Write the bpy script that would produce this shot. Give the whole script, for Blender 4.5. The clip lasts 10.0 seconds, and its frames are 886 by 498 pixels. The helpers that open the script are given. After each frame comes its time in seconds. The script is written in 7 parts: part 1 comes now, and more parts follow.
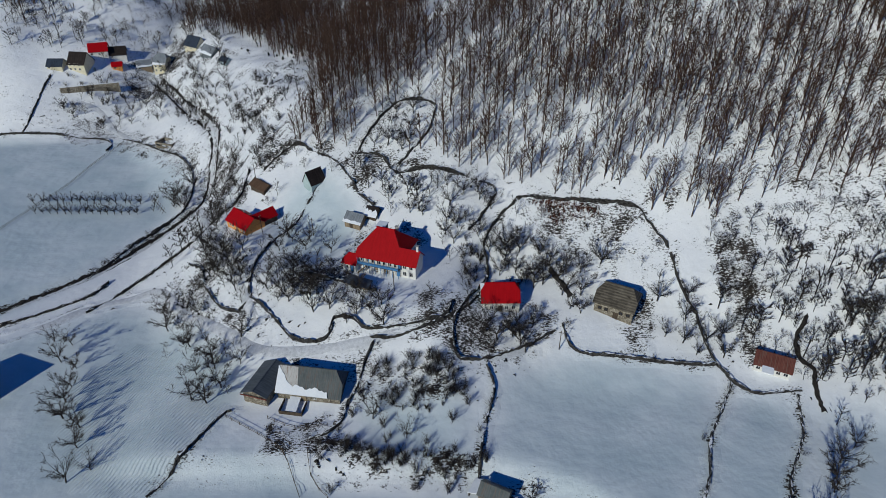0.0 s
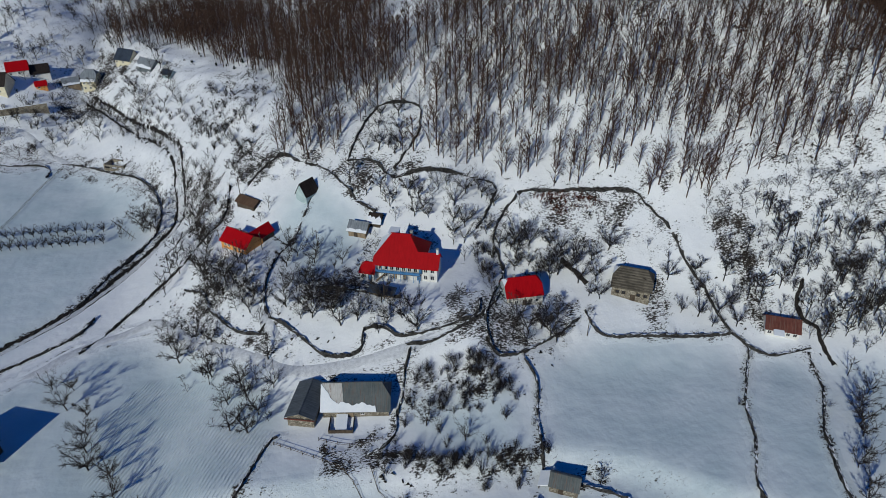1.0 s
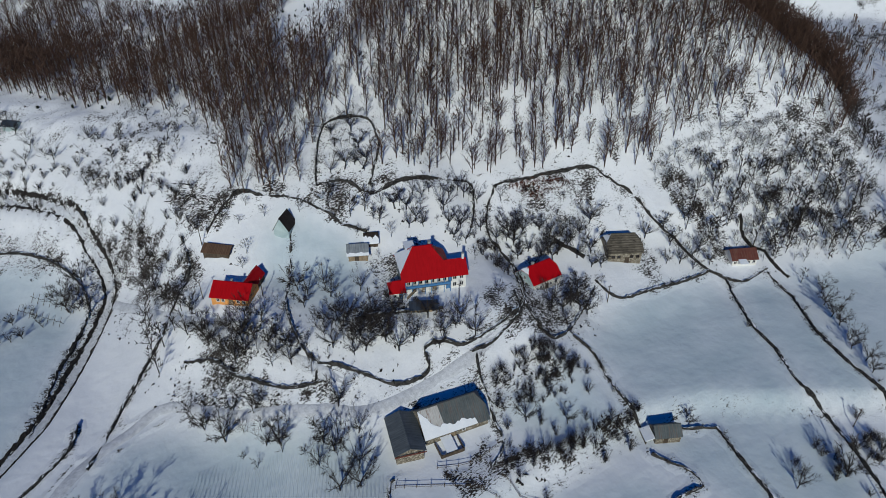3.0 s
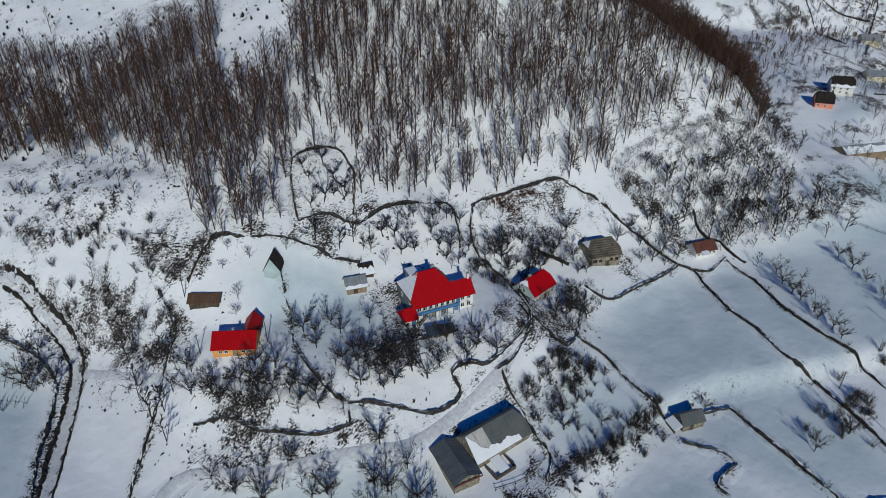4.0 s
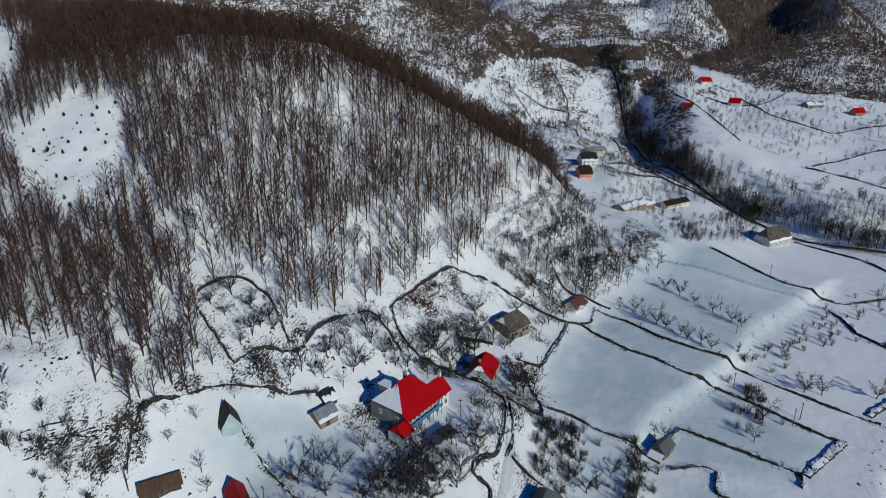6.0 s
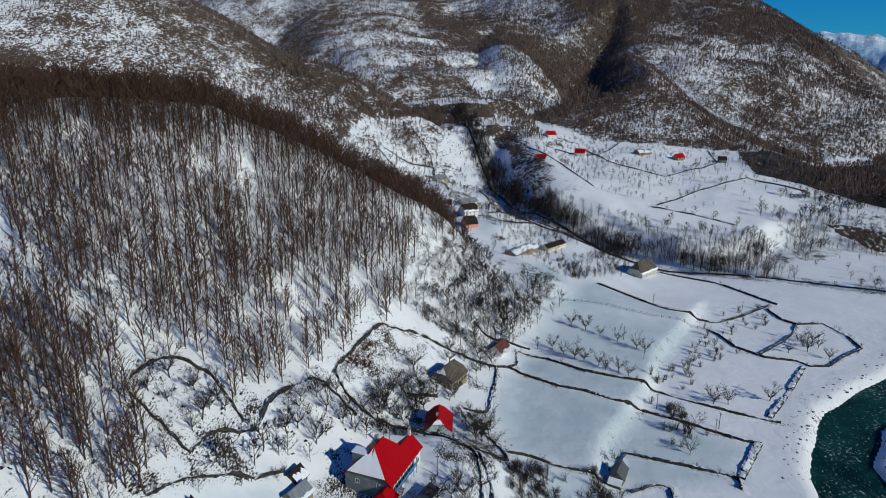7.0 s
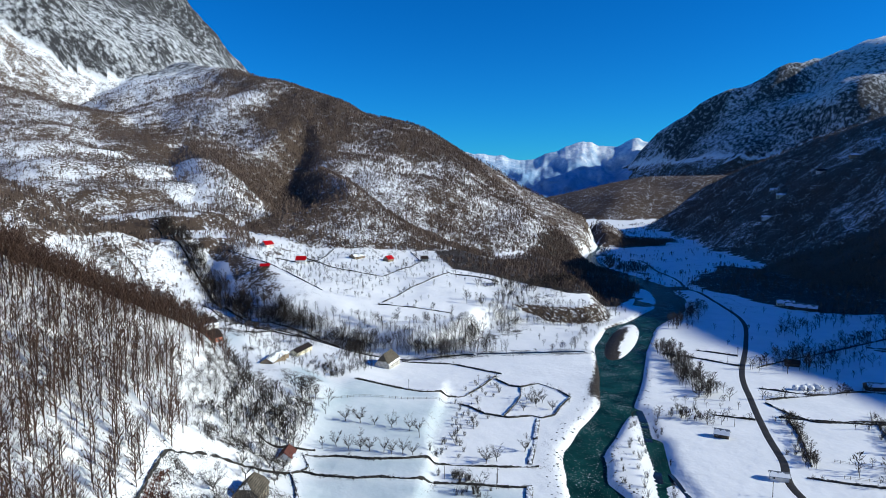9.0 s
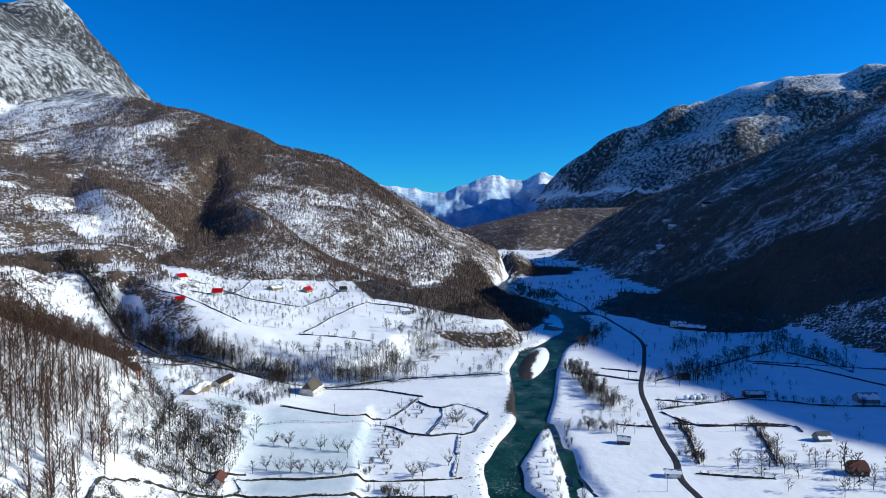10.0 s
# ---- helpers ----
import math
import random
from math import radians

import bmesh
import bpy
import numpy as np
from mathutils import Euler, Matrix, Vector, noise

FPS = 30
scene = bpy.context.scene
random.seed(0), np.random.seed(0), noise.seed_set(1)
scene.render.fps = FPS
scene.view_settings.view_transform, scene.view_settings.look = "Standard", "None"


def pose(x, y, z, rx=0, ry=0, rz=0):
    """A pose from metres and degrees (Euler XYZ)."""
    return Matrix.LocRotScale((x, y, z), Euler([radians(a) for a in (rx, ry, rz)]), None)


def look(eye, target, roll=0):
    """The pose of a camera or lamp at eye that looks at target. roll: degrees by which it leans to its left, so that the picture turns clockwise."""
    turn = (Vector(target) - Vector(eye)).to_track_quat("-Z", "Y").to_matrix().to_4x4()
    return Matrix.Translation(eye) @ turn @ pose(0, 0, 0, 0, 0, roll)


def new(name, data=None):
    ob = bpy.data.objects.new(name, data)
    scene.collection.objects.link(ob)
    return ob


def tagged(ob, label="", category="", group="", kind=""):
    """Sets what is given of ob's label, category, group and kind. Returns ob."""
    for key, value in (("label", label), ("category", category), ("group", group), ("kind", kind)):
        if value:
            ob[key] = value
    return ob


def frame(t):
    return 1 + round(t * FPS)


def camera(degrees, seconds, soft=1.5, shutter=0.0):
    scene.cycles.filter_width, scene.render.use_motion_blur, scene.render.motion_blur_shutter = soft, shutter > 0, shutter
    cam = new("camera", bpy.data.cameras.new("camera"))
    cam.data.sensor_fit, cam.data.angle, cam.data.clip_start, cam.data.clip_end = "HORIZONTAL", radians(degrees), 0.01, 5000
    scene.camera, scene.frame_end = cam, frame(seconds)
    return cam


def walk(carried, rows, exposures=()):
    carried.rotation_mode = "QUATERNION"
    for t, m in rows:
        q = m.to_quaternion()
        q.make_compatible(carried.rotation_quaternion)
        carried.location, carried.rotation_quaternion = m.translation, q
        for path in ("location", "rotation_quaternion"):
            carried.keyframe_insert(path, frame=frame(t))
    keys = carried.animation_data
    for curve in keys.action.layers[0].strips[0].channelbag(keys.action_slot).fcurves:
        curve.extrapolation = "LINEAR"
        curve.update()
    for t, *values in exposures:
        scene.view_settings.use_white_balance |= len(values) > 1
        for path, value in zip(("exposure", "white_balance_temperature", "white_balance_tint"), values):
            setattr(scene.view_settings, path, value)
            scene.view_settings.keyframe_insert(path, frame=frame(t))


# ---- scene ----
cam = camera(70.9, 10.0, soft=0.35)
METRES, EYE, TILT, LEAN, TURN = 290.0, 108.75, -32.7, 0.0, 0.0
ROWS = [
    (0.0, 0.0, 0.0, 0.0, -0.0, 0.0, 0.0),
    (0.5, -0.0524, 0.002, 0.0016, -4.08, -0.1, 2.64),
    (1.0, -0.1071, 0.0079, 0.0064, -8.19, -0.41, 5.26),
    (1.5, -0.1631, 0.0184, 0.0136, -12.49, -0.9, 7.92),
    (2.0, -0.2176, 0.0333, 0.0238, -17.4, -1.7, 10.86),
    (2.5, -0.2709, 0.0535, 0.0369, -22.8, -2.84, 13.89),
    (4.0, -0.4099, 0.1404, 0.0891, -39.72, -5.57, 22.2),
    (4.5, -0.4481, 0.1772, 0.1116, -46.12, -5.95, 24.69),
    (5.0, -0.4806, 0.2175, 0.1357, -53.49, -6.91, 27.15),
    (5.5, -0.507, 0.2598, 0.161, -61.1, -8.01, 29.21),
    (7.0, -0.5496, 0.3944, 0.2435, -86.81, -13.66, 32.78),
    (7.5, -0.5542, 0.4326, 0.2679, -95.35, -15.74, 32.8),
    (8.0, -0.5607, 0.4617, 0.2862, -103.61, -17.63, 32.3),
    (8.5, -0.5712, 0.483, 0.2999, -112.0, -19.56, 31.17),
    (9.0, -0.5874, 0.5031, 0.3123, -119.85, -21.12, 29.56),
    (9.5, -0.6113, 0.5231, 0.3249, -124.88, -22.01, 28.29),
    (10.0, -0.642, 0.5473, 0.3392, -128.55, -22.34, 27.2),
]
walk(cam, [(t, pose(0, 0, EYE, TILT, LEAN, TURN) @ pose(METRES * x, METRES * y, METRES * z, 90 + pitch, roll, yaw)) for t, x, y, z, yaw, pitch, roll in ROWS],
     [(0.0, -0.91, 6400, 0), (4.5, -0.91, 6400, 0), (5.5, -0.88, 6400, 0), (6.5, -0.74, 6450, -1), (7.5, -0.52, 6500, -1), (8.5, -0.08, 6500, -1), (9.2, 0.12, 6450, -1), (10.0, 0.18, 6350, 0)])

# ---- sky and sun ----
SUN_AZ, SUN_EL = 216.0, 26.0  # compass degrees from +y, clockwise
world = bpy.data.worlds.new("sky")
scene.world = world
world.use_nodes = True
wn = world.node_tree.nodes
sky = wn.new("ShaderNodeTexSky")
sky.sky_type, sky.sun_disc = "NISHITA", False
sky.sun_elevation, sky.sun_rotation = radians(SUN_EL), radians(SUN_AZ)
sky.altitude, sky.air_density, sky.dust_density, sky.ozone_density = 900, 1.0, 0.1, 4.0
deep = wn.new("ShaderNodeHueSaturation")  # the clear mountain sky is a deep, pure blue
deep.inputs["Saturation"].default_value = 1.25
world.node_tree.links.new(sky.outputs[0], deep.inputs["Color"])
tone = wn.new("ShaderNodeMix")
tone.data_type, tone.blend_type = "RGBA", "MULTIPLY"
tone.inputs[0].default_value = 1.0
tone.inputs[7].default_value = (0.16, 0.84, 1.46, 1)
world.node_tree.links.new(deep.outputs[0], tone.inputs[6])
world.node_tree.links.new(tone.outputs[2], wn["Background"].inputs[0])
wn["Background"].inputs[1].default_value = 0.088
sun = new("sun", bpy.data.lights.new("sun", "SUN"))
sun.data.energy, sun.data.angle, sun.data.color = 4.75, radians(0.6), (1.0, 0.96, 0.90)
a, e = radians(SUN_AZ), radians(SUN_EL)
sun.matrix_world = look((0, 0, 900), Vector((0, 0, 900)) - Vector((math.sin(a) * math.cos(e), math.cos(a) * math.cos(e), math.sin(e))))

# ---- landform ----
def hash2(i, j):
    h = (i * 374761393 + j * 668265263) & 0x7FFFFFFF
    h = ((h ^ (h >> 13)) * 1274126177) & 0x7FFFFFFF
    return ((h ^ (h >> 16)) & 0xFFFF) / 65535.0


def value_noise(x, y):
    i, j = np.floor(x).astype(np.int64), np.floor(y).astype(np.int64)
    u, v = x - i, y - j
    u, v = u * u * (3 - 2 * u), v * v * (3 - 2 * v)
    a, b, c, d = hash2(i, j), hash2(i + 1, j), hash2(i, j + 1), hash2(i + 1, j + 1)
    return (a * (1 - u) + b * u) * (1 - v) + (c * (1 - u) + d * u) * v - 0.5


def fbm(x, y, size, octaves=4):
    out, amp = 0.0, 1.0
    for k in range(octaves):
        out = out + amp * value_noise(x / size + 17.3 * k, y / size - 9.1 * k)
        size, amp = size * 0.5, amp * 0.5
    return out


def smooth(a, b, v):
    t = np.clip((v - a) / (b - a), 0, 1)
    return t * t * (3 - 2 * t)


def line_distance(x, y, pts):
    """Distance to a polyline, the share along it, and the side (left of its course: plus)."""
    best = np.full(np.shape(x), 1e9)
    along, side = np.zeros(np.shape(x)), np.ones(np.shape(x))
    for k in range(len(pts) - 1):
        (ax, ay), (bx, by) = pts[k][:2], pts[k + 1][:2]
        dx, dy = bx - ax, by - ay
        s = np.clip(((x - ax) * dx + (y - ay) * dy) / (dx * dx + dy * dy), 0, 1)
        d = np.hypot(x - ax - s * dx, y - ay - s * dy)
        cross = dx * (y - ay) - dy * (x - ax)
        near = d < best - 1e-9
        best, along, side = np.where(near, d, best), np.where(near, k + s, along), np.where(near, np.sign(cross), side)
    return best, along, side


def inside(x, y, foot):
    d, _, side = line_distance(x, y, foot)
    return d * side


def ridge(x, y, pts, slope, rough=0.0, size=200.0, shelf=1e5):
    """Height of a mountain ridge whose crest runs through pts (x, y, z); past the shelf its sides fall off steeply."""
    out = np.full(np.shape(x), -1e4)
    crag = fbm(x, y, size, 5) * rough if rough else 0.0
    for k in range(len(pts) - 1):
        (ax, ay, az), (bx, by, bz) = pts[k], pts[k + 1]
        dx, dy = bx - ax, by - ay
        s = np.clip(((x - ax) * dx + (y - ay) * dy) / (dx * dx + dy * dy), 0, 1)
        d = np.hypot(x - ax - s * dx, y - ay - s * dy)
        z = az + s * (bz - az)
        out = np.maximum(out, z - slope * (np.sqrt(d * d + 400) - 20) - 0.5 * np.maximum(d - shelf, 0) + crag * np.clip(d / 60 + 0.25, 0, 1))
    return out


TERRACE = [(-175, 330), (-122, 218), (-100, 186), (-74, 150), (-70, 116), (-46, 86), (-20, 76), (2, 70), (18, 82), (50, 80), (72, 72), (108, 52), (132, 52), (170, 62), (215, 58), (260, 80), (420, 140)]
FOOT = [(-330, 480), (-200, 360), (-92, 206), (-66, 152), (-46, 130), (-5, 113), (30, 99), (55, 89), (85, 80), (118, 80), (140, 94), (165, 128), (215, 185), (330, 260)]
PLATEAU = [(560, 130), (420, 105), (300, 66), (250, 48), (228, 36), (212, 22), (199, 6), (182, -5), (177, -18), (184, -36), (200, -52), (210, -66), (214, -82), (208, -98), (200, -116), (192, -132), (200, -152), (240, -178), (300, -205), (420, -270), (560, -340)]
STREAM = [(430, 110), (380, 92), (335, 84), (300, 76), (264, 66), (244, 55), (222, 43), (204, 31), (188, 18), (172, 4), (164, -14), (154, -38), (144, -62), (136, -84)]
SPUR = [(560, -425, -14), (585, -420, 1), (624, -418, 11), (682, -386, 33), (726, -351, 59), (769, -313, 94), (810, -270, 140), (872, -222, 188), (945, -189, 228), (1018, -152, 254), (1098, -111, 279), (1188, -58, 304), (1500, 10, 380)]
SPUR_FOOT = [(480, 140), (440, 60), (396, 10), (372, -20), (364, -69), (350, -104), (420, -200), (540, -310), (600, -370), (700, -420)]
PEAK = [(1500, 500, 520), (1900, 250, 640), (2150, 110, 690), (2370, 70, 818), (2480, -60, 640), (2560, -300, 380)]
NORTH = [(490, 500, 214), (458, 428, 179), (428, 368, 147), (420, 295, 110), (416, 230, 85), (394, 157, 50), (366, 124, 25), (345, 103, 13)]
BROW = [(1100, 300, 230), (900, 250, 165), (760, 215, 132), (680, 168, 112), (590, 146, 86), (520, 102, 62), (470, 80, 44)]
UPPER = [(1400, 520, 400), (1224, 448, 290), (1055, 207, 207), (883, 132, 152), (693, 66, 98), (624, 14, 72), (572, -3, 55)]
RAVINE = [(500, -12, 37), (548, -22, 49), (600, -30, 58), (650, -40, 68), (720, -62, 88), (790, -95, 125), (850, -110, 170), (900, -115, 230)]
SOUTH = [(960, -925, -12), (747, -898, 82), (540, -925, 160), (266, -898, 240), (0, -900, 352), (-250, -900, 412), (-395, -900, 440), (-482, -900, 450), (-540, -900, 436), (-590, -900, 422), (-750, -900, 410), (-1100, -900, 420)]
ROCKS = [(2200, -1830, 60), (2108, -1870, 140), (2004, -1981, 330), (1640, -2294, 560), (1390, -2458, 655), (1201, -2560, 655), (952, -2670, 650), (0, -2900, 680)]
MIDDLE = [(1560, -1000, 0), (1480, -1040, 50), (1323, -1248, 112), (1179, -1385, 105), (1000, -1560, 90)]
# two unseen ridges, added only to block the low sky
UNSEEN_WEST = [(-900, 1200, 300), (-400, 900, 330), (200, 900, 330), (620, 800, 300)]
UNSEEN_WESTERN = [(-1200, 900, 380), (-1300, 0, 350), (-1100, -800, 400)]
RIVER = [(-260, -40), (-120, 0), (-50, 16), (0, 13), (21, 6), (38, -6), (51, -23), (66, -44), (96, -73), (135, -107), (166, -142), (186, -180), (204, -214), (236, -247), (287, -279), (335, -297), (400, -318), (480, -362), (600, -476), (800, -620), (1100, -790)]
BEECH_BROW = [(60, 215), (80, 185), (90, 165), (101, 139), (108, 120), (114, 104)]
CREEK = [(-110, 238), (-90, 210), (-71, 182), (-67, 166), (-66, 156), (-69, 148), (-76, 136), (-84, 122), (-100, 105)]
BANK = [(-60, 66), (-32, 66), (-12, 66), (6, 66), (20, 62), (36, 52), (52, 42), (70, 36), (90, 22), (112, 8)]
CHANNEL = [(60, -50), (50, -43), (36, -32), (22, -21), (4, -7), (-20, 6)]
DITCH = [(34, -35), (25, -28), (16, -21), (2, -14)]
BED = -14.0


def plan_height(x, y):
    """Height of the ground, in units of the plan."""
    x, y = np.asarray(x, float), np.asarray(y, float)
    wob = fbm(x, y, 60, 3) * 6
    z = -10.4 + 0.6 * smooth(20, 80, y) + 0.6 * smooth(20, 60, x) * smooth(0, 60, y) + 2.6 * smooth(60, 120, x) * smooth(-10, 50, y) + fbm(x, y, 45, 3) * 0.5
    z = z + 2.4 * smooth(-2.4, 0.8, inside(x, y, BANK) + fbm(x, y, 18, 2)) * smooth(-60, -45, x) * smooth(130, 100, x) - 0.8 * smooth(60, 0, y)
    d1 = inside(x, y, TERRACE) + wob * 0.5
    d2 = inside(x, y, FOOT) + wob * 0.4
    z = z + 6.4 * smooth(-4, 22, d1) + 1.6 * smooth(20, 50, d1) + 2.6 * smooth(12, 1, x) * smooth(8, 24, d1) * smooth(45, 12, d2)
    z = z + 3.5 * smooth(90, 130, x) * smooth(20, 50, y) * smooth(420, 260, x) + 4 * smooth(140, 175, x) * smooth(66, 88, y) * smooth(420, 260, x)
    bend = np.clip(34 + (x + 30) * 0.6, 26, 92)
    up = np.where(d2 < bend, 0.62 * d2, 0.62 * bend + 0.17 * (d2 - bend))
    up = np.where(d2 > 0, np.sqrt(up * up + 4) - 2, 0)
    up = up * (1 - 0.75 * smooth(260, 520, np.hypot(x, y - 150)))
    z = z + np.maximum(up, 0) + fbm(x, y, 22, 4) * 2.6 * smooth(0, 30, d2)
    brow = line_distance(x, y, BEECH_BROW)[0]
    z = z + 8.0 * np.exp(-(brow / 28) ** 2) * smooth(6, 24, d2)
    # hummocks, and the low steps of old terraces
    z = z + fbm(x, y, 7, 2) * 0.7 * smooth(10, 24, d1) * smooth(160, 120, x)
    z = z - 0.24 * np.sin(z * 3.3) * smooth(12, 24, d1) * smooth(46, 26, d2) * smooth(120, 80, x)
    d3 = (inside(x, y, PLATEAU) + wob * 0.4) / (1 + 1.8 * smooth(-5, 35, y))
    z = z + 9.0 * smooth(-7, 9, d3) * smooth(150, 172, x) + 0.165 * np.clip(x - 210, 0, 900) * smooth(-7, 12, d3) * (0.1 + 0.9 * smooth(-215, -85, y))
    z = z - 7.0 * np.exp(-((x - 247) / 30) ** 2 - ((y - 92) / 22) ** 2)  # the hollow behind the white house
    z = z + fbm(x, y, 70, 4) * 5 * smooth(150, 260, x)
    gully, gone, _ = line_distance(x, y, STREAM)
    z = z - 3.4 * smooth(14, 2, gully) * smooth(11.0, 8.6, gone)
    apron = inside(x, y, SPUR_FOOT) + wob
    apron = np.where(apron > 0, z + np.minimum(0.22 * apron, 38) * smooth(-150, -50, y) * smooth(130, 50, y), -1e4)
    far = np.maximum.reduce([
        apron,
        ridge(x, y, SPUR, 0.5, 30, 160), ridge(x, y, PEAK, 1.0, 190, 420),
        ridge(x, y, NORTH, 0.6, 7, 60), ridge(x, y, BROW, 0.17, 9, 70, 80), ridge(x, y, UPPER, 0.2, 9, 90, 90), ridge(x, y, SOUTH, 0.68, 40, 220),
        ridge(x, y, ROCKS, 0.85, 150, 300), ridge(x, y, MIDDLE, 0.42, 40, 260), ridge(x, y, UNSEEN_WEST, 0.5, 60, 260), ridge(x, y, UNSEEN_WESTERN, 0.5, 60, 260)])
    # the steep ravine between the upper fields and the great spur
    away, gone, _ = line_distance(x, y, RAVINE)
    floor = np.interp(gone, np.arange(len(RAVINE)), [p[2] for p in RAVINE])
    far = np.where(away < 170, np.minimum(far, floor + 0.64 * np.maximum(away - 5, 0) + fbm(x, y, 40, 3) * 6), far)
    blend = np.clip((far - z) / 12 + 0.5, 0, 1)
    z = z + blend * (np.maximum(far, z) - z) if np.ndim(z) else np.where(far > z, far, z)
    r, along, _ = line_distance(x, y, RIVER)
    half = 6.6 + 2.6 * smooth(6.5, 8.5, along) + 5 * np.exp(-((along - 9.3) / 1.0) ** 2) + 2.5 * value_noise(along * 1.7, along * 0)
    z = z + (np.minimum(z, BED) - z) * (1 - smooth(half - 1.0, half + 2.5, r)) * smooth(200, 150, z)
    # the gravel island, and the side channel with its bar
    dx, dy = x - 150, y + 122
    u, v = dx * 0.66 - dy * 0.75, dx * 0.75 + dy * 0.66
    z = np.maximum(z, np.where((u / 46) ** 2 + (v / 8) ** 2 < 4, -12.0 - 2.4 * ((u / 46) ** 2 + (v / 8) ** 2 - 0.55), -99))
    z = z - 1.7 * smooth(5.2, 0.8, line_distance(x, y, CHANNEL)[0]) - 1.5 * smooth(4.4, 0.4, line_distance(x, y, DITCH)[0]) - 1.9 * smooth(3.2, 0.7, line_distance(x, y, CREEK)[0])
    return z


SCALE = 1.45  # metres to one unit of the plan


def height(x, y):
    """Height of the ground in metres."""
    return plan_height(np.asarray(x, float) / SCALE, np.asarray(y, float) / SCALE) * SCALE


def spot(px, py):
    """Metres x, y, z of a place on the ground of the plan."""
    x, y = px * SCALE, py * SCALE
    return x, y, float(height(np.array([x]), np.array([y]))[0])


def drape(pts, step=2.0, smooth_it=True):
    """A polyline of the plan as points in metres, every step metres, rounded at the bends."""
    P = np.array(pts, float) * SCALE
    out = []
    for k in range(len(P) - 1):
        p0, p1, p2, p3 = P[max(k - 1, 0)], P[k], P[k + 1], P[min(k + 2, len(P) - 1)]
        n = max(1, int(np.linalg.norm(p2 - p1) / step))
        for t in np.arange(n) / n:
            c = 0.5 * (2 * p1 + (p2 - p0) * t + (2 * p0 - 5 * p1 + 4 * p2 - p3) * t * t + (3 * p1 - p0 - 3 * p2 + p3) * t ** 3)
            out.append(c if smooth_it else p1 + (p2 - p1) * t)
    out.append(P[-1])
    return np.array(out)

# ---- materials ----
def mat(name, rough=0.8, metal=0.0):
    m = bpy.data.materials.new(name)
    m.use_nodes = True
    b = m.node_tree.nodes["Principled BSDF"]
    b.inputs["Roughness"].default_value, b.inputs["Metallic"].default_value = rough, metal
    b.inputs["Specular IOR Level"].default_value = 0.25
    return m, m.node_tree.nodes, m.node_tree.links, b


def noise_node(n, l, scale, detail=4.0, rough=0.6, coord=None, stretch=None):
    t = n.new("ShaderNodeTexNoise")
    t.inputs["Scale"].default_value, t.inputs["Detail"].default_value, t.inputs["Roughness"].default_value = scale, detail, rough
    if coord is not None:
        if stretch:
            mp = n.new("ShaderNodeMapping")
            mp.inputs["Scale"].default_value = stretch
            l.new(coord, mp.inputs["Vector"])
            coord = mp.outputs[0]
        l.new(coord, t.inputs["Vector"])
    return t.outputs["Fac"]


def ramp(n, l, fac, stops):
    r = n.new("ShaderNodeValToRGB")
    el = r.color_ramp.elements
    while len(el) < len(stops):
        el.new(0.5)
    for k, (p, c) in enumerate(stops):
        el[k].position = p
        el[k].color = (*c, 1) if len(c) == 3 else (c[0], c[0], c[0], 1)
    l.new(fac, r.inputs[0])
    return r.outputs[0]


def mix(n, l, fac, a, b, kind="MIX"):
    m = n.new("ShaderNodeMix")
    m.data_type, m.blend_type = "RGBA", kind
    for sock, v in ((m.inputs[0], fac), (m.inputs[6], a), (m.inputs[7], b)):
        if isinstance(v, (int, float)):
            sock.default_value = v
        elif isinstance(v, tuple):
            sock.default_value = (*v, 1)
        else:
            l.new(v, sock)
    return m.outputs[2]


def math_node(n, l, op, a, b=0.0, clamp=False):
    m = n.new("ShaderNodeMath")
    m.operation, m.use_clamp = op, clamp
    for sock, v in zip(m.inputs, (a, b)):
        if isinstance(v, (int, float)):
            sock.default_value = v
        else:
            l.new(v, sock)
    return m.outputs[0]


def bump(n, l, b, h, strength, dist):
    bn = n.new("ShaderNodeBump")
    bn.inputs["Strength"].default_value, bn.inputs["Distance"].default_value = strength, dist
    l.new(h, bn.inputs["Height"])
    l.new(bn.outputs[0], b.inputs["Normal"])


def world_coord(n):
    return n.new("ShaderNodeNewGeometry").outputs["Position"]


def plain(name, c1, c2, scale=1.5, rough=0.8, metal=0.0, fine=0.4, relief=0.02, stretch=None):
    """A surface whose colour wanders between c1 and c2 at two scales, with fine relief."""
    m, n, l, b = mat(name, rough, metal)
    co = n.new("ShaderNodeTexCoord").outputs["Object"]
    big = noise_node(n, l, scale, 5, 0.65, co, stretch)
    small = noise_node(n, l, scale * 9, 4, 0.7, co, stretch)
    f = math_node(n, l, "ADD", math_node(n, l, "MULTIPLY", big, 1 - fine), math_node(n, l, "MULTIPLY", small, fine))
    l.new(ramp(n, l, f, [(0.36, c1), (0.64, c2)]), b.inputs["Base Color"])
    bump(n, l, b, small, 0.5, relief)
    return m


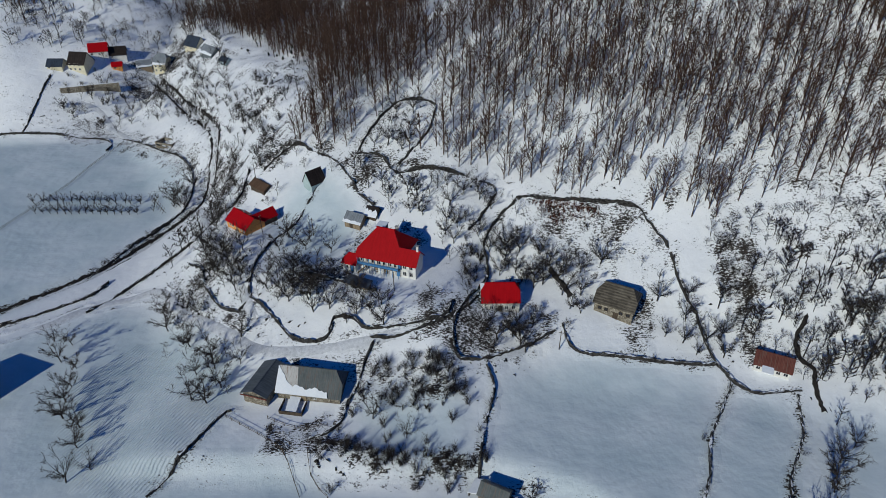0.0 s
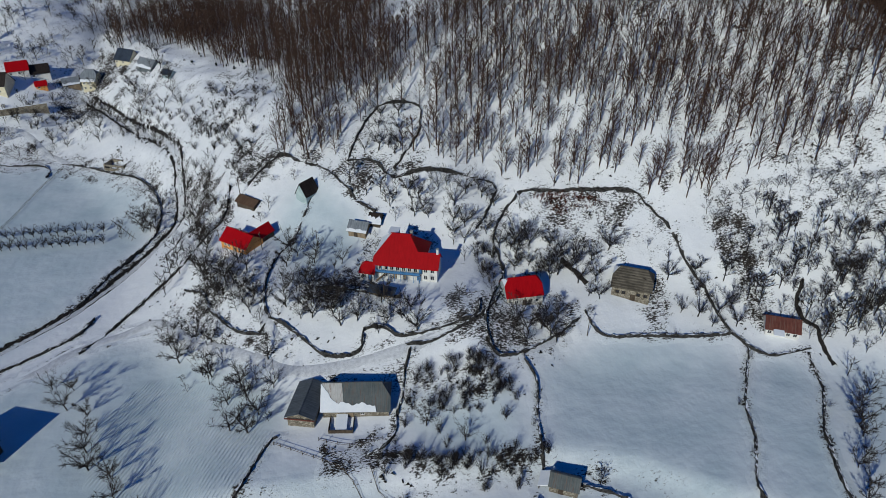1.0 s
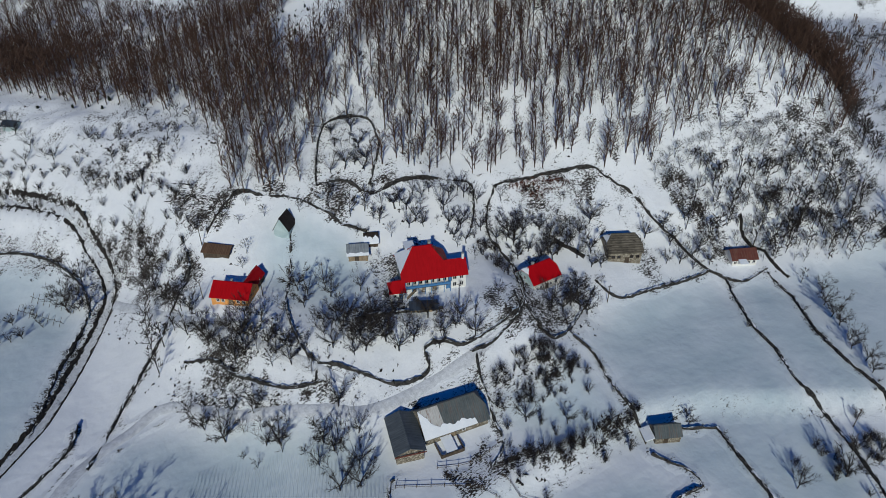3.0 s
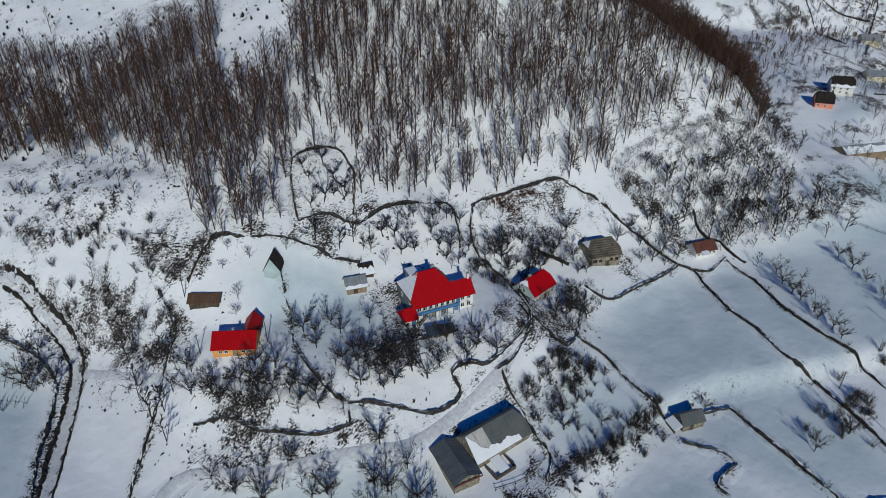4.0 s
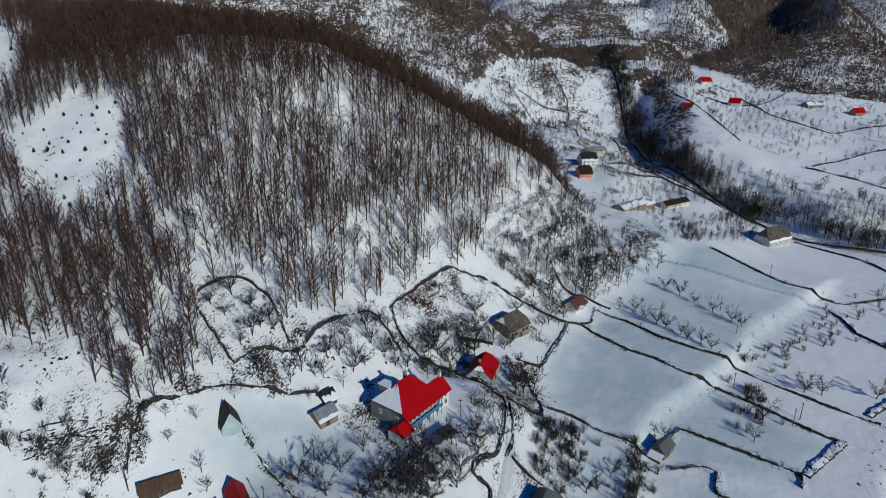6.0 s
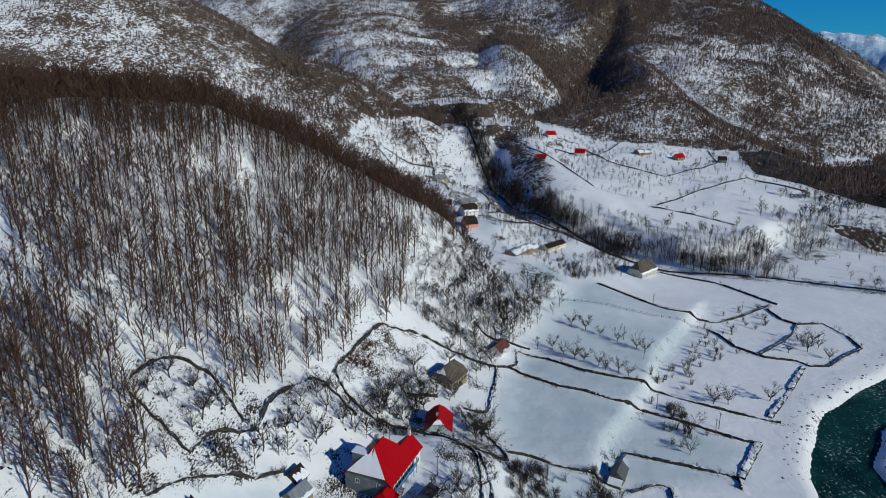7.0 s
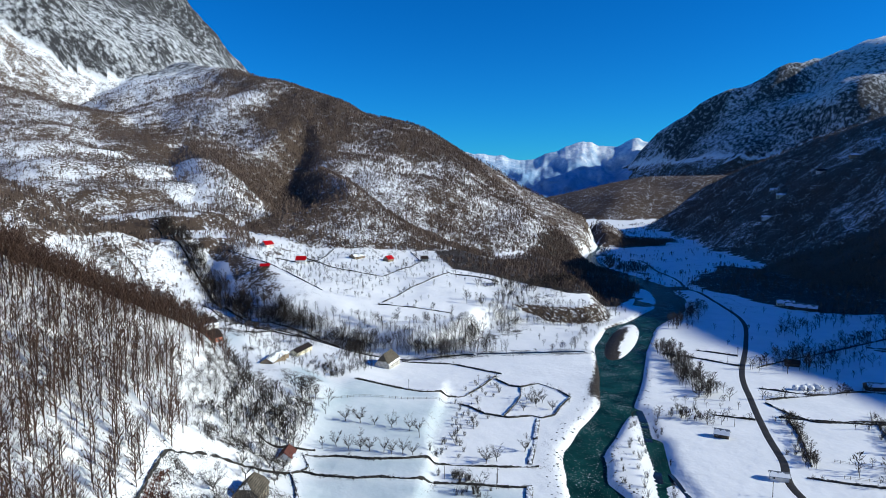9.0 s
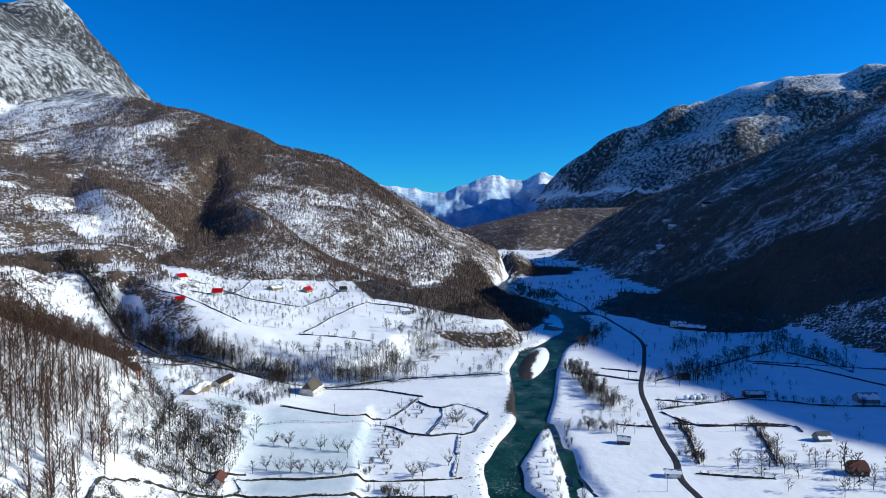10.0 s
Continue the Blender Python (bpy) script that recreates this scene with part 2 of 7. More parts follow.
def ground_material():
    m, n, l, b = mat("snowy_ground", 0.75)
    co = world_coord(n)
    wood = n.new("ShaderNodeAttribute"); wood.attribute_name = "wood"
    bare = n.new("ShaderNodeAttribute"); bare.attribute_name = "bare"
    rock = n.new("ShaderNodeAttribute"); rock.attribute_name = "rock"
    drift = noise_node(n, l, 0.06, 6, 0.55, co)
    grain = noise_node(n, l, 0.9, 6, 0.7, co)
    clump = noise_node(n, l, 0.35, 7, 0.75, co)
    broad = noise_node(n, l, 0.018, 6, 0.7, co)
    snow = ramp(n, l, drift, [(0.3, (0.80, 0.815, 0.83)), (0.7, (0.90, 0.905, 0.91))])
    earth = ramp(n, l, grain, [(0.35, (0.014, 0.012, 0.010)), (0.55, (0.038, 0.030, 0.024)), (0.74, (0.11, 0.09, 0.072))])
    leaf = ramp(n, l, grain, [(0.35, (0.045, 0.032, 0.022)), (0.6, (0.11, 0.075, 0.05)), (0.75, (0.17, 0.125, 0.09))])
    stone = ramp(n, l, clump, [(0.35, (0.03, 0.03, 0.033)), (0.65, (0.10, 0.096, 0.092))])
    # bare earth shows where the clump noise passes a level set by the mask
    def cover(mask, low, high, src, edge=34.0):
        lev = math_node(n, l, "SUBTRACT", low, math_node(n, l, "MULTIPLY", mask, high))
        return math_node(n, l, "MULTIPLY", math_node(n, l, "SUBTRACT", src, lev), edge, True)
    strokes = noise_node(n, l, 1.9, 5, 0.74, co, (0.6, 1.25, 1.0))  # bare strips follow the old terraces
    mixed = math_node(n, l, "ADD", math_node(n, l, "MULTIPLY", strokes, 0.52), math_node(n, l, "ADD", math_node(n, l, "MULTIPLY", broad, 0.18), math_node(n, l, "MULTIPLY", noise_node(n, l, 0.16, 4, 0.6, co), 0.30)))
    # larger drifts and outcrops for the mountainsides
    gullies = noise_node(n, l, 0.045, 8, 0.72, co)
    crags = noise_node(n, l, 0.05, 9, 0.8, co, (1.0, 1.0, 0.4))
    sides = math_node(n, l, "ADD", math_node(n, l, "MULTIPLY", clump, 0.62), math_node(n, l, "MULTIPLY", gullies, 0.38))
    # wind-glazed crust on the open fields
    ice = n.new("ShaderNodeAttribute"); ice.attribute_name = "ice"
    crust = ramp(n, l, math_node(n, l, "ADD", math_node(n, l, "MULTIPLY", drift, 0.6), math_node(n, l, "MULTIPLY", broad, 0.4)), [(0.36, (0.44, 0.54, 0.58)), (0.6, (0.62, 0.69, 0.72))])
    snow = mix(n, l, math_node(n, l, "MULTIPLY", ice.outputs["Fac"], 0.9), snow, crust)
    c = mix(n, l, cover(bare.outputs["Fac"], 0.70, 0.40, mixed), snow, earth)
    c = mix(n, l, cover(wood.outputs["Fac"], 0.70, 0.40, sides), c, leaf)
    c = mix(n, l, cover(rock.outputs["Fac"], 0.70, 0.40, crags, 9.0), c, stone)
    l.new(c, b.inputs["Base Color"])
    rel = math_node(n, l, "ADD", math_node(n, l, "MULTIPLY", clump, 0.8), math_node(n, l, "MULTIPLY", grain, 0.35))
    # hummocky where brush and earth push through, smooth on the fields, ribbed where ploughed
    loose = math_node(n, l, "ADD", 0.09, math_node(n, l, "MULTIPLY", math_node(n, l, "SUBTRACT", bare.outputs["Fac"], 0.18, True), 2.2))
    plough = n.new("ShaderNodeAttribute"); plough.attribute_name = "plough"
    furrow = n.new("ShaderNodeTexWave")
    furrow.inputs["Scale"].default_value, furrow.inputs["Distortion"].default_value = 0.34, 3.0
    turned = n.new("ShaderNodeMapping")
    turned.inputs["Rotation"].default_value = (0, 0, 0.5)
    l.new(co, turned.inputs["Vector"])
    l.new(turned.outputs[0], furrow.inputs["Vector"])
    ribs = math_node(n, l, "MULTIPLY", math_node(n, l, "MULTIPLY", furrow.outputs["Fac"], plough.outputs["Fac"]), 0.3)
    # wind-packed drifts on the open snow, ledges and ribs on the high rock
    packed = math_node(n, l, "MULTIPLY", noise_node(n, l, 0.22, 3, 0.5, co), 0.55)
    ledges = math_node(n, l, "MULTIPLY", math_node(n, l, "MULTIPLY", crags, rock.outputs["Fac"]), 55.0)
    relief = math_node(n, l, "ADD", math_node(n, l, "ADD", math_node(n, l, "MULTIPLY", rel, loose), ribs), math_node(n, l, "ADD", packed, ledges))
    bump(n, l, b, relief, 1.0, 0.6)
    return m


GROUND = ground_material()
def striped(name, c1, c2, pitch, rough=0.5, metal=0.2, rust=None, axis="X", seam=0.25):
    """Sheet metal with standing seams, or boards: fine stripes along one axis of the object."""
    m, n, l, b = mat(name, rough, metal)
    b.inputs["Specular IOR Level"].default_value = 0.1
    co = n.new("ShaderNodeTexCoord").outputs["Object"]
    w = n.new("ShaderNodeTexWave")
    w.wave_type, w.bands_direction = "BANDS", axis
    w.inputs["Scale"].default_value, w.inputs["Distortion"].default_value = 0.314 / pitch, 0.6
    l.new(co, w.inputs["Vector"])
    big = noise_node(n, l, 0.35, 5, 0.65, co)
    streak = noise_node(n, l, 1.0, 5, 0.7, co, (2.5, 0.25, 0.25) if axis == "X" else (0.25, 2.5, 0.25))
    f = math_node(n, l, "ADD", math_node(n, l, "MULTIPLY", streak, 0.6), math_node(n, l, "MULTIPLY", big, 0.4))
    c = ramp(n, l, f, [(0.38, c1), (0.62, c2)])
    if rust:
        c = mix(n, l, ramp(n, l, streak, [(0.52, (0.0,)), (0.66, (1.0,))]), c, rust)
    c = mix(n, l, math_node(n, l, "MULTIPLY", w.outputs["Fac"], seam), c, tuple(v * 0.45 for v in c1))
    l.new(c, b.inputs["Base Color"])
    bump(n, l, b, w.outputs["Fac"], 0.6 * seam / 0.25, 0.04)
    return m


def stone_material(name, c1, c2, scale=3.0):
    m, n, l, b = mat(name, 0.9)
    co = n.new("ShaderNodeTexCoord").outputs["Object"]
    v = n.new("ShaderNodeTexVoronoi")
    v.inputs["Scale"].default_value = scale
    l.new(co, v.inputs["Vector"])
    e = n.new("ShaderNodeTexVoronoi")
    e.feature = "DISTANCE_TO_EDGE"
    e.inputs["Scale"].default_value = scale
    l.new(co, e.inputs["Vector"])
    tone = mix(n, l, v.outputs["Color"], c1, c2)
    sep = n.new("ShaderNodeSeparateColor")
    l.new(v.outputs["Color"], sep.inputs[0])
    tone = ramp(n, l, sep.outputs[0], [(0.1, c1), (0.9, c2)])
    c = mix(n, l, ramp(n, l, e.outputs["Distance"], [(0.02, (1.0,)), (0.07, (0.0,))]), tone, tuple(k * 0.5 for k in c1))
    l.new(c, b.inputs["Base Color"])
    bump(n, l, b, e.outputs["Distance"], 0.6, 0.08)
    return m


def glass_material():
    m, n, l, b = mat("dark_window_glass", 0.06)
    b.inputs["Base Color"].default_value = (0.012, 0.014, 0.018, 1)
    b.inputs["Specular IOR Level"].default_value = 0.5
    return m


BARK = plain("grey_brown_bark", (0.022, 0.019, 0.017), (0.066, 0.057, 0.050), 1.2)
TWIG = plain("brown_grey_twigs", (0.036, 0.021, 0.015), (0.112, 0.064, 0.045), 0.6)
ORCHARD_TWIG = plain("dark_grey_twigs", (0.020, 0.017, 0.015), (0.056, 0.047, 0.041), 0.8)
BUSH = plain("dark_bramble_twigs", (0.018, 0.015, 0.013), (0.052, 0.042, 0.036), 0.8)
FAR_TWIG = plain("distant_brown_treetops", (0.075, 0.053, 0.042), (0.16, 0.115, 0.092), 0.03)
NEEDLE = plain("dark_green_needles", (0.010, 0.016, 0.012), (0.030, 0.040, 0.028), 1.5)
FERN = plain("rust_brown_dead_bracken", (0.07, 0.022, 0.012), (0.17, 0.055, 0.028), 0.9)
RED = striped("red_painted_sheet_metal", (0.34, 0.002, 0.006), (0.42, 0.003, 0.008), 0.45, 0.5, 0.0, seam=0.05)
GREY = striped("grey_sheet_metal", (0.15, 0.17, 0.19), (0.30, 0.32, 0.34), 0.5, 0.5, 0.0, seam=0.12)
GREYRUST = striped("weathered_grey_sheet_metal_with_rust", (0.15, 0.17, 0.19), (0.32, 0.34, 0.35), 0.5, 0.5, 0.0, (0.17, 0.10, 0.075))
BARNROOF = striped("dull_teal_grey_sheet_metal", (0.075, 0.088, 0.090), (0.15, 0.165, 0.165), 0.5, 0.5, 0.0, (0.12, 0.085, 0.07), seam=0.15)
PALEMETAL = striped("pale_galvanised_sheet", (0.40, 0.39, 0.37), (0.62, 0.61, 0.59), 0.5, 0.5, 0.0, (0.20, 0.13, 0.10), seam=0.12)
RUST = striped("rusty_red_corrugated_iron", (0.10, 0.035, 0.028), (0.19, 0.070, 0.052), 0.35, 0.7, 0.0, (0.13, 0.085, 0.07))
SLATE = striped("dark_slate_grey_sheet_metal", (0.07, 0.082, 0.092), (0.13, 0.145, 0.16), 0.5, 0.5, 0.0, seam=0.12)
DARKROOF = striped("dark_brown_roofing", (0.018, 0.014, 0.013), (0.045, 0.034, 0.03), 0.4, 0.6, 0.0)
BLUEROOF = striped("dark_blue_grey_roofing", (0.03, 0.04, 0.06), (0.06, 0.075, 0.10), 0.4, 0.5, 0.0)
BROWNROOF = striped("brown_sheet_metal", (0.085, 0.05, 0.034), (0.15, 0.095, 0.062), 0.5, 0.6, 0.0)
SHINGLE = striped("worn_grey_wooden_shingles", (0.06, 0.052, 0.042), (0.24, 0.21, 0.165), 0.55, 0.9, 0.0, (0.02, 0.017, 0.014), axis="Z", seam=0.55)
WHITE = plain("white_plaster", (0.62, 0.61, 0.57), (0.80, 0.79, 0.75), 0.8)
CREAM = plain("cream_plaster", (0.60, 0.54, 0.38), (0.74, 0.68, 0.50), 0.8)
ORANGE = plain("orange_plaster", (0.60, 0.26, 0.07), (0.78, 0.38, 0.12), 0.7)
SALMON = plain("salmon_plaster", (0.62, 0.22, 0.14), (0.75, 0.30, 0.20), 0.7)
GREYWALL = striped("grey_sheet_cladding", (0.13, 0.15, 0.16), (0.22, 0.25, 0.26), 0.4, 0.5, 0.2)
PALEWALL = striped("pale_blue_grey_sheet_cladding", (0.36, 0.46, 0.47), (0.50, 0.60, 0.60), 0.4, 0.5, 0.1)
EARTH = plain("dark_brush_and_earth", (0.010, 0.009, 0.008), (0.045, 0.038, 0.033), 1.4)
STONEWALL = stone_material("rubble_masonry", (0.16, 0.135, 0.10), (0.38, 0.34, 0.27), 2.2)
PALESTONE = stone_material("whitewashed_rubble_masonry", (0.42, 0.39, 0.34), (0.74, 0.71, 0.65), 2.2)
WOODDARK = striped("weathered_dark_boards", (0.05, 0.038, 0.028), (0.13, 0.10, 0.075), 0.22, 0.85, 0.0)
WOODPALE = striped("pale_weathered_boards", (0.20, 0.15, 0.10), (0.36, 0.28, 0.19), 0.22, 0.85, 0.0)
BLUE = plain("blue_paint", (0.05, 0.16, 0.34), (0.09, 0.24, 0.46), 1.2, 0.5)
CONCRETE = plain("grey_concrete", (0.25, 0.25, 0.24), (0.42, 0.42, 0.40), 0.6, 0.9)
ASPHALT = plain("dark_wet_asphalt", (0.016, 0.015, 0.015), (0.050, 0.047, 0.045), 0.3, 0.7)
PACKED = plain("packed_grey_snow", (0.40, 0.41, 0.43), (0.86, 0.87, 0.89), 0.9, 0.7, 0, 0.6, 0.10)
SNOW = plain("lying_snow", (0.76, 0.79, 0.83), (0.88, 0.89, 0.9), 0.5, 0.7, 0, 0.4, 0.06)
HAY = plain("white_wrapped_bales", (0.66, 0.67, 0.68), (0.82, 0.83, 0.84), 0.9, 0.5)
GLASS = glass_material()


def water_material():
    m, n, l, b = mat("green_river_water", 0.22)
    co = world_coord(n)
    big = noise_node(n, l, 0.08, 5, 0.6, co)
    deep = ramp(n, l, big, [(0.35, (0.004, 0.022, 0.022)), (0.7, (0.012, 0.062, 0.055))])
    rip = noise_node(n, l, 0.8, 6, 0.7, co)
    foam = math_node(n, l, "ADD", math_node(n, l, "MULTIPLY", noise_node(n, l, 0.9, 5, 0.75, co), 0.75), math_node(n, l, "MULTIPLY", noise_node(n, l, 0.05, 3, 0.6, co), 0.25))
    l.new(mix(n, l, ramp(n, l, foam, [(0.57, (0.0,)), (0.64, (1.0,))]), deep, (0.45, 0.52, 0.52)), b.inputs["Base Color"])
    bump(n, l, b, rip, 0.5, 0.25)
    b.inputs["Specular IOR Level"].default_value, b.inputs["IOR"].default_value = 0.1, 1.12
    return m


WATER = water_material()
DARKWATER = plain("dark_stream_water", (0.006, 0.008, 0.008), (0.02, 0.025, 0.025), 0.4, 0.15)


def wall_top_material():
    """Dry stone with snow lying on its flat tops."""
    m, n, l, b = mat("dry_stone_with_snow", 0.9)
    co = world_coord(n)
    v = n.new("ShaderNodeTexVoronoi")
    v.inputs["Scale"].default_value = 2.4
    l.new(co, v.inputs["Vector"])
    sep = n.new("ShaderNodeSeparateColor")
    l.new(v.outputs["Color"], sep.inputs[0])
    tone = ramp(n, l, sep.outputs[0], [(0.1, (0.012, 0.011, 0.011)), (0.9, (0.066, 0.062, 0.057))])
    geo = n.new("ShaderNodeNewGeometry")
    nz = n.new("ShaderNodeSeparateXYZ")
    l.new(geo.outputs["Normal"], nz.inputs[0])
    flat = math_node(n, l, "MULTIPLY", math_node(n, l, "SUBTRACT", nz.outputs["Z"], 0.55), 1.6, True)
    spotty = noise_node(n, l, 0.5, 5, 0.7, co)
    f = math_node(n, l, "MULTIPLY", math_node(n, l, "SUBTRACT", math_node(n, l, "ADD", flat, spotty), 1.02), 8.0, True)
    l.new(mix(n, l, f, tone, (0.82, 0.84, 0.87)), b.inputs["Base Color"])
    bump(n, l, b, v.outputs["Distance"], 0.6, 0.1)
    return m


WALLTOP = wall_top_material()



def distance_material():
    """Range at the valley's end: wooded flanks, snowy heights, haze painted into the colour."""
    m, n, l, b = mat("haze_tinted_mountains", 0.9)
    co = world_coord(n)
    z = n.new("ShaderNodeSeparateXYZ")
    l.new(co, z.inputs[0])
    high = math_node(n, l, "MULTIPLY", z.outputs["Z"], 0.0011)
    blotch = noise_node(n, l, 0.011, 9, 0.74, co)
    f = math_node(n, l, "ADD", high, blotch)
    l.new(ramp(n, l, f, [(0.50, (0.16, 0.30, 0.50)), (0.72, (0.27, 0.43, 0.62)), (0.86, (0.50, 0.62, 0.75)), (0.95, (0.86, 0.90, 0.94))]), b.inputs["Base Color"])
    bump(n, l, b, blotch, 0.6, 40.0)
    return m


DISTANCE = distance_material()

# ---- ground ----
def in_poly(x, y, poly):
    hit = np.zeros(np.shape(x), bool)
    n = len(poly)
    for k in range(n):
        (ax, ay), (bx, by) = poly[k], poly[(k + 1) % n]
        hit ^= ((ay > y) != (by > y)) & (x < (bx - ax) * (y - ay) / (by - ay + 1e-12) + ax)
    return hit


def grid_axis(lo, hi, step, far_lo, far_hi, grow_lo, grow_hi):
    mid = list(np.arange(lo, hi + 1e-6, step))
    left, s, v = [], step, lo
    while v > far_lo:
        s *= grow_lo
        v -= s
        left.append(v)
    right, s, v = [], step, mid[-1]
    while v < far_hi:
        s *= grow_hi
        v += s
        right.append(v)
    return np.array(left[::-1] + mid + right)


BARE_AND_SHADE_PATCHES = [
    ([(-190, 222), (-140, 226), (-100, 232), (-60, 262), (-90, 330), (-200, 320)], 0.46),
    ([(-60, 118), (-52, 108), (-42, 97), (-38, 93), (-47, 96), (-60, 110)], 0.5), ([(-50, 158), (-36, 149), (-42, 140), (-52, 148)], 0.55),
    ([(-62, 182), (-46, 162), (-40, 160), (-44, 176)], 0.46), ([(-66, 180), (-48, 160), (-30, 160), (-25, 182), (-40, 206), (-60, 200)], 0.33), ([(-140, 222), (-90, 196), (-70, 172), (-80, 170), (-112, 196), (-146, 206)], 0.46), ([(-185, 204), (-142, 205), (-136, 222), (-185, 228)], 0.44),
    ([(-13, 85), (4, 83), (6, 77), (-5, 75), (-15, 78)], 0.46), ([(52, 104), (110, 84), (118, 100), (96, 112), (60, 116)], 0.46),
    ([(66, 108), (112, 88), (108, 66), (70, 76)], 0.46), ([(14, 124), (46, 112), (44, 100), (20, 112)], 0.42),
    # second and third: cast shade of farmhouse and barn painted as bare earth
    ([(12, 93), (20, 98), (24, 93), (16, 90)], 0.5), ([(-16, 112), (-2, 110), (0, 104), (-4, 108), (-14, 111)], 0.42), ([(-30, 85), (-17, 84), (-15, 78), (-17, 82), (-29, 83)], 0.5), ([(-22, 70), (2, 67), (4, 62), (-18, 66)], 0.7), ([(-30, 72), (-16, 76), (-20, 68), (-30, 68)], 0.6), ([(188, -46), (228, -122), (274, -182), (262, -190), (214, -126), (176, -56)], 0.5),
]
MEADOWS = [[(10, 82), (26, 88), (50, 85), (40, 62), (34, 48), (8, 64)], [(54, 80), (62, 76), (48, 44), (37, 49), (45, 70)], [(-40, 124), (-31, 107), (-21, 111), (-20, 126), (-28, 137), (-37, 134)], [(66, 76), (100, 66), (92, 13), (52, 44), (62, 68)]]

FIELDS = [[(-160, 200), (-112, 200), (-90, 184), (-76, 166), (-74, 148), (-86, 122), (-96, 102), (-180, 120)], [(-90, 96), (-70, 108), (-54, 100), (-36, 84), (-38, 72), (-48, 55), (-110, 60)], [(-16, 78), (4, 80), (6, 64), (-12, 68)], [(5, 62), (34, 48), (24, 24), (8, 36)], [(100, 66), (124, 44), (104, 20), (96, 14)], [(-36, 70), (-20, 62), (0, 56), (0, 36), (-60, 40)],
          [(168.5, 91.2), (190.1, 83.5), (181.0, 79.7), (155.0, 85.7)], [(115.1, 74.8), (138.9, 61.5), (118.0, 54.1), (102.9, 70.9)], [(85.3, 74.7), (97.6, 67.5), (103.2, 46.0), (89.9, 65.7)]]
PLOUGHED = [(-62, 96), (-48, 88), (-38, 76), (-42, 66), (-50, 58), (-62, 66), (-70, 84)]
RIVER_WOODS = [[(300, -92), (391, -105), (372, -165), (440, -243), (500, -300), (560, -372), (500, -366), (420, -326), (340, -296), (290, -270), (250, -215), (225, -182), (238, -152), (267, -128)],
               [(560, -480), (620, -505), (690, -600), (610, -640), (545, -550)],
               [(283, -316), (235, -296), (157, -276), (128, -298), (110, -320), (122, -362), (90, -372), (40, -345), (0, -315), (-120, -260), (-300, -200), (-300, -420), (0, -460), (200, -520), (350, -430)]]


def masks(x, y, z):
    x, y = x / SCALE, y / SCALE
    d2, d1 = inside(x, y, FOOT), inside(x, y, TERRACE)
    near = np.hypot(x - 20, y - 130) < 330
    n1 = fbm(x, y, 50, 4)
    wood = np.zeros(np.shape(x))
    patchy = 0.25 + 0.30 * smooth(-0.02, 0.30, fbm(x + 40, y - 15, 11, 4))
    bare = patchy * smooth(-2, 10, d1) * near
    bare = np.where(near, np.where(d2 > 20, 0.335 + 0.12 * n1 + 0.16 * (patchy - 0.2), np.maximum(bare, 0.28 + 0.5 * (patchy - 0.2))) * smooth(8, 22, d2 + n1 * 8) + bare * (1 - smooth(8, 22, d2 + n1 * 8)), bare)
    for patch, level in BARE_AND_SHADE_PATCHES:
        bare = np.maximum(bare, level * np.clip(0.9 + n1 * 0.8, 0, 1) * in_poly(x + fbm(x, y, 9, 3) * 5, y + fbm(x + 70, y, 9, 3) * 5, patch))
    for meadow in MEADOWS:
        bare = np.where(in_poly(x, y, meadow), 0.05, bare)
    # bluffs, river banks and the gravel by the water
    bare = np.maximum(bare, 0.36 * smooth(5, 2, np.abs(inside(x, y, BANK) + 1.5)) * smooth(-60, -45, x) * smooth(125, 105, x))
    rv, al, side = line_distance(x, y, RIVER)
    bare = np.maximum(bare, 0.34 * smooth(20, 12, rv) * (rv > 5))
    bare = np.maximum(bare, 0.8 * smooth(14, 11, rv) * smooth(6.5, 7.5, al) * smooth(11.0, 9.5, al) * (side > 0))
    bare = np.maximum(bare, 0.5 * smooth(13, 3, line_distance(x, y, STREAM)[0]))
    bare = np.maximum(bare, 0.56 * smooth(2.4, 1.2, line_distance(x, y, CREEK)[0] + 2 * fbm(x, y, 6, 2)))
    bare = np.maximum(bare, 0.37 * smooth(130, 180, x) * np.clip(0.5 + 1.6 * n1, 0, 1) * (x < 620))
    # leaf litter under the riverside woods
    for grove in RIVER_WOODS:
        bare = np.maximum(bare, 0.74 * in_poly(x + fbm(x, y, 30, 3) * 16, y, grove) * smooth(10, 2, inside(x, y, SPUR_FOOT)))
    return wood, bare


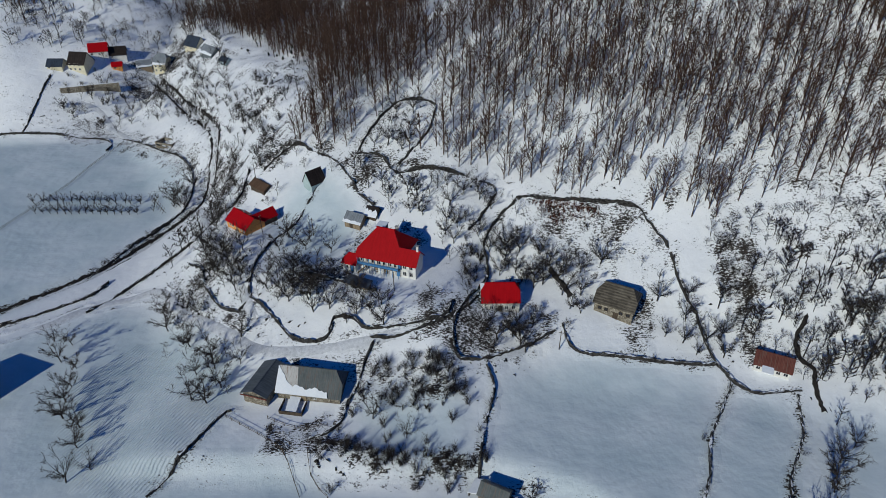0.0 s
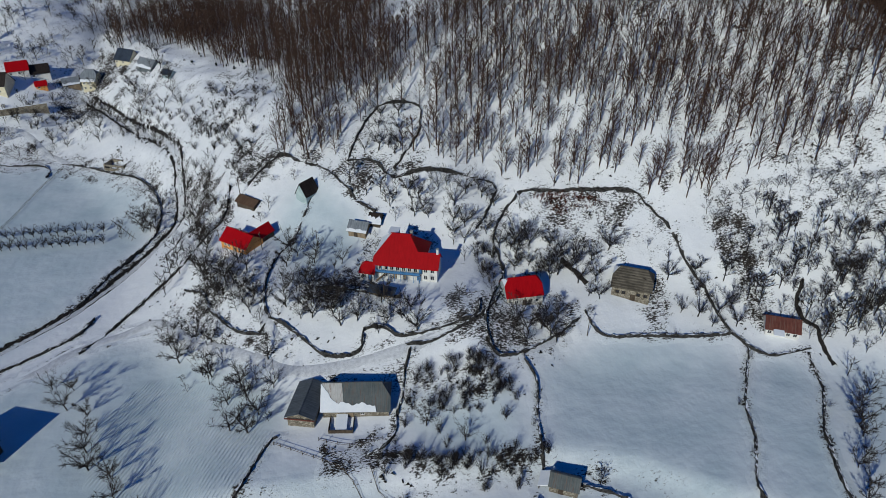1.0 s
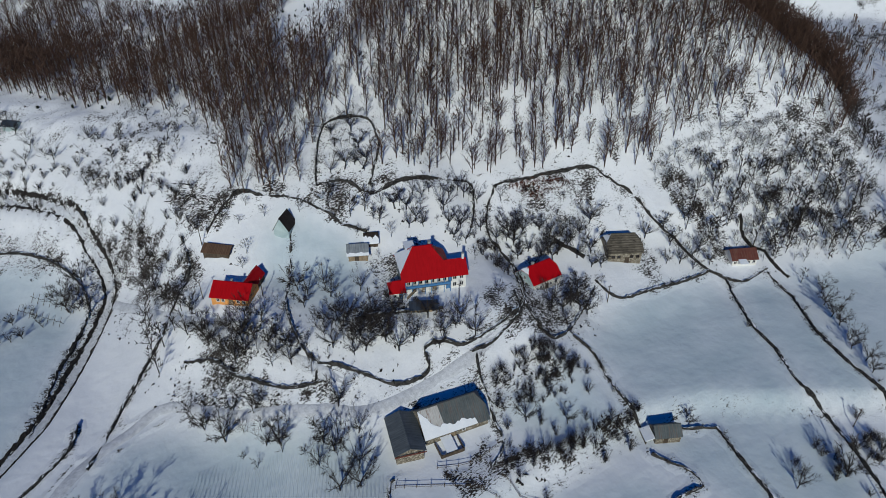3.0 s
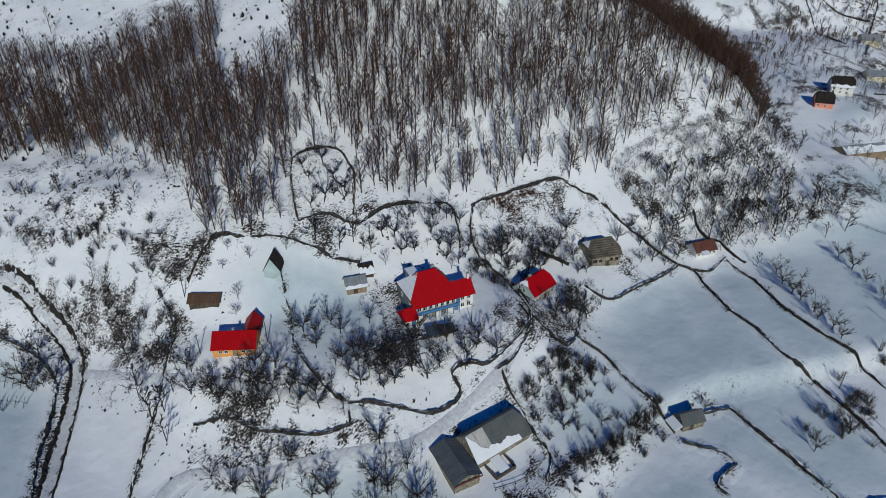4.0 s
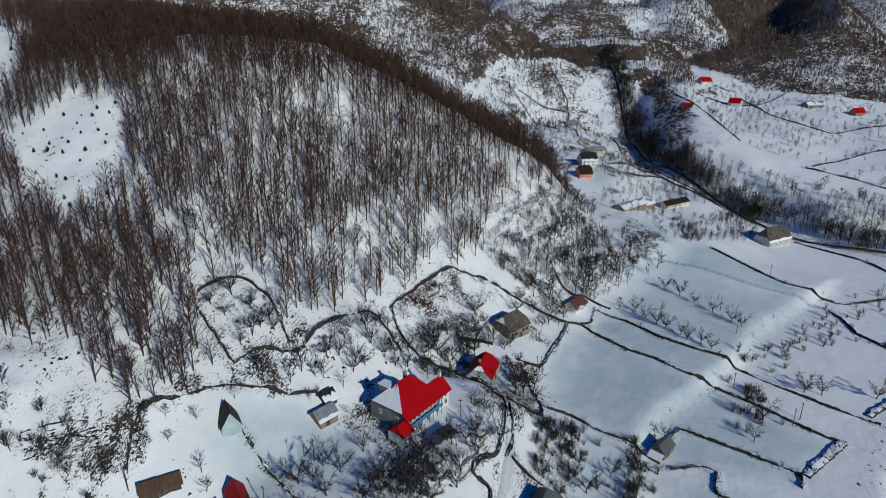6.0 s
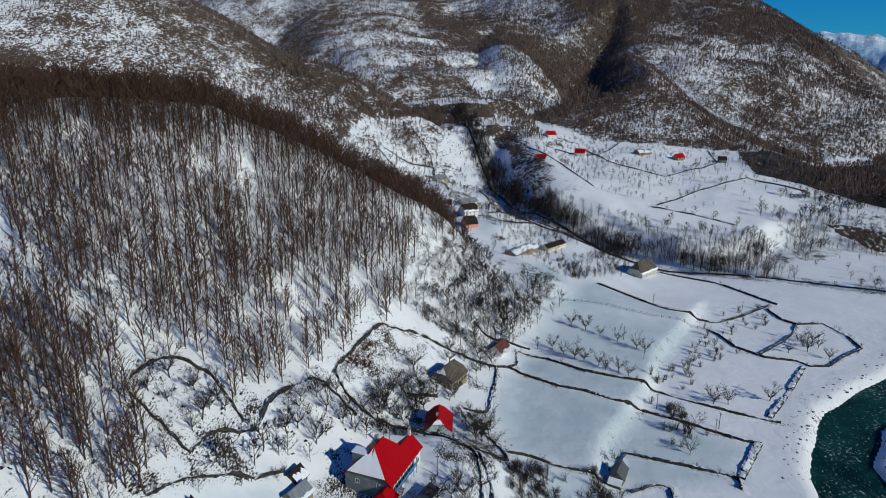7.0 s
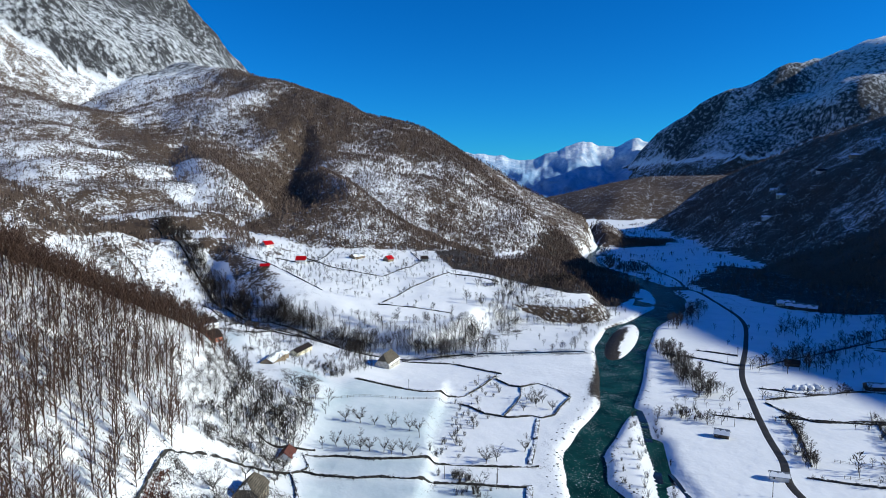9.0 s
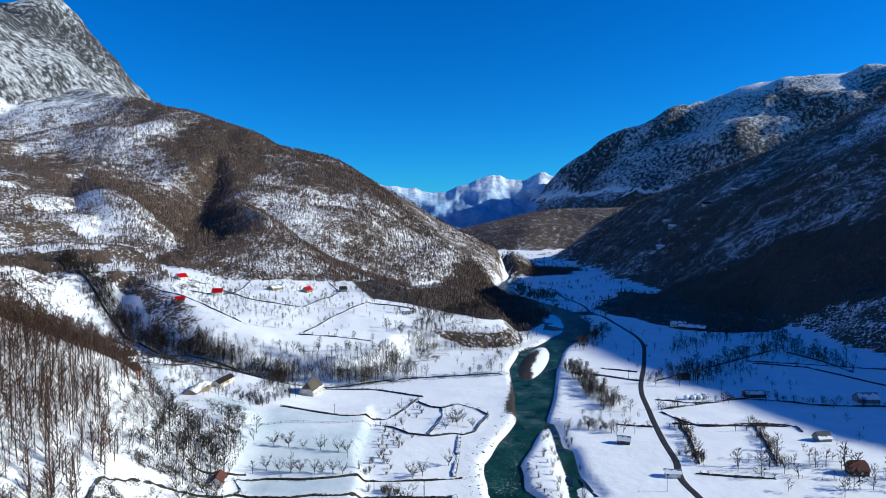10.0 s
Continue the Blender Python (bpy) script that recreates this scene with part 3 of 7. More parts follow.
# dry-stone walls and hedged field edges, in plan
WALLS = {
    "lane_side": [(-28.9,135.4),(-31.8,129),(-35.3,121.9),(-37.9,116.6),(-39.5,109.1),(-39.5,102.9),(-38.6,99.8),(-40.4,97.4)],
    "field_west": [(8.1, 84.2), (9.2, 79.9), (7.6, 74.1), (6.4, 68.3), (5.7, 63.3)],
    "field_north": [(23.4, 94.4), (23.8, 90.7), (26, 88.3), (33.2, 87.2), (42.8, 85.7), (50.6, 85.3)],
    "field_east": [(49.3, 95), (49.9, 88.6), (50.8, 85.1), (52.2, 82), (49.6, 77.6), (44.2, 69.4), (41.3, 61.8), (36.8, 54.1), (36.5, 49.2), (35.1, 45.3), (31, 37.1), (26, 28.8), (24.1, 23.2)],
    "second_field": [(62.7, 78.5), (59.9, 70.2), (53.5, 61.3), (50, 53), (48.2, 45), (46.4, 40.7), (41.9, 32.6), (37.3, 23.5), (33.8, 14.2)],
    "corner": [(52.2, 82), (55.5, 79.3), (60.7, 79.1), (63.4, 79.2)],
    "hut_field": [(10.7, 60.5), (17.3, 56.7), (17, 55.5), (15.2, 50.4), (12.8, 42.5), (10.4, 35), (6.3, 35.1)],
    "hut_lane": [(3.2, 59), (4.5, 56.4), (6.2, 53.2), (5.5, 50.5), (3.1, 50.6), (-0.1, 50.9), (-1.4, 50.2), (-1.7, 48.7)],
    "barn_side": [(-12.9, 87.8), (-14.3, 84.3), (-15.1, 80.7), (-16.8, 76.5), (-17.3, 73.5), (-19.3, 71.2), (-22.4, 69.7)],
    "path_wall": [(9.1,105.4),(4.2,96.3),(2.1,91.4),(2.4,85.5),(4.8,84.8),(10.1,86.6),(15.7,89.6),(22,92.9)],
    "orchard_low": [(1.7,95.2),(-0.4,91.5),(-8.9,90.3),(-14.5,90.3),(-17.3,92.6),(-20.9,92.8),(-21.5,90),(-23.9,89.1),(-28.4,90.2),(-32.1,93.8),(-35.5,97),(-38.4,99.6)],
    "upper_path": [(-13.6,88.6),(-9.4,88.3),(-5.4,89.2),(-1.6,90.4),(2.1,93),(6.3,98.1),(9.1,105.4),(9.4,111),(8.8,114.1),(11.8,119.1),(16.1,122.6)],
    "pen": [(-20.9,139.1),(-19.4,142.4),(-15.5,149.4),(-11.7,154),(-7.5,153.3),(-2.2,150.5),(-2.8,144.2),(-3.8,141.4),(-10.4,133.7)],
    "wood_edge_west": [(-20.9,139.1),(-15.3,137.9),(-10.5,132),(-3,131.5),(2.1,129.7),(11.6,126.6),(9.8,121.7),(5.6,116.4)],
    "wood_edge": [(16.6, 123.1), (19.4, 123.1), (25.4, 121.3), (31.6, 119.5), (40.7, 116.2), (43.4, 112.7), (46, 107.3), (47, 100.6), (49.3, 95)],
    "terrace_top": [(-45.2,142.8),(-43.3,143.7),(-37.9,145.8),(-32.1,142.4),(-26.2,138.7),(-21.9,132.7),(-19.2,128.5),(-15.7,125.2)],
    "creek_lane": [(-50, 146), (-51, 138), (-55, 134), (-57.5, 131), (-60.8, 127), (-64.6, 123), (-70.1, 116.5), (-77.3, 106)],
    "west_lane": [(-110.4, 201.6), (-102.3, 196.3), (-90.7, 186.1), (-82.2, 178.7), (-75.3, 169.1), (-71.5, 158.8), (-71.5, 150.8), (-74.7, 143.4), (-79.1, 135.5), (-82.6, 127.4), (-85.3, 121.4)],
    "west_field": [(-152.6, 201.5), (-141.7, 202.9), (-130.9, 203.9), (-118.8, 202.8), (-113.6, 199.1), (-112.2, 192.6)],
    "west_slope": [(-145.5, 203), (-144.4, 208.2), (-143.8, 218.2), (-143, 225)],
    "road_wall": [(-97, 99.5), (-93.5, 101.5), (-86.4, 106.2), (-79.4, 112.2), (-77.5, 117.5)],
    "rock_terrace": [(-58.2,118.2),(-53.6,114),(-51.2,108.3),(-45.1,99.9),(-39.4,96.6)],
    "south_field": [(-46.1, 60.5), (-41.8, 67.4), (-38.4, 74.5), (-36.8, 75.9)],
    "yard": [(-28.8,104.8),(-23.4,103.3),(-17.6,100.3),(-13.1,98.8)],
    "river_field": [(16.9, 55.3), (14.5, 48), (12.8, 41.6)],
    "meadow": [(93.3, 11.4), (88.7, 9.1), (79.4, 7.2), (72.3, 0.9), (70.2, -7.9), (67, -9.9), (67.2, -15.7), (74.5, -24.1), (80.7, -33.1), (90.8, -34.3), (102.2, -32.4), (101, -22.7), (105.5, -19.3), (116, -18.9)],
    "meadow_cross": [(101, -22.7), (91.5, -16.5), (84, -9.3), (74.6, 1.7)],
    "long_field": [(123, 43.7), (113.8, 32.5), (104.6, 22.2), (101.1, 10.3), (99.9, 5.4), (107.4, -5.7), (119.2, -20.6)],
    "orchard_wall": [(252.6, 68), (224, 54.9), (209.6, 41.6), (203.7, 29.1)],
    "over_river": [(41.7, -97.6), (20.6, -94.7), (10.1, -113.5), (0.1, -124.7), (-5.9, -121.4)],
    "shade_field": [(73.8, -217.8), (51.1, -236.4), (18.1, -259.1)],
    "shade_lane": [(55, -111.1), (37.8, -124.6), (35.5, -143.2)],
    "road_field": [(114, -115.8), (100.4, -123.2), (80.4, -130.7)],
    "terrace_five": [(342, 34), (335, 17), (343, 2), (377, -21)],
    "terrace_six": [(382, 69), (347, 55), (321, 44), (289, 30), (264, 20)],
    "valley_one": [(200, 85), (221, 73), (237, 62)],
    "valley_two": [(193, 77), (211, 65), (216, 60)],
    "plateau_one": [(356, 12), (318, -4.5), (294, -31), (313, -60), (333, -78), (360, -81)],
    "plateau_two": [(240, -11.5), (266, -41), (274, -56), (294, -83)],
    "plateau_three": [(294, -83), (265, -104)],
    "plateau_four": [(238, -8), (228, -28), (214, -46)],
    "stream_wall": [(303, 88), (264, 80), (243, 71), (218, 60), (202, 47), (190, 34)],
    "old_house_field": [(158, 9), (146, -12), (121, -25)],
    "upper_one": [(413, 108), (377, 88), (309, 78)],
    "upper_two": [(364, 139), (339, 123), (273, 107)],
    "upper_three": [(324, 154), (323, 139), (328, 122)],
    "upper_four": [(327, 163), (303, 140), (286, 120)],
    "road_hedge": [(26, -89), (12, -76), (-3, -59)],
    "field_hedge": [(9, -113), (-6, -96), (-19, -79)],
    "shade_one": [(75, -135), (77, -161), (78, -207), (81, -259)],
    "shade_two": [(75, -262), (49, -253), (26, -239)],
    "shade_three": [(69, -216), (46, -230), (4, -223)],
    "shade_four": [(44, -101), (38, -124), (32, -144), (20, -155), (6, -163), (-11, -184)],
    "lit_one": [(41, -69), (31, -78)],
    "lit_two": [(29, -88), (17, -100), (7, -114), (-0, -123)],
    "shade_five": [(110, -136), (93, -145)],
    "lit_three": [(-7, -51), (-16, -59), (-24, -68)],
}

LANES = [
    [(-92, 97), (-84.4, 101.2), (-78, 107), (-70, 110.5), (-63,111.6),(-53.5,101.6),(-42.3,93.2),(-34.6,88.6),(-25.8,87.6),(-15.1,87.8),(-8.9,88.9),(-1.5,89.4)],
    [(-69.8,154.4),(-52.4,120.9),(-42.6,104.8),(-37,95.4),(-31.7,90.3)],
    [(-117.6, 235.7)] + CREEK,
    [(-138, 217), (-127.4, 216.9), (-121, 213.6), (-111, 203.5), (-104, 196)],
    [(2.2, 84.2), (9, 86.1), (16.8, 89.5), (22.5, 92.5)],
]


gx = grid_axis(-215, 330, 2.4, -4800, 5400, 1.07, 1.019)
gy = grid_axis(-180, 390, 2.4, -5200, 4200, 1.018, 1.045)
X, Y = np.meshgrid(gx, gy)
Z = height(X, Y)


def sheet(name, X, Y, Z, material):
    ny, nx = X.shape
    me = bpy.data.meshes.new(name)
    me.vertices.add(nx * ny)
    me.vertices.foreach_set("co", np.stack([X, Y, Z], -1).astype(np.float32).ravel())
    idx = np.arange(nx * ny).reshape(ny, nx)
    quads = np.stack([idx[:-1, :-1], idx[:-1, 1:], idx[1:, 1:], idx[1:, :-1]], -1).reshape(-1, 4)
    me.loops.add(quads.size)
    me.loops.foreach_set("vertex_index", quads.astype(np.int32).ravel())
    me.polygons.add(len(quads))
    me.polygons.foreach_set("loop_start", np.arange(0, quads.size, 4, dtype=np.int32))
    me.polygons.foreach_set("use_smooth", np.ones(len(quads), bool))
    me.update(calc_edges=True)
    me.materials.append(material)
    return me


def add_mask(me, name, values):
    at = me.attributes.new(name, "FLOAT", "POINT")
    at.data.foreach_set("value", np.asarray(values, np.float32).ravel())


ground_mesh = sheet("ground", X, Y, Z, GROUND)
WOOD, BARE = masks(X, Y, Z)
gz_y, gz_x = np.gradient(Z, gy, gx)
STEEP = np.hypot(gz_x, gz_y)
for pts in LANES:
    away = line_distance(X, Y, [(p[0] * SCALE, p[1] * SCALE) for p in pts])[0]
    BARE = np.maximum(BARE, 0.46 * smooth(1.2, 2.0, away) * smooth(4.4, 3.0, away))
# snow has slid off the risers of the terraces; earth and stones show along the walls
BARE = np.maximum(BARE, 0.55 * smooth(0.75, 1.1, STEEP) * (np.hypot(X - 10, Y - 175) < 190) * (inside(X / SCALE, Y / SCALE, FOOT) < 26))
for pts in WALLS.values():
    wx, wy = np.array([p[0] for p in pts]) * SCALE, np.array([p[1] for p in pts]) * SCALE
    i0, i1 = np.searchsorted(gx, (wx.min() - 6, wx.max() + 6))
    j0, j1 = np.searchsorted(gy, (wy.min() - 6, wy.max() + 6))
    away = line_distance(X[j0:j1, i0:i1], Y[j0:j1, i0:i1], list(zip(wx, wy)))[0]
    BARE[j0:j1, i0:i1] = np.maximum(BARE[j0:j1, i0:i1], 0.46 * smooth(3.2, 1.0, away))
farness = np.hypot(X - 29, Y - 188)
apron_side = inside(X / SCALE, Y / SCALE, SPUR_FOOT)
rocky = (Z > np.where(Y < -1500, 260, 470)) & (farness > 2000)


SHRUBS = [(455, 50), (480, 90), (560, 112), (640, 140), (700, 165), (760, 160), (720, 105), (650, 66), (590, 26), (545, 6), (490, 14)]


OPEN_SLOPE = [(150, 150), (180, 100), (250, 66), (350, 66), (398, 84), (400, 125), (352, 172), (300, 186), (230, 196), (180, 180)]
BELT = [(392, 230), (368, 183), (350, 132), (322, 104), (290, 78)]


def hill_cover(x, y):
    """How thickly the woods stand on the eastern hills, from 0 to 1; metres."""
    x, y = x / SCALE, y / SCALE
    near = lambda pts, wide: np.exp(-(line_distance(x, y, pts)[0] / wide) ** 2)
    n2 = fbm(x, y, 110, 4)
    out = 0.54 + 0.24 * n2 + 0.10 * fbm(x, y, 30, 3) + 0.13 * near(NORTH, 55) + 0.20 * near(UPPER, 30) + 0.18 * near(RAVINE, 60) + 0.12 * near(SPUR, 60)
    out = np.where(in_poly(x + n2 * 30, y + n2 * 20, SHRUBS), 0.47 + 0.3 * fbm(x, y, 22, 4) + 0.22 * near(UPPER, 22), out)
    return np.clip(out, 0.1, 0.74)


spur_side = line_distance(X / SCALE, Y / SCALE, NORTH)[0] < 95
hill = ((farness > 430) | ((farness > 330) & spur_side & (X > 360))) & ((STEEP > 0.14) | ((X > 880) & (Z > 20)) | (apron_side > 4) | ((Y < -700) & (Z > 12))) & ~((np.abs(X / SCALE - 335) < 190) & (np.abs(Y / SCALE + 100) < 245) & (apron_side < 4) & (STEEP < 0.3) & (line_distance(X / SCALE, Y / SCALE, NORTH)[0] + 40 * fbm(X, Y, 60, 3) > 48))
n2 = fbm(X, Y, 190, 5)
steady = np.where(((X > 880) & (Z > 20)) | (apron_side > 4) | (Y < -520), 1.0, smooth(0.12, 0.28, STEEP + n2 * 0.1))
WOOD = np.where(hill & ~rocky, np.where((Y < -520) | ((Y < -380) & (X < 700)), np.clip(0.67 + 0.3 * n2, 0.54, 0.73), hill_cover(X, Y)) * steady, WOOD)
terraces = in_poly(X / SCALE + n2 * 20, Y / SCALE, OPEN_SLOPE)
belt = line_distance(X / SCALE, Y / SCALE, BELT)[0] + 10 * fbm(X, Y, 30, 3)
WOOD = np.where(terraces, np.maximum(0.45 * smooth(12, 6, belt), (0.34 + 0.5 * fbm(X, Y, 40, 3)) * smooth(0.14, 0.34, STEEP)), WOOD)
WOOD = np.where(line_distance(X / SCALE, Y / SCALE, MIDDLE)[0] < 230, np.maximum(WOOD, 0.70 * (Z > 5)), WOOD)
# bare rock; on the southern mountain thickened eastward to paint its shaded cliff
ROCK_AND_SHADE = np.where(rocky, np.clip(np.where(Y < -1500, 0.56 + 0.14 * smooth(2000, 3000, X) + 0.35 * fbm(X, Y, 420, 3), 0.66) + STEEP * 0.08 + n2 * 0.25, 0, 0.85), 0)
add_mask(ground_mesh, "wood", WOOD)
add_mask(ground_mesh, "bare", BARE)
add_mask(ground_mesh, "rock", ROCK_AND_SHADE)
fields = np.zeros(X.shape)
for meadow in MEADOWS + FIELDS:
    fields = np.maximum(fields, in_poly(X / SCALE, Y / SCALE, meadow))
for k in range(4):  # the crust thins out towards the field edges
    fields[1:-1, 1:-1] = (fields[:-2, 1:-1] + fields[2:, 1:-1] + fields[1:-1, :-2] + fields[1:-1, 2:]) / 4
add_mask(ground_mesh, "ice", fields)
add_mask(ground_mesh, "plough", in_poly(X / SCALE, Y / SCALE, PLOUGHED))
ground = tagged(new("ground", ground_mesh), "snow-covered valley floor and mountain slopes with bare patches", "ground", kind="structure")


def far_range():
    """Snowy mountains at the valley's end."""
    crest = [(109, 2.6), (113, 2.9), (115, 2.6), (117, 2.9), (119.3, 3.0), (122, 2.7), (124, 2.7), (126.5, 3.2), (129, 3.7), (131, 3.6), (133, 3.9), (137, 3.4), (142, 3.0)]
    az = np.linspace(109, 142, 300)
    top = np.interp(az, [c[0] for c in crest], [c[1] for c in crest])
    top = 106 + 4500 * np.tan(np.radians(top)) + fbm(az * 40, az * 0, 90, 5) * 60
    rows = np.linspace(0, 1, 40)
    A, R = np.meshgrid(np.radians(az), rows)
    dist = 3700 + 820 * R + fbm(np.degrees(A) * 70, R * 800, 240, 4) * 260 * np.sin(R * np.pi)
    base = -18 + (top[None] + 18) * R ** 1.5
    base = base + fbm(np.degrees(A) * 70, R * 800, 200, 5) * 70 * np.sin(R * np.pi)
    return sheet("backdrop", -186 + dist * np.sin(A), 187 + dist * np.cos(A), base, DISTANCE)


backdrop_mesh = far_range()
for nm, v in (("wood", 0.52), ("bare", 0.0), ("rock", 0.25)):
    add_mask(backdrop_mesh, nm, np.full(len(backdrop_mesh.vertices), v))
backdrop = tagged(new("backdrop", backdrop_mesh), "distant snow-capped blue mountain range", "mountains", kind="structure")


WATER_Z = -12.9 * SCALE


def river_mesh():
    pts = drape(RIVER, 6.0)
    tan = np.gradient(pts, axis=0)
    tan /= np.linalg.norm(tan, axis=1)[:, None]
    nor = np.stack([-tan[:, 1], tan[:, 0]], 1)
    off = np.linspace(-40, 40, 9)
    P = pts[None] + off[:, None, None] * nor[None]
    return sheet("water", P[..., 0], P[..., 1], np.full(P.shape[:2], WATER_Z), WATER)


water = tagged(new("water", river_mesh()), "dark green mountain river with small rapids", "river", kind="structure")


# ---- roads, streams and walls ----
def strip_mesh(name, pts, widths, lifts, material, rough=0.0, seed=0, step=1.8, rounded=True):
    """A band along pts that lies on the ground: offsets across it, with a height over the ground for each."""
    P = drape(pts, step, rounded)
    tan = np.gradient(P, axis=0)
    tan /= np.linalg.norm(tan, axis=1)[:, None] + 1e-9
    nor = np.stack([-tan[:, 1], tan[:, 0]], 1)
    Q = P[None] + np.array(widths)[:, None, None] * nor[None]
    r = np.random.default_rng(seed)
    if rough:
        Q = Q + r.normal(0, rough, Q.shape)
    Zq = height(Q[..., 0], Q[..., 1]) + np.array(lifts)[:, None]
    if rough:
        Zq = Zq + r.normal(0, rough * 0.6, Zq.shape) * (np.array(lifts)[:, None] > 0.3)
    return sheet(name, Q[..., 0], Q[..., 1], Zq, material)


def dry_wall(pts, tall=1.0, wide=0.8, seed=0, label="dark dry-stone field wall half buried in snow"):
    w = wide / 2
    me = strip_mesh("stone_wall", pts, [-w * 1.25, -w, -w * 0.35, w * 0.35, w, w * 1.25], [-0.5, tall * 0.75, tall, tall * 0.97, tall * 0.72, -0.5], WALLTOP, 0.15, seed, 0.9, pts[0][0] < 60)
    co = np.empty(len(me.vertices) * 3)
    me.vertices.foreach_get("co", co)
    co = co.reshape(-1, 3)
    co[:, 2] -= np.clip(0.05 + 1.5 * fbm(co[:, 0], co[:, 1], 9, 3), 0, 0.7) * tall
    me.vertices.foreach_set("co", co.ravel())
    me.polygons.foreach_set("use_smooth", np.zeros(len(me.polygons), bool))
    return tagged(new("stone_wall", me), label, "wall", group="dry-stone field walls")


for k, (key, pts) in enumerate(WALLS.items()):
    dry_wall(pts, 1.0 if pts[0][1] < 100 else 0.95, 0.44 if pts[0][1] < 100 else 0.46, k)
dry_wall([(24.3, 23.8), (16.9, 29), (10.3, 33.7)], 0.9, 2.4, 91, "broad dark bramble-grown bank between snow fields")
dry_wall([(67, -8), (46.9, 7), (36.2, 16)], 0.9, 2.0, 92, "broad dark bramble-grown bank between snow fields")


def earth_bank(pts, tall, wide, seed, label):
    """A low ragged heap of dark earth, brush and stones."""
    w = wide / 2
    me = strip_mesh("earth_bank", pts, [-w * 1.2, -w * 0.8, -w * 0.3, w * 0.3, w * 0.8, w * 1.2], [-0.4, tall * 0.6, tall, tall * 0.9, tall * 0.5, -0.4], EARTH, 0.22, seed, 0.9)
    me.polygons.foreach_set("use_smooth", np.zeros(len(me.polygons), bool))
    return tagged(new("earth_bank", me), label, "bank")


earth_bank([(22.4, 107.4), (24.2, 104.2), (26.0, 100.7)], 0.7, 1.5, 31, "long dark heap of brush and rubble lying on snow")
earth_bank([(68.4, 91.4), (65.8, 88.6), (65.3, 85.2), (66.7, 82.7), (66.0, 79.7), (65.5, 74.7)], 0.5, 1.1, 32, "dark eroded ditch bank beside the white house")


def lane(name, pts, half, material, label, lift=0.3, seed=0):
    me = strip_mesh(name, pts, [-half - 1.2, -half, -half * 0.5, 0, half * 0.5, half, half + 1.2], [-0.5, lift, lift - 0.08, lift + 0.06, lift - 0.08, lift, -0.5], material, 0.0, seed)
    # both ends and the verges sink unevenly into the snow
    co = np.empty(len(me.vertices) * 3)
    me.vertices.foreach_get("co", co)
    co = co.reshape(7, -1, 3)
    run = np.arange(co.shape[1]) * 1.8
    away = np.minimum(run, run[::-1])
    co[:, :, 2] -= 0.8 * smooth(14, 0, away)[None] + np.clip(fbm(co[..., 0], co[..., 1], 6, 3) * 0.4, 0, 0.3) * np.array([0, 1, 0.5, 0.3, 0.5, 1, 0])[:, None] * (material is PACKED)
    me.vertices.foreach_set("co", co.ravel())
    return tagged(new(name, me), label, "road", kind="structure")


lane("road", [(480, -420), (338, -342), (243.8, -281), (193, -250.2), (147.2, -216.3), (108.3, -170.2), (72, -122), (46, -95), (20, -69.5), (4, -55.4), (-12.6, -39.5), (-50, -26), (-120, -40), (-240, -90)], 1.5, ASPHALT, "dark cleared asphalt road between snow banks", 0.12)


for pts, half in zip(LANES, (1.15, 1.0, 1.15, 1.0, 0.9)):
    lane("snowy_lane", pts, half, PACKED, "lane of packed grey snow with wheel ruts")


def beside(pts, off):
    """The line that runs off units to one side of pts."""
    P = np.array(pts, float)
    t = np.gradient(P, axis=0)
    t /= np.linalg.norm(t, axis=1)[:, None]
    return [(float(x), float(y)) for x, y in P + off * np.stack([-t[:, 1], t[:, 0]], 1)]


for k, off in enumerate((1.35, -1.35)):
    earth_bank(beside(CREEK, off), 0.55, 0.9, 41 + k, "ragged dark earth and stone edge of a sunken lane")


def stream(pts, half, label):
    P = drape(pts, 2.0)
    tan = np.gradient(P, axis=0)
    tan /= np.linalg.norm(tan, axis=1)[:, None] + 1e-9
    nor = np.stack([-tan[:, 1], tan[:, 0]], 1)
    Q = P[None] + np.array([-half, 0, half])[:, None, None] * nor[None]
    Zc = height(P[:, 0], P[:, 1]) + 0.3 + 0.5 * fbm(P[:, 0], P[:, 1], 9, 2)
    return tagged(new("stream", sheet("stream", Q[..., 0], Q[..., 1], np.repeat(Zc[None], 3, 0), DARKWATER)), label, "stream", kind="structure")


stream(STREAM, 1.5, "dark mountain stream in a wooded gully")
stream(DITCH, 1.0, "narrow dark ditch beside the side channel")
stream(CHANNEL, 1.9, "dark side channel of the river along a gravel bar")


# ---- buildings ----
def poly_part(name, verts, faces, material, parent, label="", smooth_it=False):
    me = bpy.data.meshes.new(name)
    me.from_pydata([tuple(v) for v in verts], [], [tuple(f) for f in faces])
    me.materials.append(material)
    bm = bmesh.new()
    bm.from_mesh(me)
    bmesh.ops.recalc_face_normals(bm, faces=bm.faces)
    bm.to_mesh(me)
    bm.free()
    ob = new(name, me)
    ob.parent = parent
    if label:
        tagged(ob, label)
    return ob


def boxes(specs):
    """Vertices and faces of several boxes (x0, y0, z0, x1, y1, z1)."""
    V, F = [], []
    for x0, y0, z0, x1, y1, z1 in specs:
        b = len(V)
        V += [(x0, y0, z0), (x1, y0, z0), (x1, y1, z0), (x0, y1, z0), (x0, y0, z1), (x1, y0, z1), (x1, y1, z1), (x0, y1, z1)]
        F += [tuple(b + k for k in f) for f in ((0, 1, 5, 4), (1, 2, 6, 5), (2, 3, 7, 6), (3, 0, 4, 7), (4, 5, 6, 7), (3, 2, 1, 0))]
    return V, F


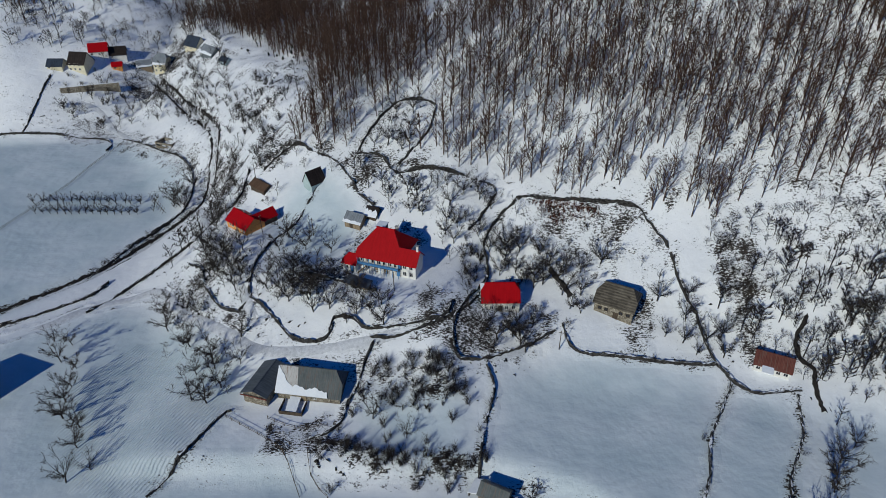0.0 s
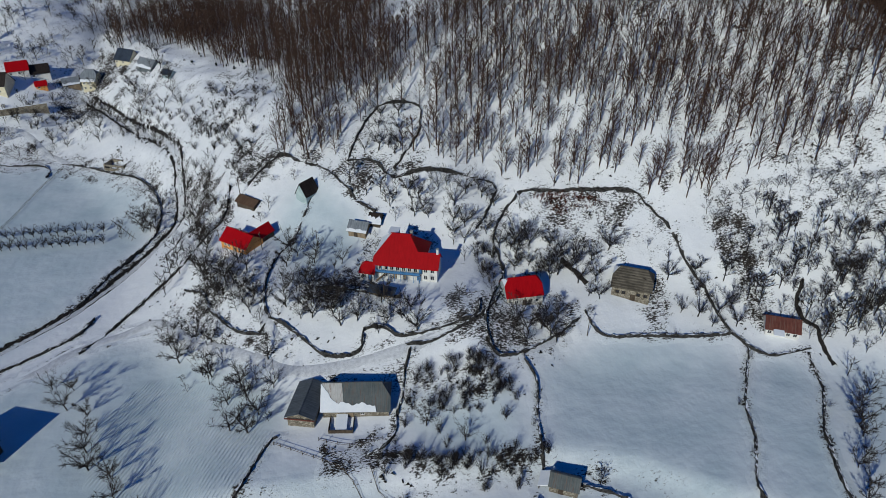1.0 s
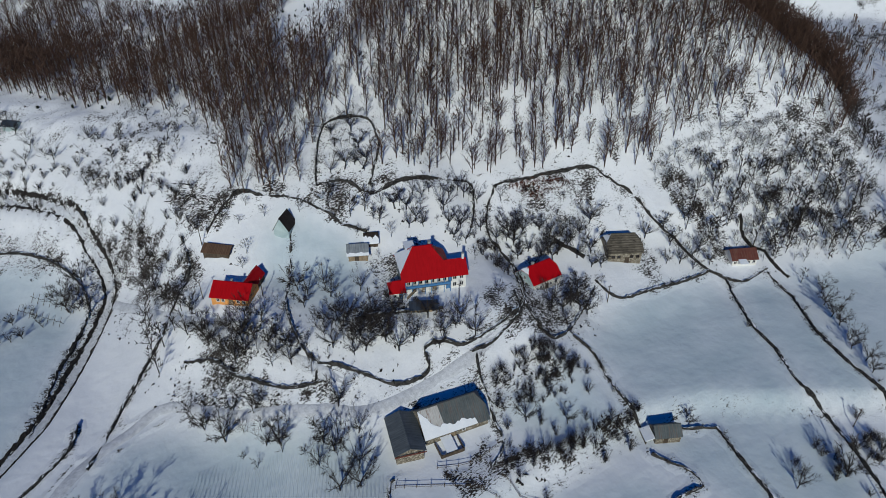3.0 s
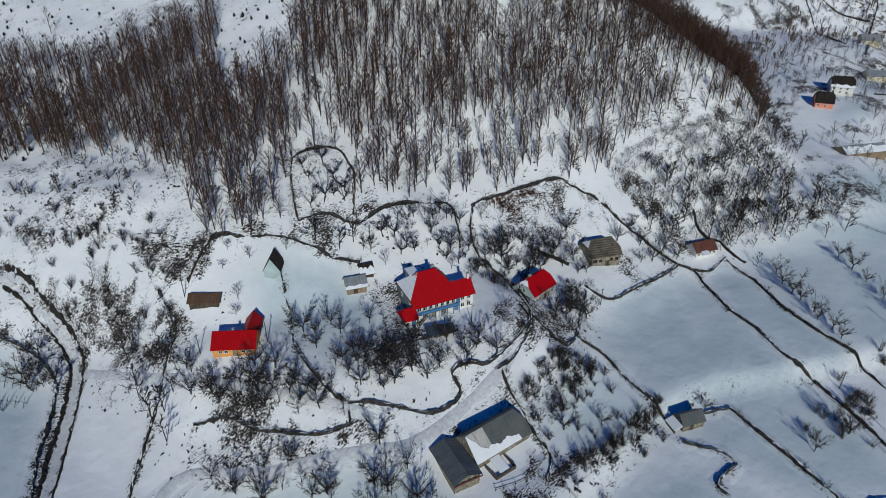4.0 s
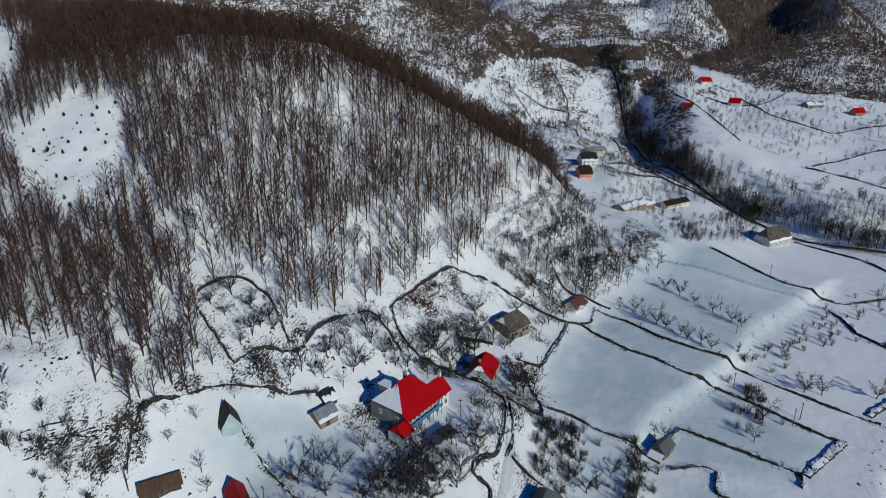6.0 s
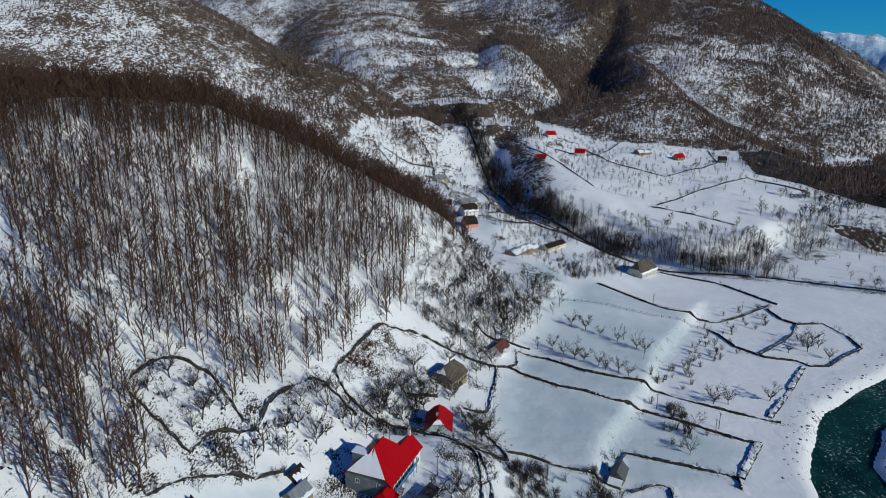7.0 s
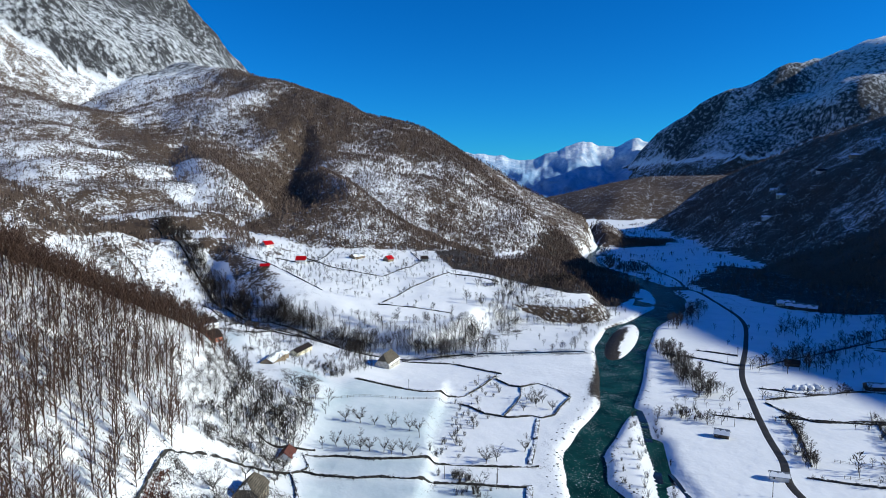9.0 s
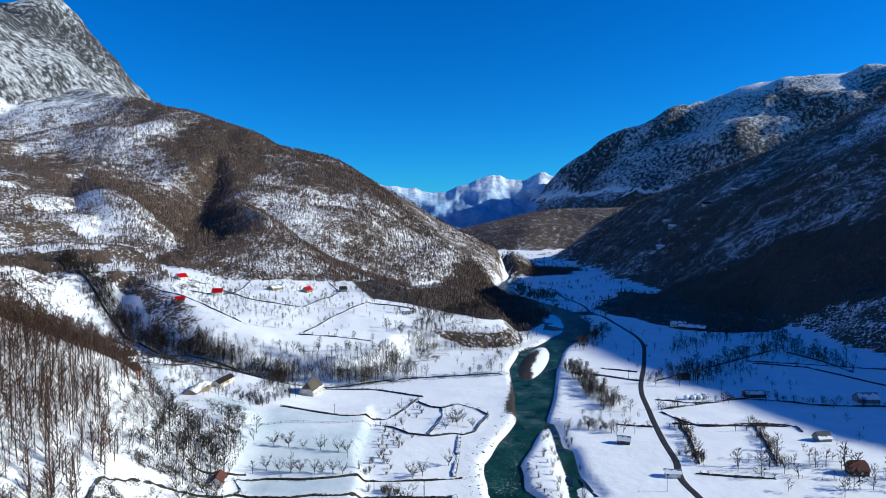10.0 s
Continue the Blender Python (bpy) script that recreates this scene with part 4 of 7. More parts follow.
def slab(polys, thick):
    """Each polygon as a closed slab, lowered by thick."""
    V, F = [], []
    for poly in polys:
        b, n = len(V), len(poly)
        V += [tuple(p) for p in poly] + [(p[0], p[1], p[2] - thick) for p in poly]
        F.append(tuple(b + k for k in range(n)))
        F.append(tuple(b + n + n - 1 - k for k in range(n)))
        F += [(b + k, b + n + k, b + n + (k + 1) % n, b + (k + 1) % n) for k in range(n)]
    return V, F


def roof_planes(x0, x1, y0, y1, z, rise, hip_l, hip_r):
    """Front, back and hipped end planes of a roof over a rectangle; hip 0: gable, 1: full hip."""
    ym, h = (y0 + y1) / 2, (y1 - y0) / 2
    def end(x, f, inward):
        vf = (x, ym - h * f, z + rise * (1 - f))
        vb = (x, ym + h * f, z + rise * (1 - f))
        return vf, (x + inward * f * h * 0.85, ym, z + rise), vb
    lf, lr, lb = end(x0, hip_l, 1)
    rf, rr, rb = end(x1, hip_r, -1)
    front = [(x0, y0, z), (x1, y0, z)] + ([rf] if 0 < hip_r < 1 else []) + [rr, lr] + ([lf] if 0 < hip_l < 1 else [])
    back = [(x1, y1, z), (x0, y1, z)] + ([lb] if 0 < hip_l < 1 else []) + [lr, rr] + ([rb] if 0 < hip_r < 1 else [])
    planes = {"front": front, "back": back}
    if hip_l:
        planes["left"] = [lb, lf, lr]
    if hip_r:
        planes["right"] = [rf, rb, rr]
    return planes


def wall_shell(x0, x1, y0, y1, base, z, rise, hip_l, hip_r):
    """Walls with gables up to the roof's underside."""
    ym, h = (y0 + y1) / 2, (y1 - y0) / 2
    V, F = [], []
    def face(pts):
        b = len(V)
        V.extend(pts)
        F.append(tuple(range(b, b + len(pts))))
    face([(x0, y0, base), (x1, y0, base), (x1, y0, z), (x0, y0, z)])
    face([(x1, y1, base), (x0, y1, base), (x0, y1, z), (x1, y1, z)])
    for x, f in ((x0, hip_l), (x1, hip_r)):
        top = z + rise * (1 - f)
        if f >= 1:
            face([(x, y1, base), (x, y0, base), (x, y0, z), (x, y1, z)])
        elif f > 0:
            face([(x, y1, base), (x, y0, base), (x, y0, z), (x, ym - h * f, top), (x, ym + h * f, top), (x, y1, z)])
        else:
            face([(x, y1, base), (x, y0, base), (x, y0, z), (x, ym, top), (x, y1, z)])
    return V, F


def window(parent, x, y, z, w, h, side="front", frame_mat=None):
    """A framed window on a wall; y is the wall's place; side says which way it looks."""
    e = 0.05
    def turn(bx):
        x0, y0, z0, x1, y1, z1 = bx
        if side == "front":
            return (x + x0, y - y1, z + z0, x + x1, y - y0, z + z1)
        if side == "left":
            return (x - y1, y + x0, z + z0, x - y0, y + x1, z + z1)
        return (x + y0, y + x0, z + z0, x + y1, y + x1, z + z1)
    t = 0.12
    rim = [(-t, -0.02, -t, 0, e, h + t), (w, -0.02, -t, w + t, e, h + t), (0, -0.02, -t, w, e + 0.04, 0), (0, -0.02, h, w, e, h + t), (w / 2 - 0.04, -0.02, 0, w / 2 + 0.04, e, h)]
    ob = poly_part("window", *boxes([turn(b) for b in rim]), frame_mat or WHITE, parent)
    poly_part("pane", *boxes([turn((0, -0.02, 0, w / 2 - 0.04, 0.02, h)), turn((w / 2 + 0.04, -0.02, 0, w, 0.02, h))]), GLASS, ob)
    return ob


def door(parent, x, y, z, w, h, material):
    ob = poly_part("door", *boxes([(x, y - 0.06, z, x + w, y + 0.02, z + h)]), material, parent)
    poly_part("door_frame", *boxes([(x - 0.1, y - 0.09, z, x, y + 0.02, z + h + 0.1), (x + w, y - 0.09, z, x + w + 0.1, y + 0.02, z + h + 0.1), (x, y - 0.09, z + h, x + w, y + 0.02, z + h + 0.1)]), WOODDARK, ob)
    return ob


def chimney(parent, x, y, z, tall, w=0.7, material=None):
    ob = poly_part("chimney", *boxes([(x - w / 2, y - w / 2, z - 1.2, x + w / 2, y + w / 2, z + tall)]), material or WHITE, parent)
    poly_part("chimney_cap", *boxes([(x - w / 2 - 0.1, y - w / 2 - 0.1, z + tall, x + w / 2 + 0.1, y + w / 2 + 0.1, z + tall + 0.12)]), CONCRETE, ob)
    return ob


def drift_on(planes, parent, cut, seed, name="snow", lift=0.16, lo=0.0):
    """Snow lying on a roof plane between the shares lo and cut up the slope, with an uneven edge."""
    r = np.random.default_rng(seed)
    a, b, top = np.array(planes[0]), np.array(planes[1]), planes[2:]
    c, d = np.array(top[-1]), np.array(top[0])
    low, up = [], []
    for k in range(15):
        s = k / 14
        p, q = a + (b - a) * s, c + (d - c) * s
        f = lo + (cut - lo) * np.clip(0.75 + r.normal(0, 0.10) + 0.5 * value_noise(np.array([s * 5.0 + seed]), np.array([0.5]))[0], 0.1, 1)
        low.append(p + (q - p) * lo), up.append(p + (q - p) * f)
    V = [tuple(v + np.array((0, 0, lift))) for v in low] + [tuple(v + np.array((0, 0, lift * 0.7))) for v in up]
    V += [tuple(v - np.array((0, 0, 0.02))) for v in low] + [tuple(v - np.array((0, 0, 0.02))) for v in up]
    n = 15
    F = []
    for k in range(n - 1):
        F += [(k, k + 1, n + k + 1, n + k), (2 * n + k + 1, 2 * n + k, 3 * n + k, 3 * n + k + 1), (k + 1, k, 2 * n + k, 2 * n + k + 1), (n + k, n + k + 1, 3 * n + k + 1, 3 * n + k)]
    return poly_part(name, V, F, SNOW, parent, "patch of snow lying on the roof")


def site(fl, fr, z=None):
    """The pose of a building whose front foot runs from fl to fr in the plan, and its length in metres."""
    (ax, ay), (bx, by) = fl, fr
    mx, my, mz = spot((ax + bx) / 2, (ay + by) / 2)
    turn = math.degrees(math.atan2(by - ay, bx - ax))
    return pose(ax * SCALE, ay * SCALE, mz if z is None else z, 0, 0, turn), math.hypot(bx - ax, by - ay) * SCALE


def building(name, fl, fr, depth, tall, rise, walls, roof, label, category="house", hip_l=0.0, hip_r=0.0, over=0.45, z=None, group="", snow=None, snow_back=None, gable=None):
    m, L = site(fl, fr, z)
    top = new(name)
    top.matrix_world = m
    tagged(top, label, category, group=group)
    poly_part("wall_shell", *wall_shell(0, L, 0, depth, -2.5, tall, rise, hip_l, hip_r), walls, top)
    drop = over * rise / (depth / 2)
    planes = roof_planes(-over, L + over, -over, depth + over, tall - drop + 0.12, rise + drop + 0.06, hip_l, hip_r)
    rf = poly_part("roof", *slab(planes.values(), 0.14), roof, top)
    ridge_z = tall + rise + 0.16
    inset = depth / 2 * 0.85
    poly_part("ridge_cap", *boxes([(-over + hip_l * inset, depth / 2 - 0.14, ridge_z - 0.06, L + over - hip_r * inset, depth / 2 + 0.14, ridge_z + 0.07)]), roof, rf)
    if gable:
        poly_part("gable_cladding", [(-0.04, 0, 0), (-0.04, depth, 0), (-0.04, depth, tall), (-0.04, depth / 2 + depth / 2 * hip_l, tall + rise * (1 - hip_l)), (-0.04, depth / 2 - depth / 2 * hip_l, tall + rise * (1 - hip_l)), (-0.04, 0, tall)], [(0, 1, 2, 3, 4, 5)] if hip_l else [(0, 1, 2, 3, 5)], gable, top)
    if snow:
        drift_on(planes["front"], top, snow, hash(len(name)) % 7 + 1)
    if snow_back:
        drift_on(planes["back"], top, snow_back, 5)
    return top, L, planes


# the big farmhouse
FARM_Z = spot(-11, 104)[2] - 0.2
farm, L, planes = building("farmhouse", (-17.4, 106.3), (-8.5, 103.2), 13.0, 5.3, 6.3, WHITE, RED,
                           "large two-storey white farmhouse with a steep bright red metal roof", hip_l=0.75, hip_r=0.85, over=0.7, z=FARM_Z)
drift_on([planes["left"][1], planes["left"][0], planes["left"][2], planes["left"][2]], farm, 1.0, 3)
poly_part("gable_cladding", [(-0.05, 0, -0.5), (-0.05, 13, -0.5), (-0.05, 13, 5.3), (-0.05, 6.5 + 4.8, 6.8), (-0.05, 6.5 - 4.8, 6.8), (-0.05, 0, 5.3)], [(0, 1, 2, 3, 4, 5)], GREYWALL, farm, "grey sheet-metal cladding on the gable end")
W0, W1 = L - 3.0, 18.3
wing = roof_planes(W0 - 4, W1 + 0.5, -0.7, 6.6, 5.3 - 0.55, 3.55, 0, 0)
poly_part("wing_roof", *slab(wing.values(), 0.14), RED, farm)
poly_part("wing_wall", *wall_shell(L - 1.0, W1, 0.02, 6.0, -2.5, 5.3, 2.8, 0, 0), WHITE, farm)
for k in range(7):
    window(farm, 1.0 + 1.75 * k, 0.0, 3.15, 0.85, 1.15)
for k in range(3):
    window(farm, 2.5 + 3.0 * k, 0.0, 0.7, 0.8, 0.9)
for zz in (0.9, 3.3):
    for xx in (14.4, 16.4):
        window(farm, xx, 0.0, zz, 0.95, 1.2)
window(farm, -0.05, 3.0, 3.2, 0.9, 1.1, "left")
window(farm, -0.05, 9.0, 3.2, 0.9, 1.1, "left")
for xx in (5.2, 8.4):
    door(farm, xx, 0.0, 0.1, 1.0, 2.0, WOODPALE)
door(farm, 12.4, 0.0, 0.1, 1.0, 2.05, BLUE)
balcony = poly_part("balcony", *boxes([(0.2, -1.3, 2.55, 13.4, 0.0, 2.72)]), WOODDARK, farm, "long blue timber balcony along the upper storey")
poly_part("railing", *boxes([(0.2, -1.32, 3.5, 13.4, -1.22, 3.62), (0.2, -1.31, 2.72, 13.4, -1.25, 3.4)]), BLUE, balcony, "blue painted balcony railing")
for k in range(8):
    poly_part("post", *boxes([(0.25 + 1.86 * k, -1.28, -0.2, 0.39 + 1.86 * k, -1.14, 5.0)]), BLUE, balcony)
door(farm, 13.0, -0.02, 2.75, 0.9, 1.95, BLUE)
chimney(farm, W1 - 0.4, 3.0, 8.2, 1.6, 0.7)
chimney(farm, 9.2, 8.5, 9.5, 2.2, 0.8, CONCRETE)
dormer = poly_part("dormer", *boxes([(2.2, 8.2, 8.0, 4.8, 12.0, 10.2)]), GREYWALL, farm, "flat-topped grey dormer under snow")
poly_part("dormer_roof", *boxes([(2.0, 8.0, 10.2, 5.0, 12.2, 10.4)]), SNOW, dormer)

# the low porch house that leans on its left end
porch, PL, pp = building("porch_house", (-20.6, 106.0), (-17.9, 105.0), 5.0, 2.7, 2.0, WHITE, RED, "small white annexe with a red hipped metal roof", "annexe", hip_l=0.6, hip_r=0.0, z=FARM_Z, over=0.35)
window(porch, 0.9, 0.0, 1.0, 0.8, 0.9)
door(porch, 2.6, 0.0, 0.1, 0.9, 1.95, BLUE)
stair = new("stair")
stair.matrix_world = site((-17.4, 106.3), (-8.5, 103.2), FARM_Z)[0]
tagged(stair, "wooden outside stair up to the blue balcony", "stair")
for k in range(10):
    poly_part("step", *boxes([(0.4 + 0.28 * k, -2.2, 0.05 + 0.26 * k, 0.72 + 0.28 * k, -1.35, 0.12 + 0.26 * k)]), WOODPALE, stair)
for yy in (-2.25, -1.37):
    poly_part("stringer", [(0.3, yy, -0.2), (0.6, yy, -0.2), (3.3, yy, 2.5), (3.0, yy, 2.6), (0.3, yy + 0.06, -0.2), (0.6, yy + 0.06, -0.2), (3.3, yy + 0.06, 2.5), (3.0, yy + 0.06, 2.6)],
              [(0, 1, 2, 3), (7, 6, 5, 4), (0, 4, 5, 1), (1, 5, 6, 2), (2, 6, 7, 3), (3, 7, 4, 0)], WOODDARK, stair)

# open shelter in the yard
def shelter(name, fl, fr, depth, tall, roof, label, posts=4, z=None):
    m, L = site(fl, fr, z)
    top = new(name)
    top.matrix_world = m
    tagged(top, label, "shelter")
    poly_part("roof", *slab([[(-0.5, -0.5, tall - 0.3), (L + 0.5, -0.5, tall - 0.3), (L + 0.5, depth + 0.4, tall + 0.6), (-0.5, depth + 0.4, tall + 0.6)]], 0.12), roof, top)
    for k in range(posts):
        for yy in (0.0, depth - 0.2):
            x = k * (L - 0.18) / (posts - 1)
            poly_part("post", *boxes([(x, yy, -1.2, x + 0.18, yy + 0.18, tall - 0.35 + (0.75 if yy else 0))]), WOODPALE, top)
    poly_part("side_board", *boxes([(0.2, depth - 0.1, 0.0, L - 0.2, depth - 0.02, 1.3)]), WOODPALE, top)
    poly_part("firewood", *boxes([(0.6 + 1.1 * k, 0.7, 0, 1.5 + 1.1 * k, depth - 0.6, 0.7 + 0.25 * (k % 3)) for k in range(int((L - 1) / 1.1))]), WOODPALE, top)
    return top, L


shelter("woodshed", (-19.2, 100.4), (-14.9, 98.2), 2.3, 2.0, BLUEROOF, "open timber woodshed with a dark blue sheet roof and firewood", 4)

# small red-roofed house
cot, L, planes = building("cottage", (7.6, 96.5), (15.0, 96.6), 8.4, 3.3, 3.8, PALESTONE, RED, "small whitewashed stone cottage with a bright red half-hipped roof", hip_l=0.4, hip_r=0.4, gable=PALEWALL, over=0.25)
for xx in (0.8, 2.4, 6.6, 8.6):
    window(cot, xx, 0.0, 1.0, 0.85, 0.95)
door(cot, 4.8, 0.0, 0.0, 1.0, 2.0, WOODDARK)
window(cot, -0.04, 3.8, 3.2, 0.8, 1.0, "left")
drift_on([planes["left"][1], planes["left"][0], planes["left"][2], planes["left"][2]], cot, 0.8, 4)
chimney(cot, 3.0, 4.6, 6.9, 0.9, 0.6, CONCRETE)

# orange house with a rear wing
orange, L, planes = building("orange_house", (-50.0, 124.6), (-44.3, 119.7), 7.4, 2.5, 2.7, ORANGE, RED, "low orange rendered house with a dark red metal roof", over=0.4)
for xx in (1.6, 3.1, 7.6, 9.2):
    window(orange, xx, 0.0, 1.0, 0.8, 0.85)
door(orange, 5.3, 0.0, 0.0, 1.1, 2.0, WOODPALE)
rear = [[(L - 4.6, 3.7, 2.6), (L - 2.3, 3.7, 5.3), (L - 2.3, 13.0, 5.3), (L - 4.6, 13.0, 2.6)], [(L - 2.3, 3.7, 5.3), (L, 3.7, 2.6), (L, 13.0, 2.6), (L - 2.3, 13.0, 5.3)]]
poly_part("wing_roof", *slab(rear, 0.14), RED, orange)
poly_part("wing_wall", [(L - 4.3, 7.4, -2), (L - 4.3, 12.7, -2), (L - 0.3, 12.7, -2), (L - 0.3, 7.4, -2), (L - 4.3, 7.4, 2.6), (L - 4.3, 12.7, 2.6), (L - 0.3, 12.7, 2.6), (L - 0.3, 7.4, 2.6), (L - 2.3, 12.7, 5.0)],
          [(0, 1, 5, 4), (2, 3, 7, 6), (1, 2, 6, 8, 5)], WOODDARK, orange)
chimney(orange, 5.0, 4.2, 5.2, 0.6, 0.5, CONCRETE)

# the long barn: main range and west wing
barn, L, planes = building("barn", (-29.2, 78.6), (-18.0, 76.9), 9.5, 2.4, 4.6, STONEWALL, BARNROOF, "long stone barn with a weathered grey metal roof partly under snow", "barn", hip_r=0.5)
door(barn, 6.0, 0.0, -0.1, 1.6, 2.0, WOODPALE)
window(barn, 9.5, 0.0, 0.9, 0.7, 0.6)


def slope_point(front, u, v, lift):
    """A point on a roof plane: u along the eaves, v up the slope, lifted off it."""
    a, b, c, d = (np.array(front[k], float) for k in (0, 1, -2, -1))
    low, high = a + (b - a) * u, d + (c - d) * min(max(u, 0), 1)
    return tuple(low + (high - low) * v + np.array((0, -lift * 0.35, lift)))


def roof_sheet(name, front, u0, u1, edge, lift, material, label, steps=22, v0=0.0):
    """Something that lies on a roof plane from v0 up to an uneven edge, edge(u)."""
    us = np.linspace(u0, u1, steps)
    V = [slope_point(front, u, v0, lift) for u in us] + [slope_point(front, u, edge(u), lift * 0.6) for u in us]
    V += [slope_point(front, u, v0, 0.0) for u in us] + [slope_point(front, u, edge(u), 0.0) for u in us]
    n, F = steps, []
    for k in range(n - 1):
        F += [(k, k + 1, n + k + 1, n + k), (k + 1, k, 2 * n + k, 2 * n + k + 1), (n + k, n + k + 1, 3 * n + k + 1, 3 * n + k)]
    F += [(0, n, 3 * n, 2 * n), (n - 1, 3 * n - 1, 4 * n - 1, 2 * n - 1)]
    return poly_part(name, V, F, material, barn, label)


front = planes["front"][:2] + [planes["front"][-2], planes["front"][-1]]
roof_sheet("pale_sheets", front, 0.02, 0.34, lambda u: 0.97, 0.05, PALEMETAL, "pale streaked galvanised roof sheets", 4, 0.03)
roof_sheet("snow", front, 0.0, 0.80, lambda u: 0.22 + 0.62 * max(0.0, 1 - u / 0.28) ** 1.4 + 0.10 * (1 - u) + 0.05 * math.sin(u * 23) + 0.03 * math.sin(u * 61 + 1), 0.32, SNOW, "thick snow lying along the eaves")
byre, BL, planes = building("barn", (-30.7, 76.8), (-28.5, 84.2), 6.6, 2.6, 1.3, STONEWALL, SLATE, "barn wing with a plain dark grey metal roof and red fascia", "barn", over=0.5)
poly_part("fascia", *boxes([(-0.6, -0.5, 1.9, -0.5, 7.1, 2.3)]), RUST, byre, "rust-red fascia board")
yard = new("timber_pen")
yard.matrix_world = site((-28.4, 75.2), (-24.4, 74.6))[0]
tagged(yard, "low weathered timber pen with plank walls", "pen")
poly_part("plank_wall", *boxes([(0, 0, -0.8, 6.0, 0.12, 1.1)]), WOODDARK, yard)
poly_part("plank_wall", *boxes([(0, 0.12, -0.8, 0.12, 4.4, 1.2)]), WOODDARK, yard)
poly_part("plank_wall", *boxes([(5.88, 0.12, -0.8, 6.0, 4.4, 1.2)]), WOODDARK, yard)
poly_part("ramp", *slab([[(1.6, 0.4, 0.9), (4.4, 0.4, 0.9), (4.4, 4.6, 1.8), (1.6, 4.6, 1.8)]], 0.15), SNOW, yard)

# stone house with a shingle roof
stone, L, planes = building("stone_house", (29.8, 97.2), (36.4, 93.6), 8.8, 4.2, 4.2, STONEWALL, SHINGLE, "old rubble-stone house with a worn wooden shingle roof", hip_l=0.45, hip_r=0.55, over=0.5)
for xx in (1.2, 3.0, 7.2, 9.2):
    window(stone, xx, 0.0, 1.8, 0.9, 0.9, frame_mat=WOODDARK)
door(stone, 5.6, 0.0, -0.2, 1.3, 2.1, WOODDARK)
drift_on([planes["left"][1], planes["left"][0], planes["left"][2], planes["left"][2]], stone, 0.9, 6)

# rusty-roofed white house
rusty, L, planes = building("white_house", (56.6, 83.8), (62.0, 81.2), 5.8, 2.5, 2.3, WHITE, RUST, "low white house with a rusty red corrugated roof", over=0.4)
for xx in (0.6, 5.4, 7.2):
    window(rusty, xx, 0.0, 0.9, 0.9, 0.9)
poly_part("porch_roof", *slab([[(1.8, -2.2, 2.1), (4.6, -2.2, 2.1), (4.6, 0.0, 2.6), (1.8, 0.0, 2.6)]], 0.25), SNOW, rusty, "snow-covered porch roof")

# field hut, sheds
hut, L, planes = building("field_hut", (5.4, 60.2), (9.4, 58.2), 4.2, 2.3, 1.9, STONEWALL, BARNROOF, "small stone field hut with a dark grey sheet roof", "hut", over=0.3)
door(hut, 2.2, 0.0, 0.0, 0.9, 1.8, WOODDARK)
poly_part("lean_to", *slab([[(-2.6, 0.0, 1.3), (-0.3, 0.0, 2.2), (-0.3, 4.2, 2.2), (-2.6, 4.2, 1.3)]], 0.25), SNOW, hut, "snow-covered lean-to roof")
poly_part("lean_to_wall", *boxes([(-2.4, 0.1, -1.5, -2.2, 4.1, 1.2)]), WOODDARK, hut)
shed, L, planes = building("grey_shed", (-22.2, 121.3), (-18.6, 119.6), 5.2, 2.4, 2.0, WOODPALE, GREY, "timber and stone shed with a grey metal roof", "shed", snow=0.3, over=0.5)
door(shed, 2.0, 0.0, 0.0, 1.0, 1.9, WOODDARK)
shed2, L, planes = building("small_shed", (-17.6, 122.4), (-15.2, 121.4), 4.6, 1.9, 2.1, WOODDARK, DARKROOF, "small dark timber shed half under snow", "shed", snow=0.75)
shed3, L, planes = building("open_shed", (-47.6, 138.0), (-43.4, 134.2), 4.6, 2.3, 1.3, WOODDARK, BROWNROOF, "open timber shed with a brown sheet roof", "shed", over=0.5)
shed4, L, planes = building("steep_hut", (-31.0, 131.4), (-28.2, 134.4), 4.7, 1.4, 3.8, PALEWALL, DARKROOF, "steep dark-roofed hut with pale sheet gable", "hut", over=0.3)


def concrete_ruin(fl, fr, depth):
    m, L = site(fl, fr)
    top = new("roofless_building")
    top.matrix_world = m
    tagged(top, "roofless grey-brown block building open to the sky", "ruin")
    t, h = 0.35, 2.7
    for k, bx in enumerate(((0, 0, -1.5, L, t, 0.9), (0, 0, 1.9, L, t, h), (0, depth - t, -1.5, L, depth, h), (0, t, -1.5, t, depth - t, h), (L - t, t, -1.5, L, depth - t, h))):
        poly_part("wall", *boxes([bx]), STONEWALL, top)
    for k in range(4):
        x = k * (L - 0.5) / 3
        poly_part("pier", *boxes([(x, 0.01, 0.9, x + 0.5, t - 0.01, 1.9)]), STONEWALL, top)
    return top


concrete_ruin((-93.5, 188.5), (-87.2, 186.0), 6.0)

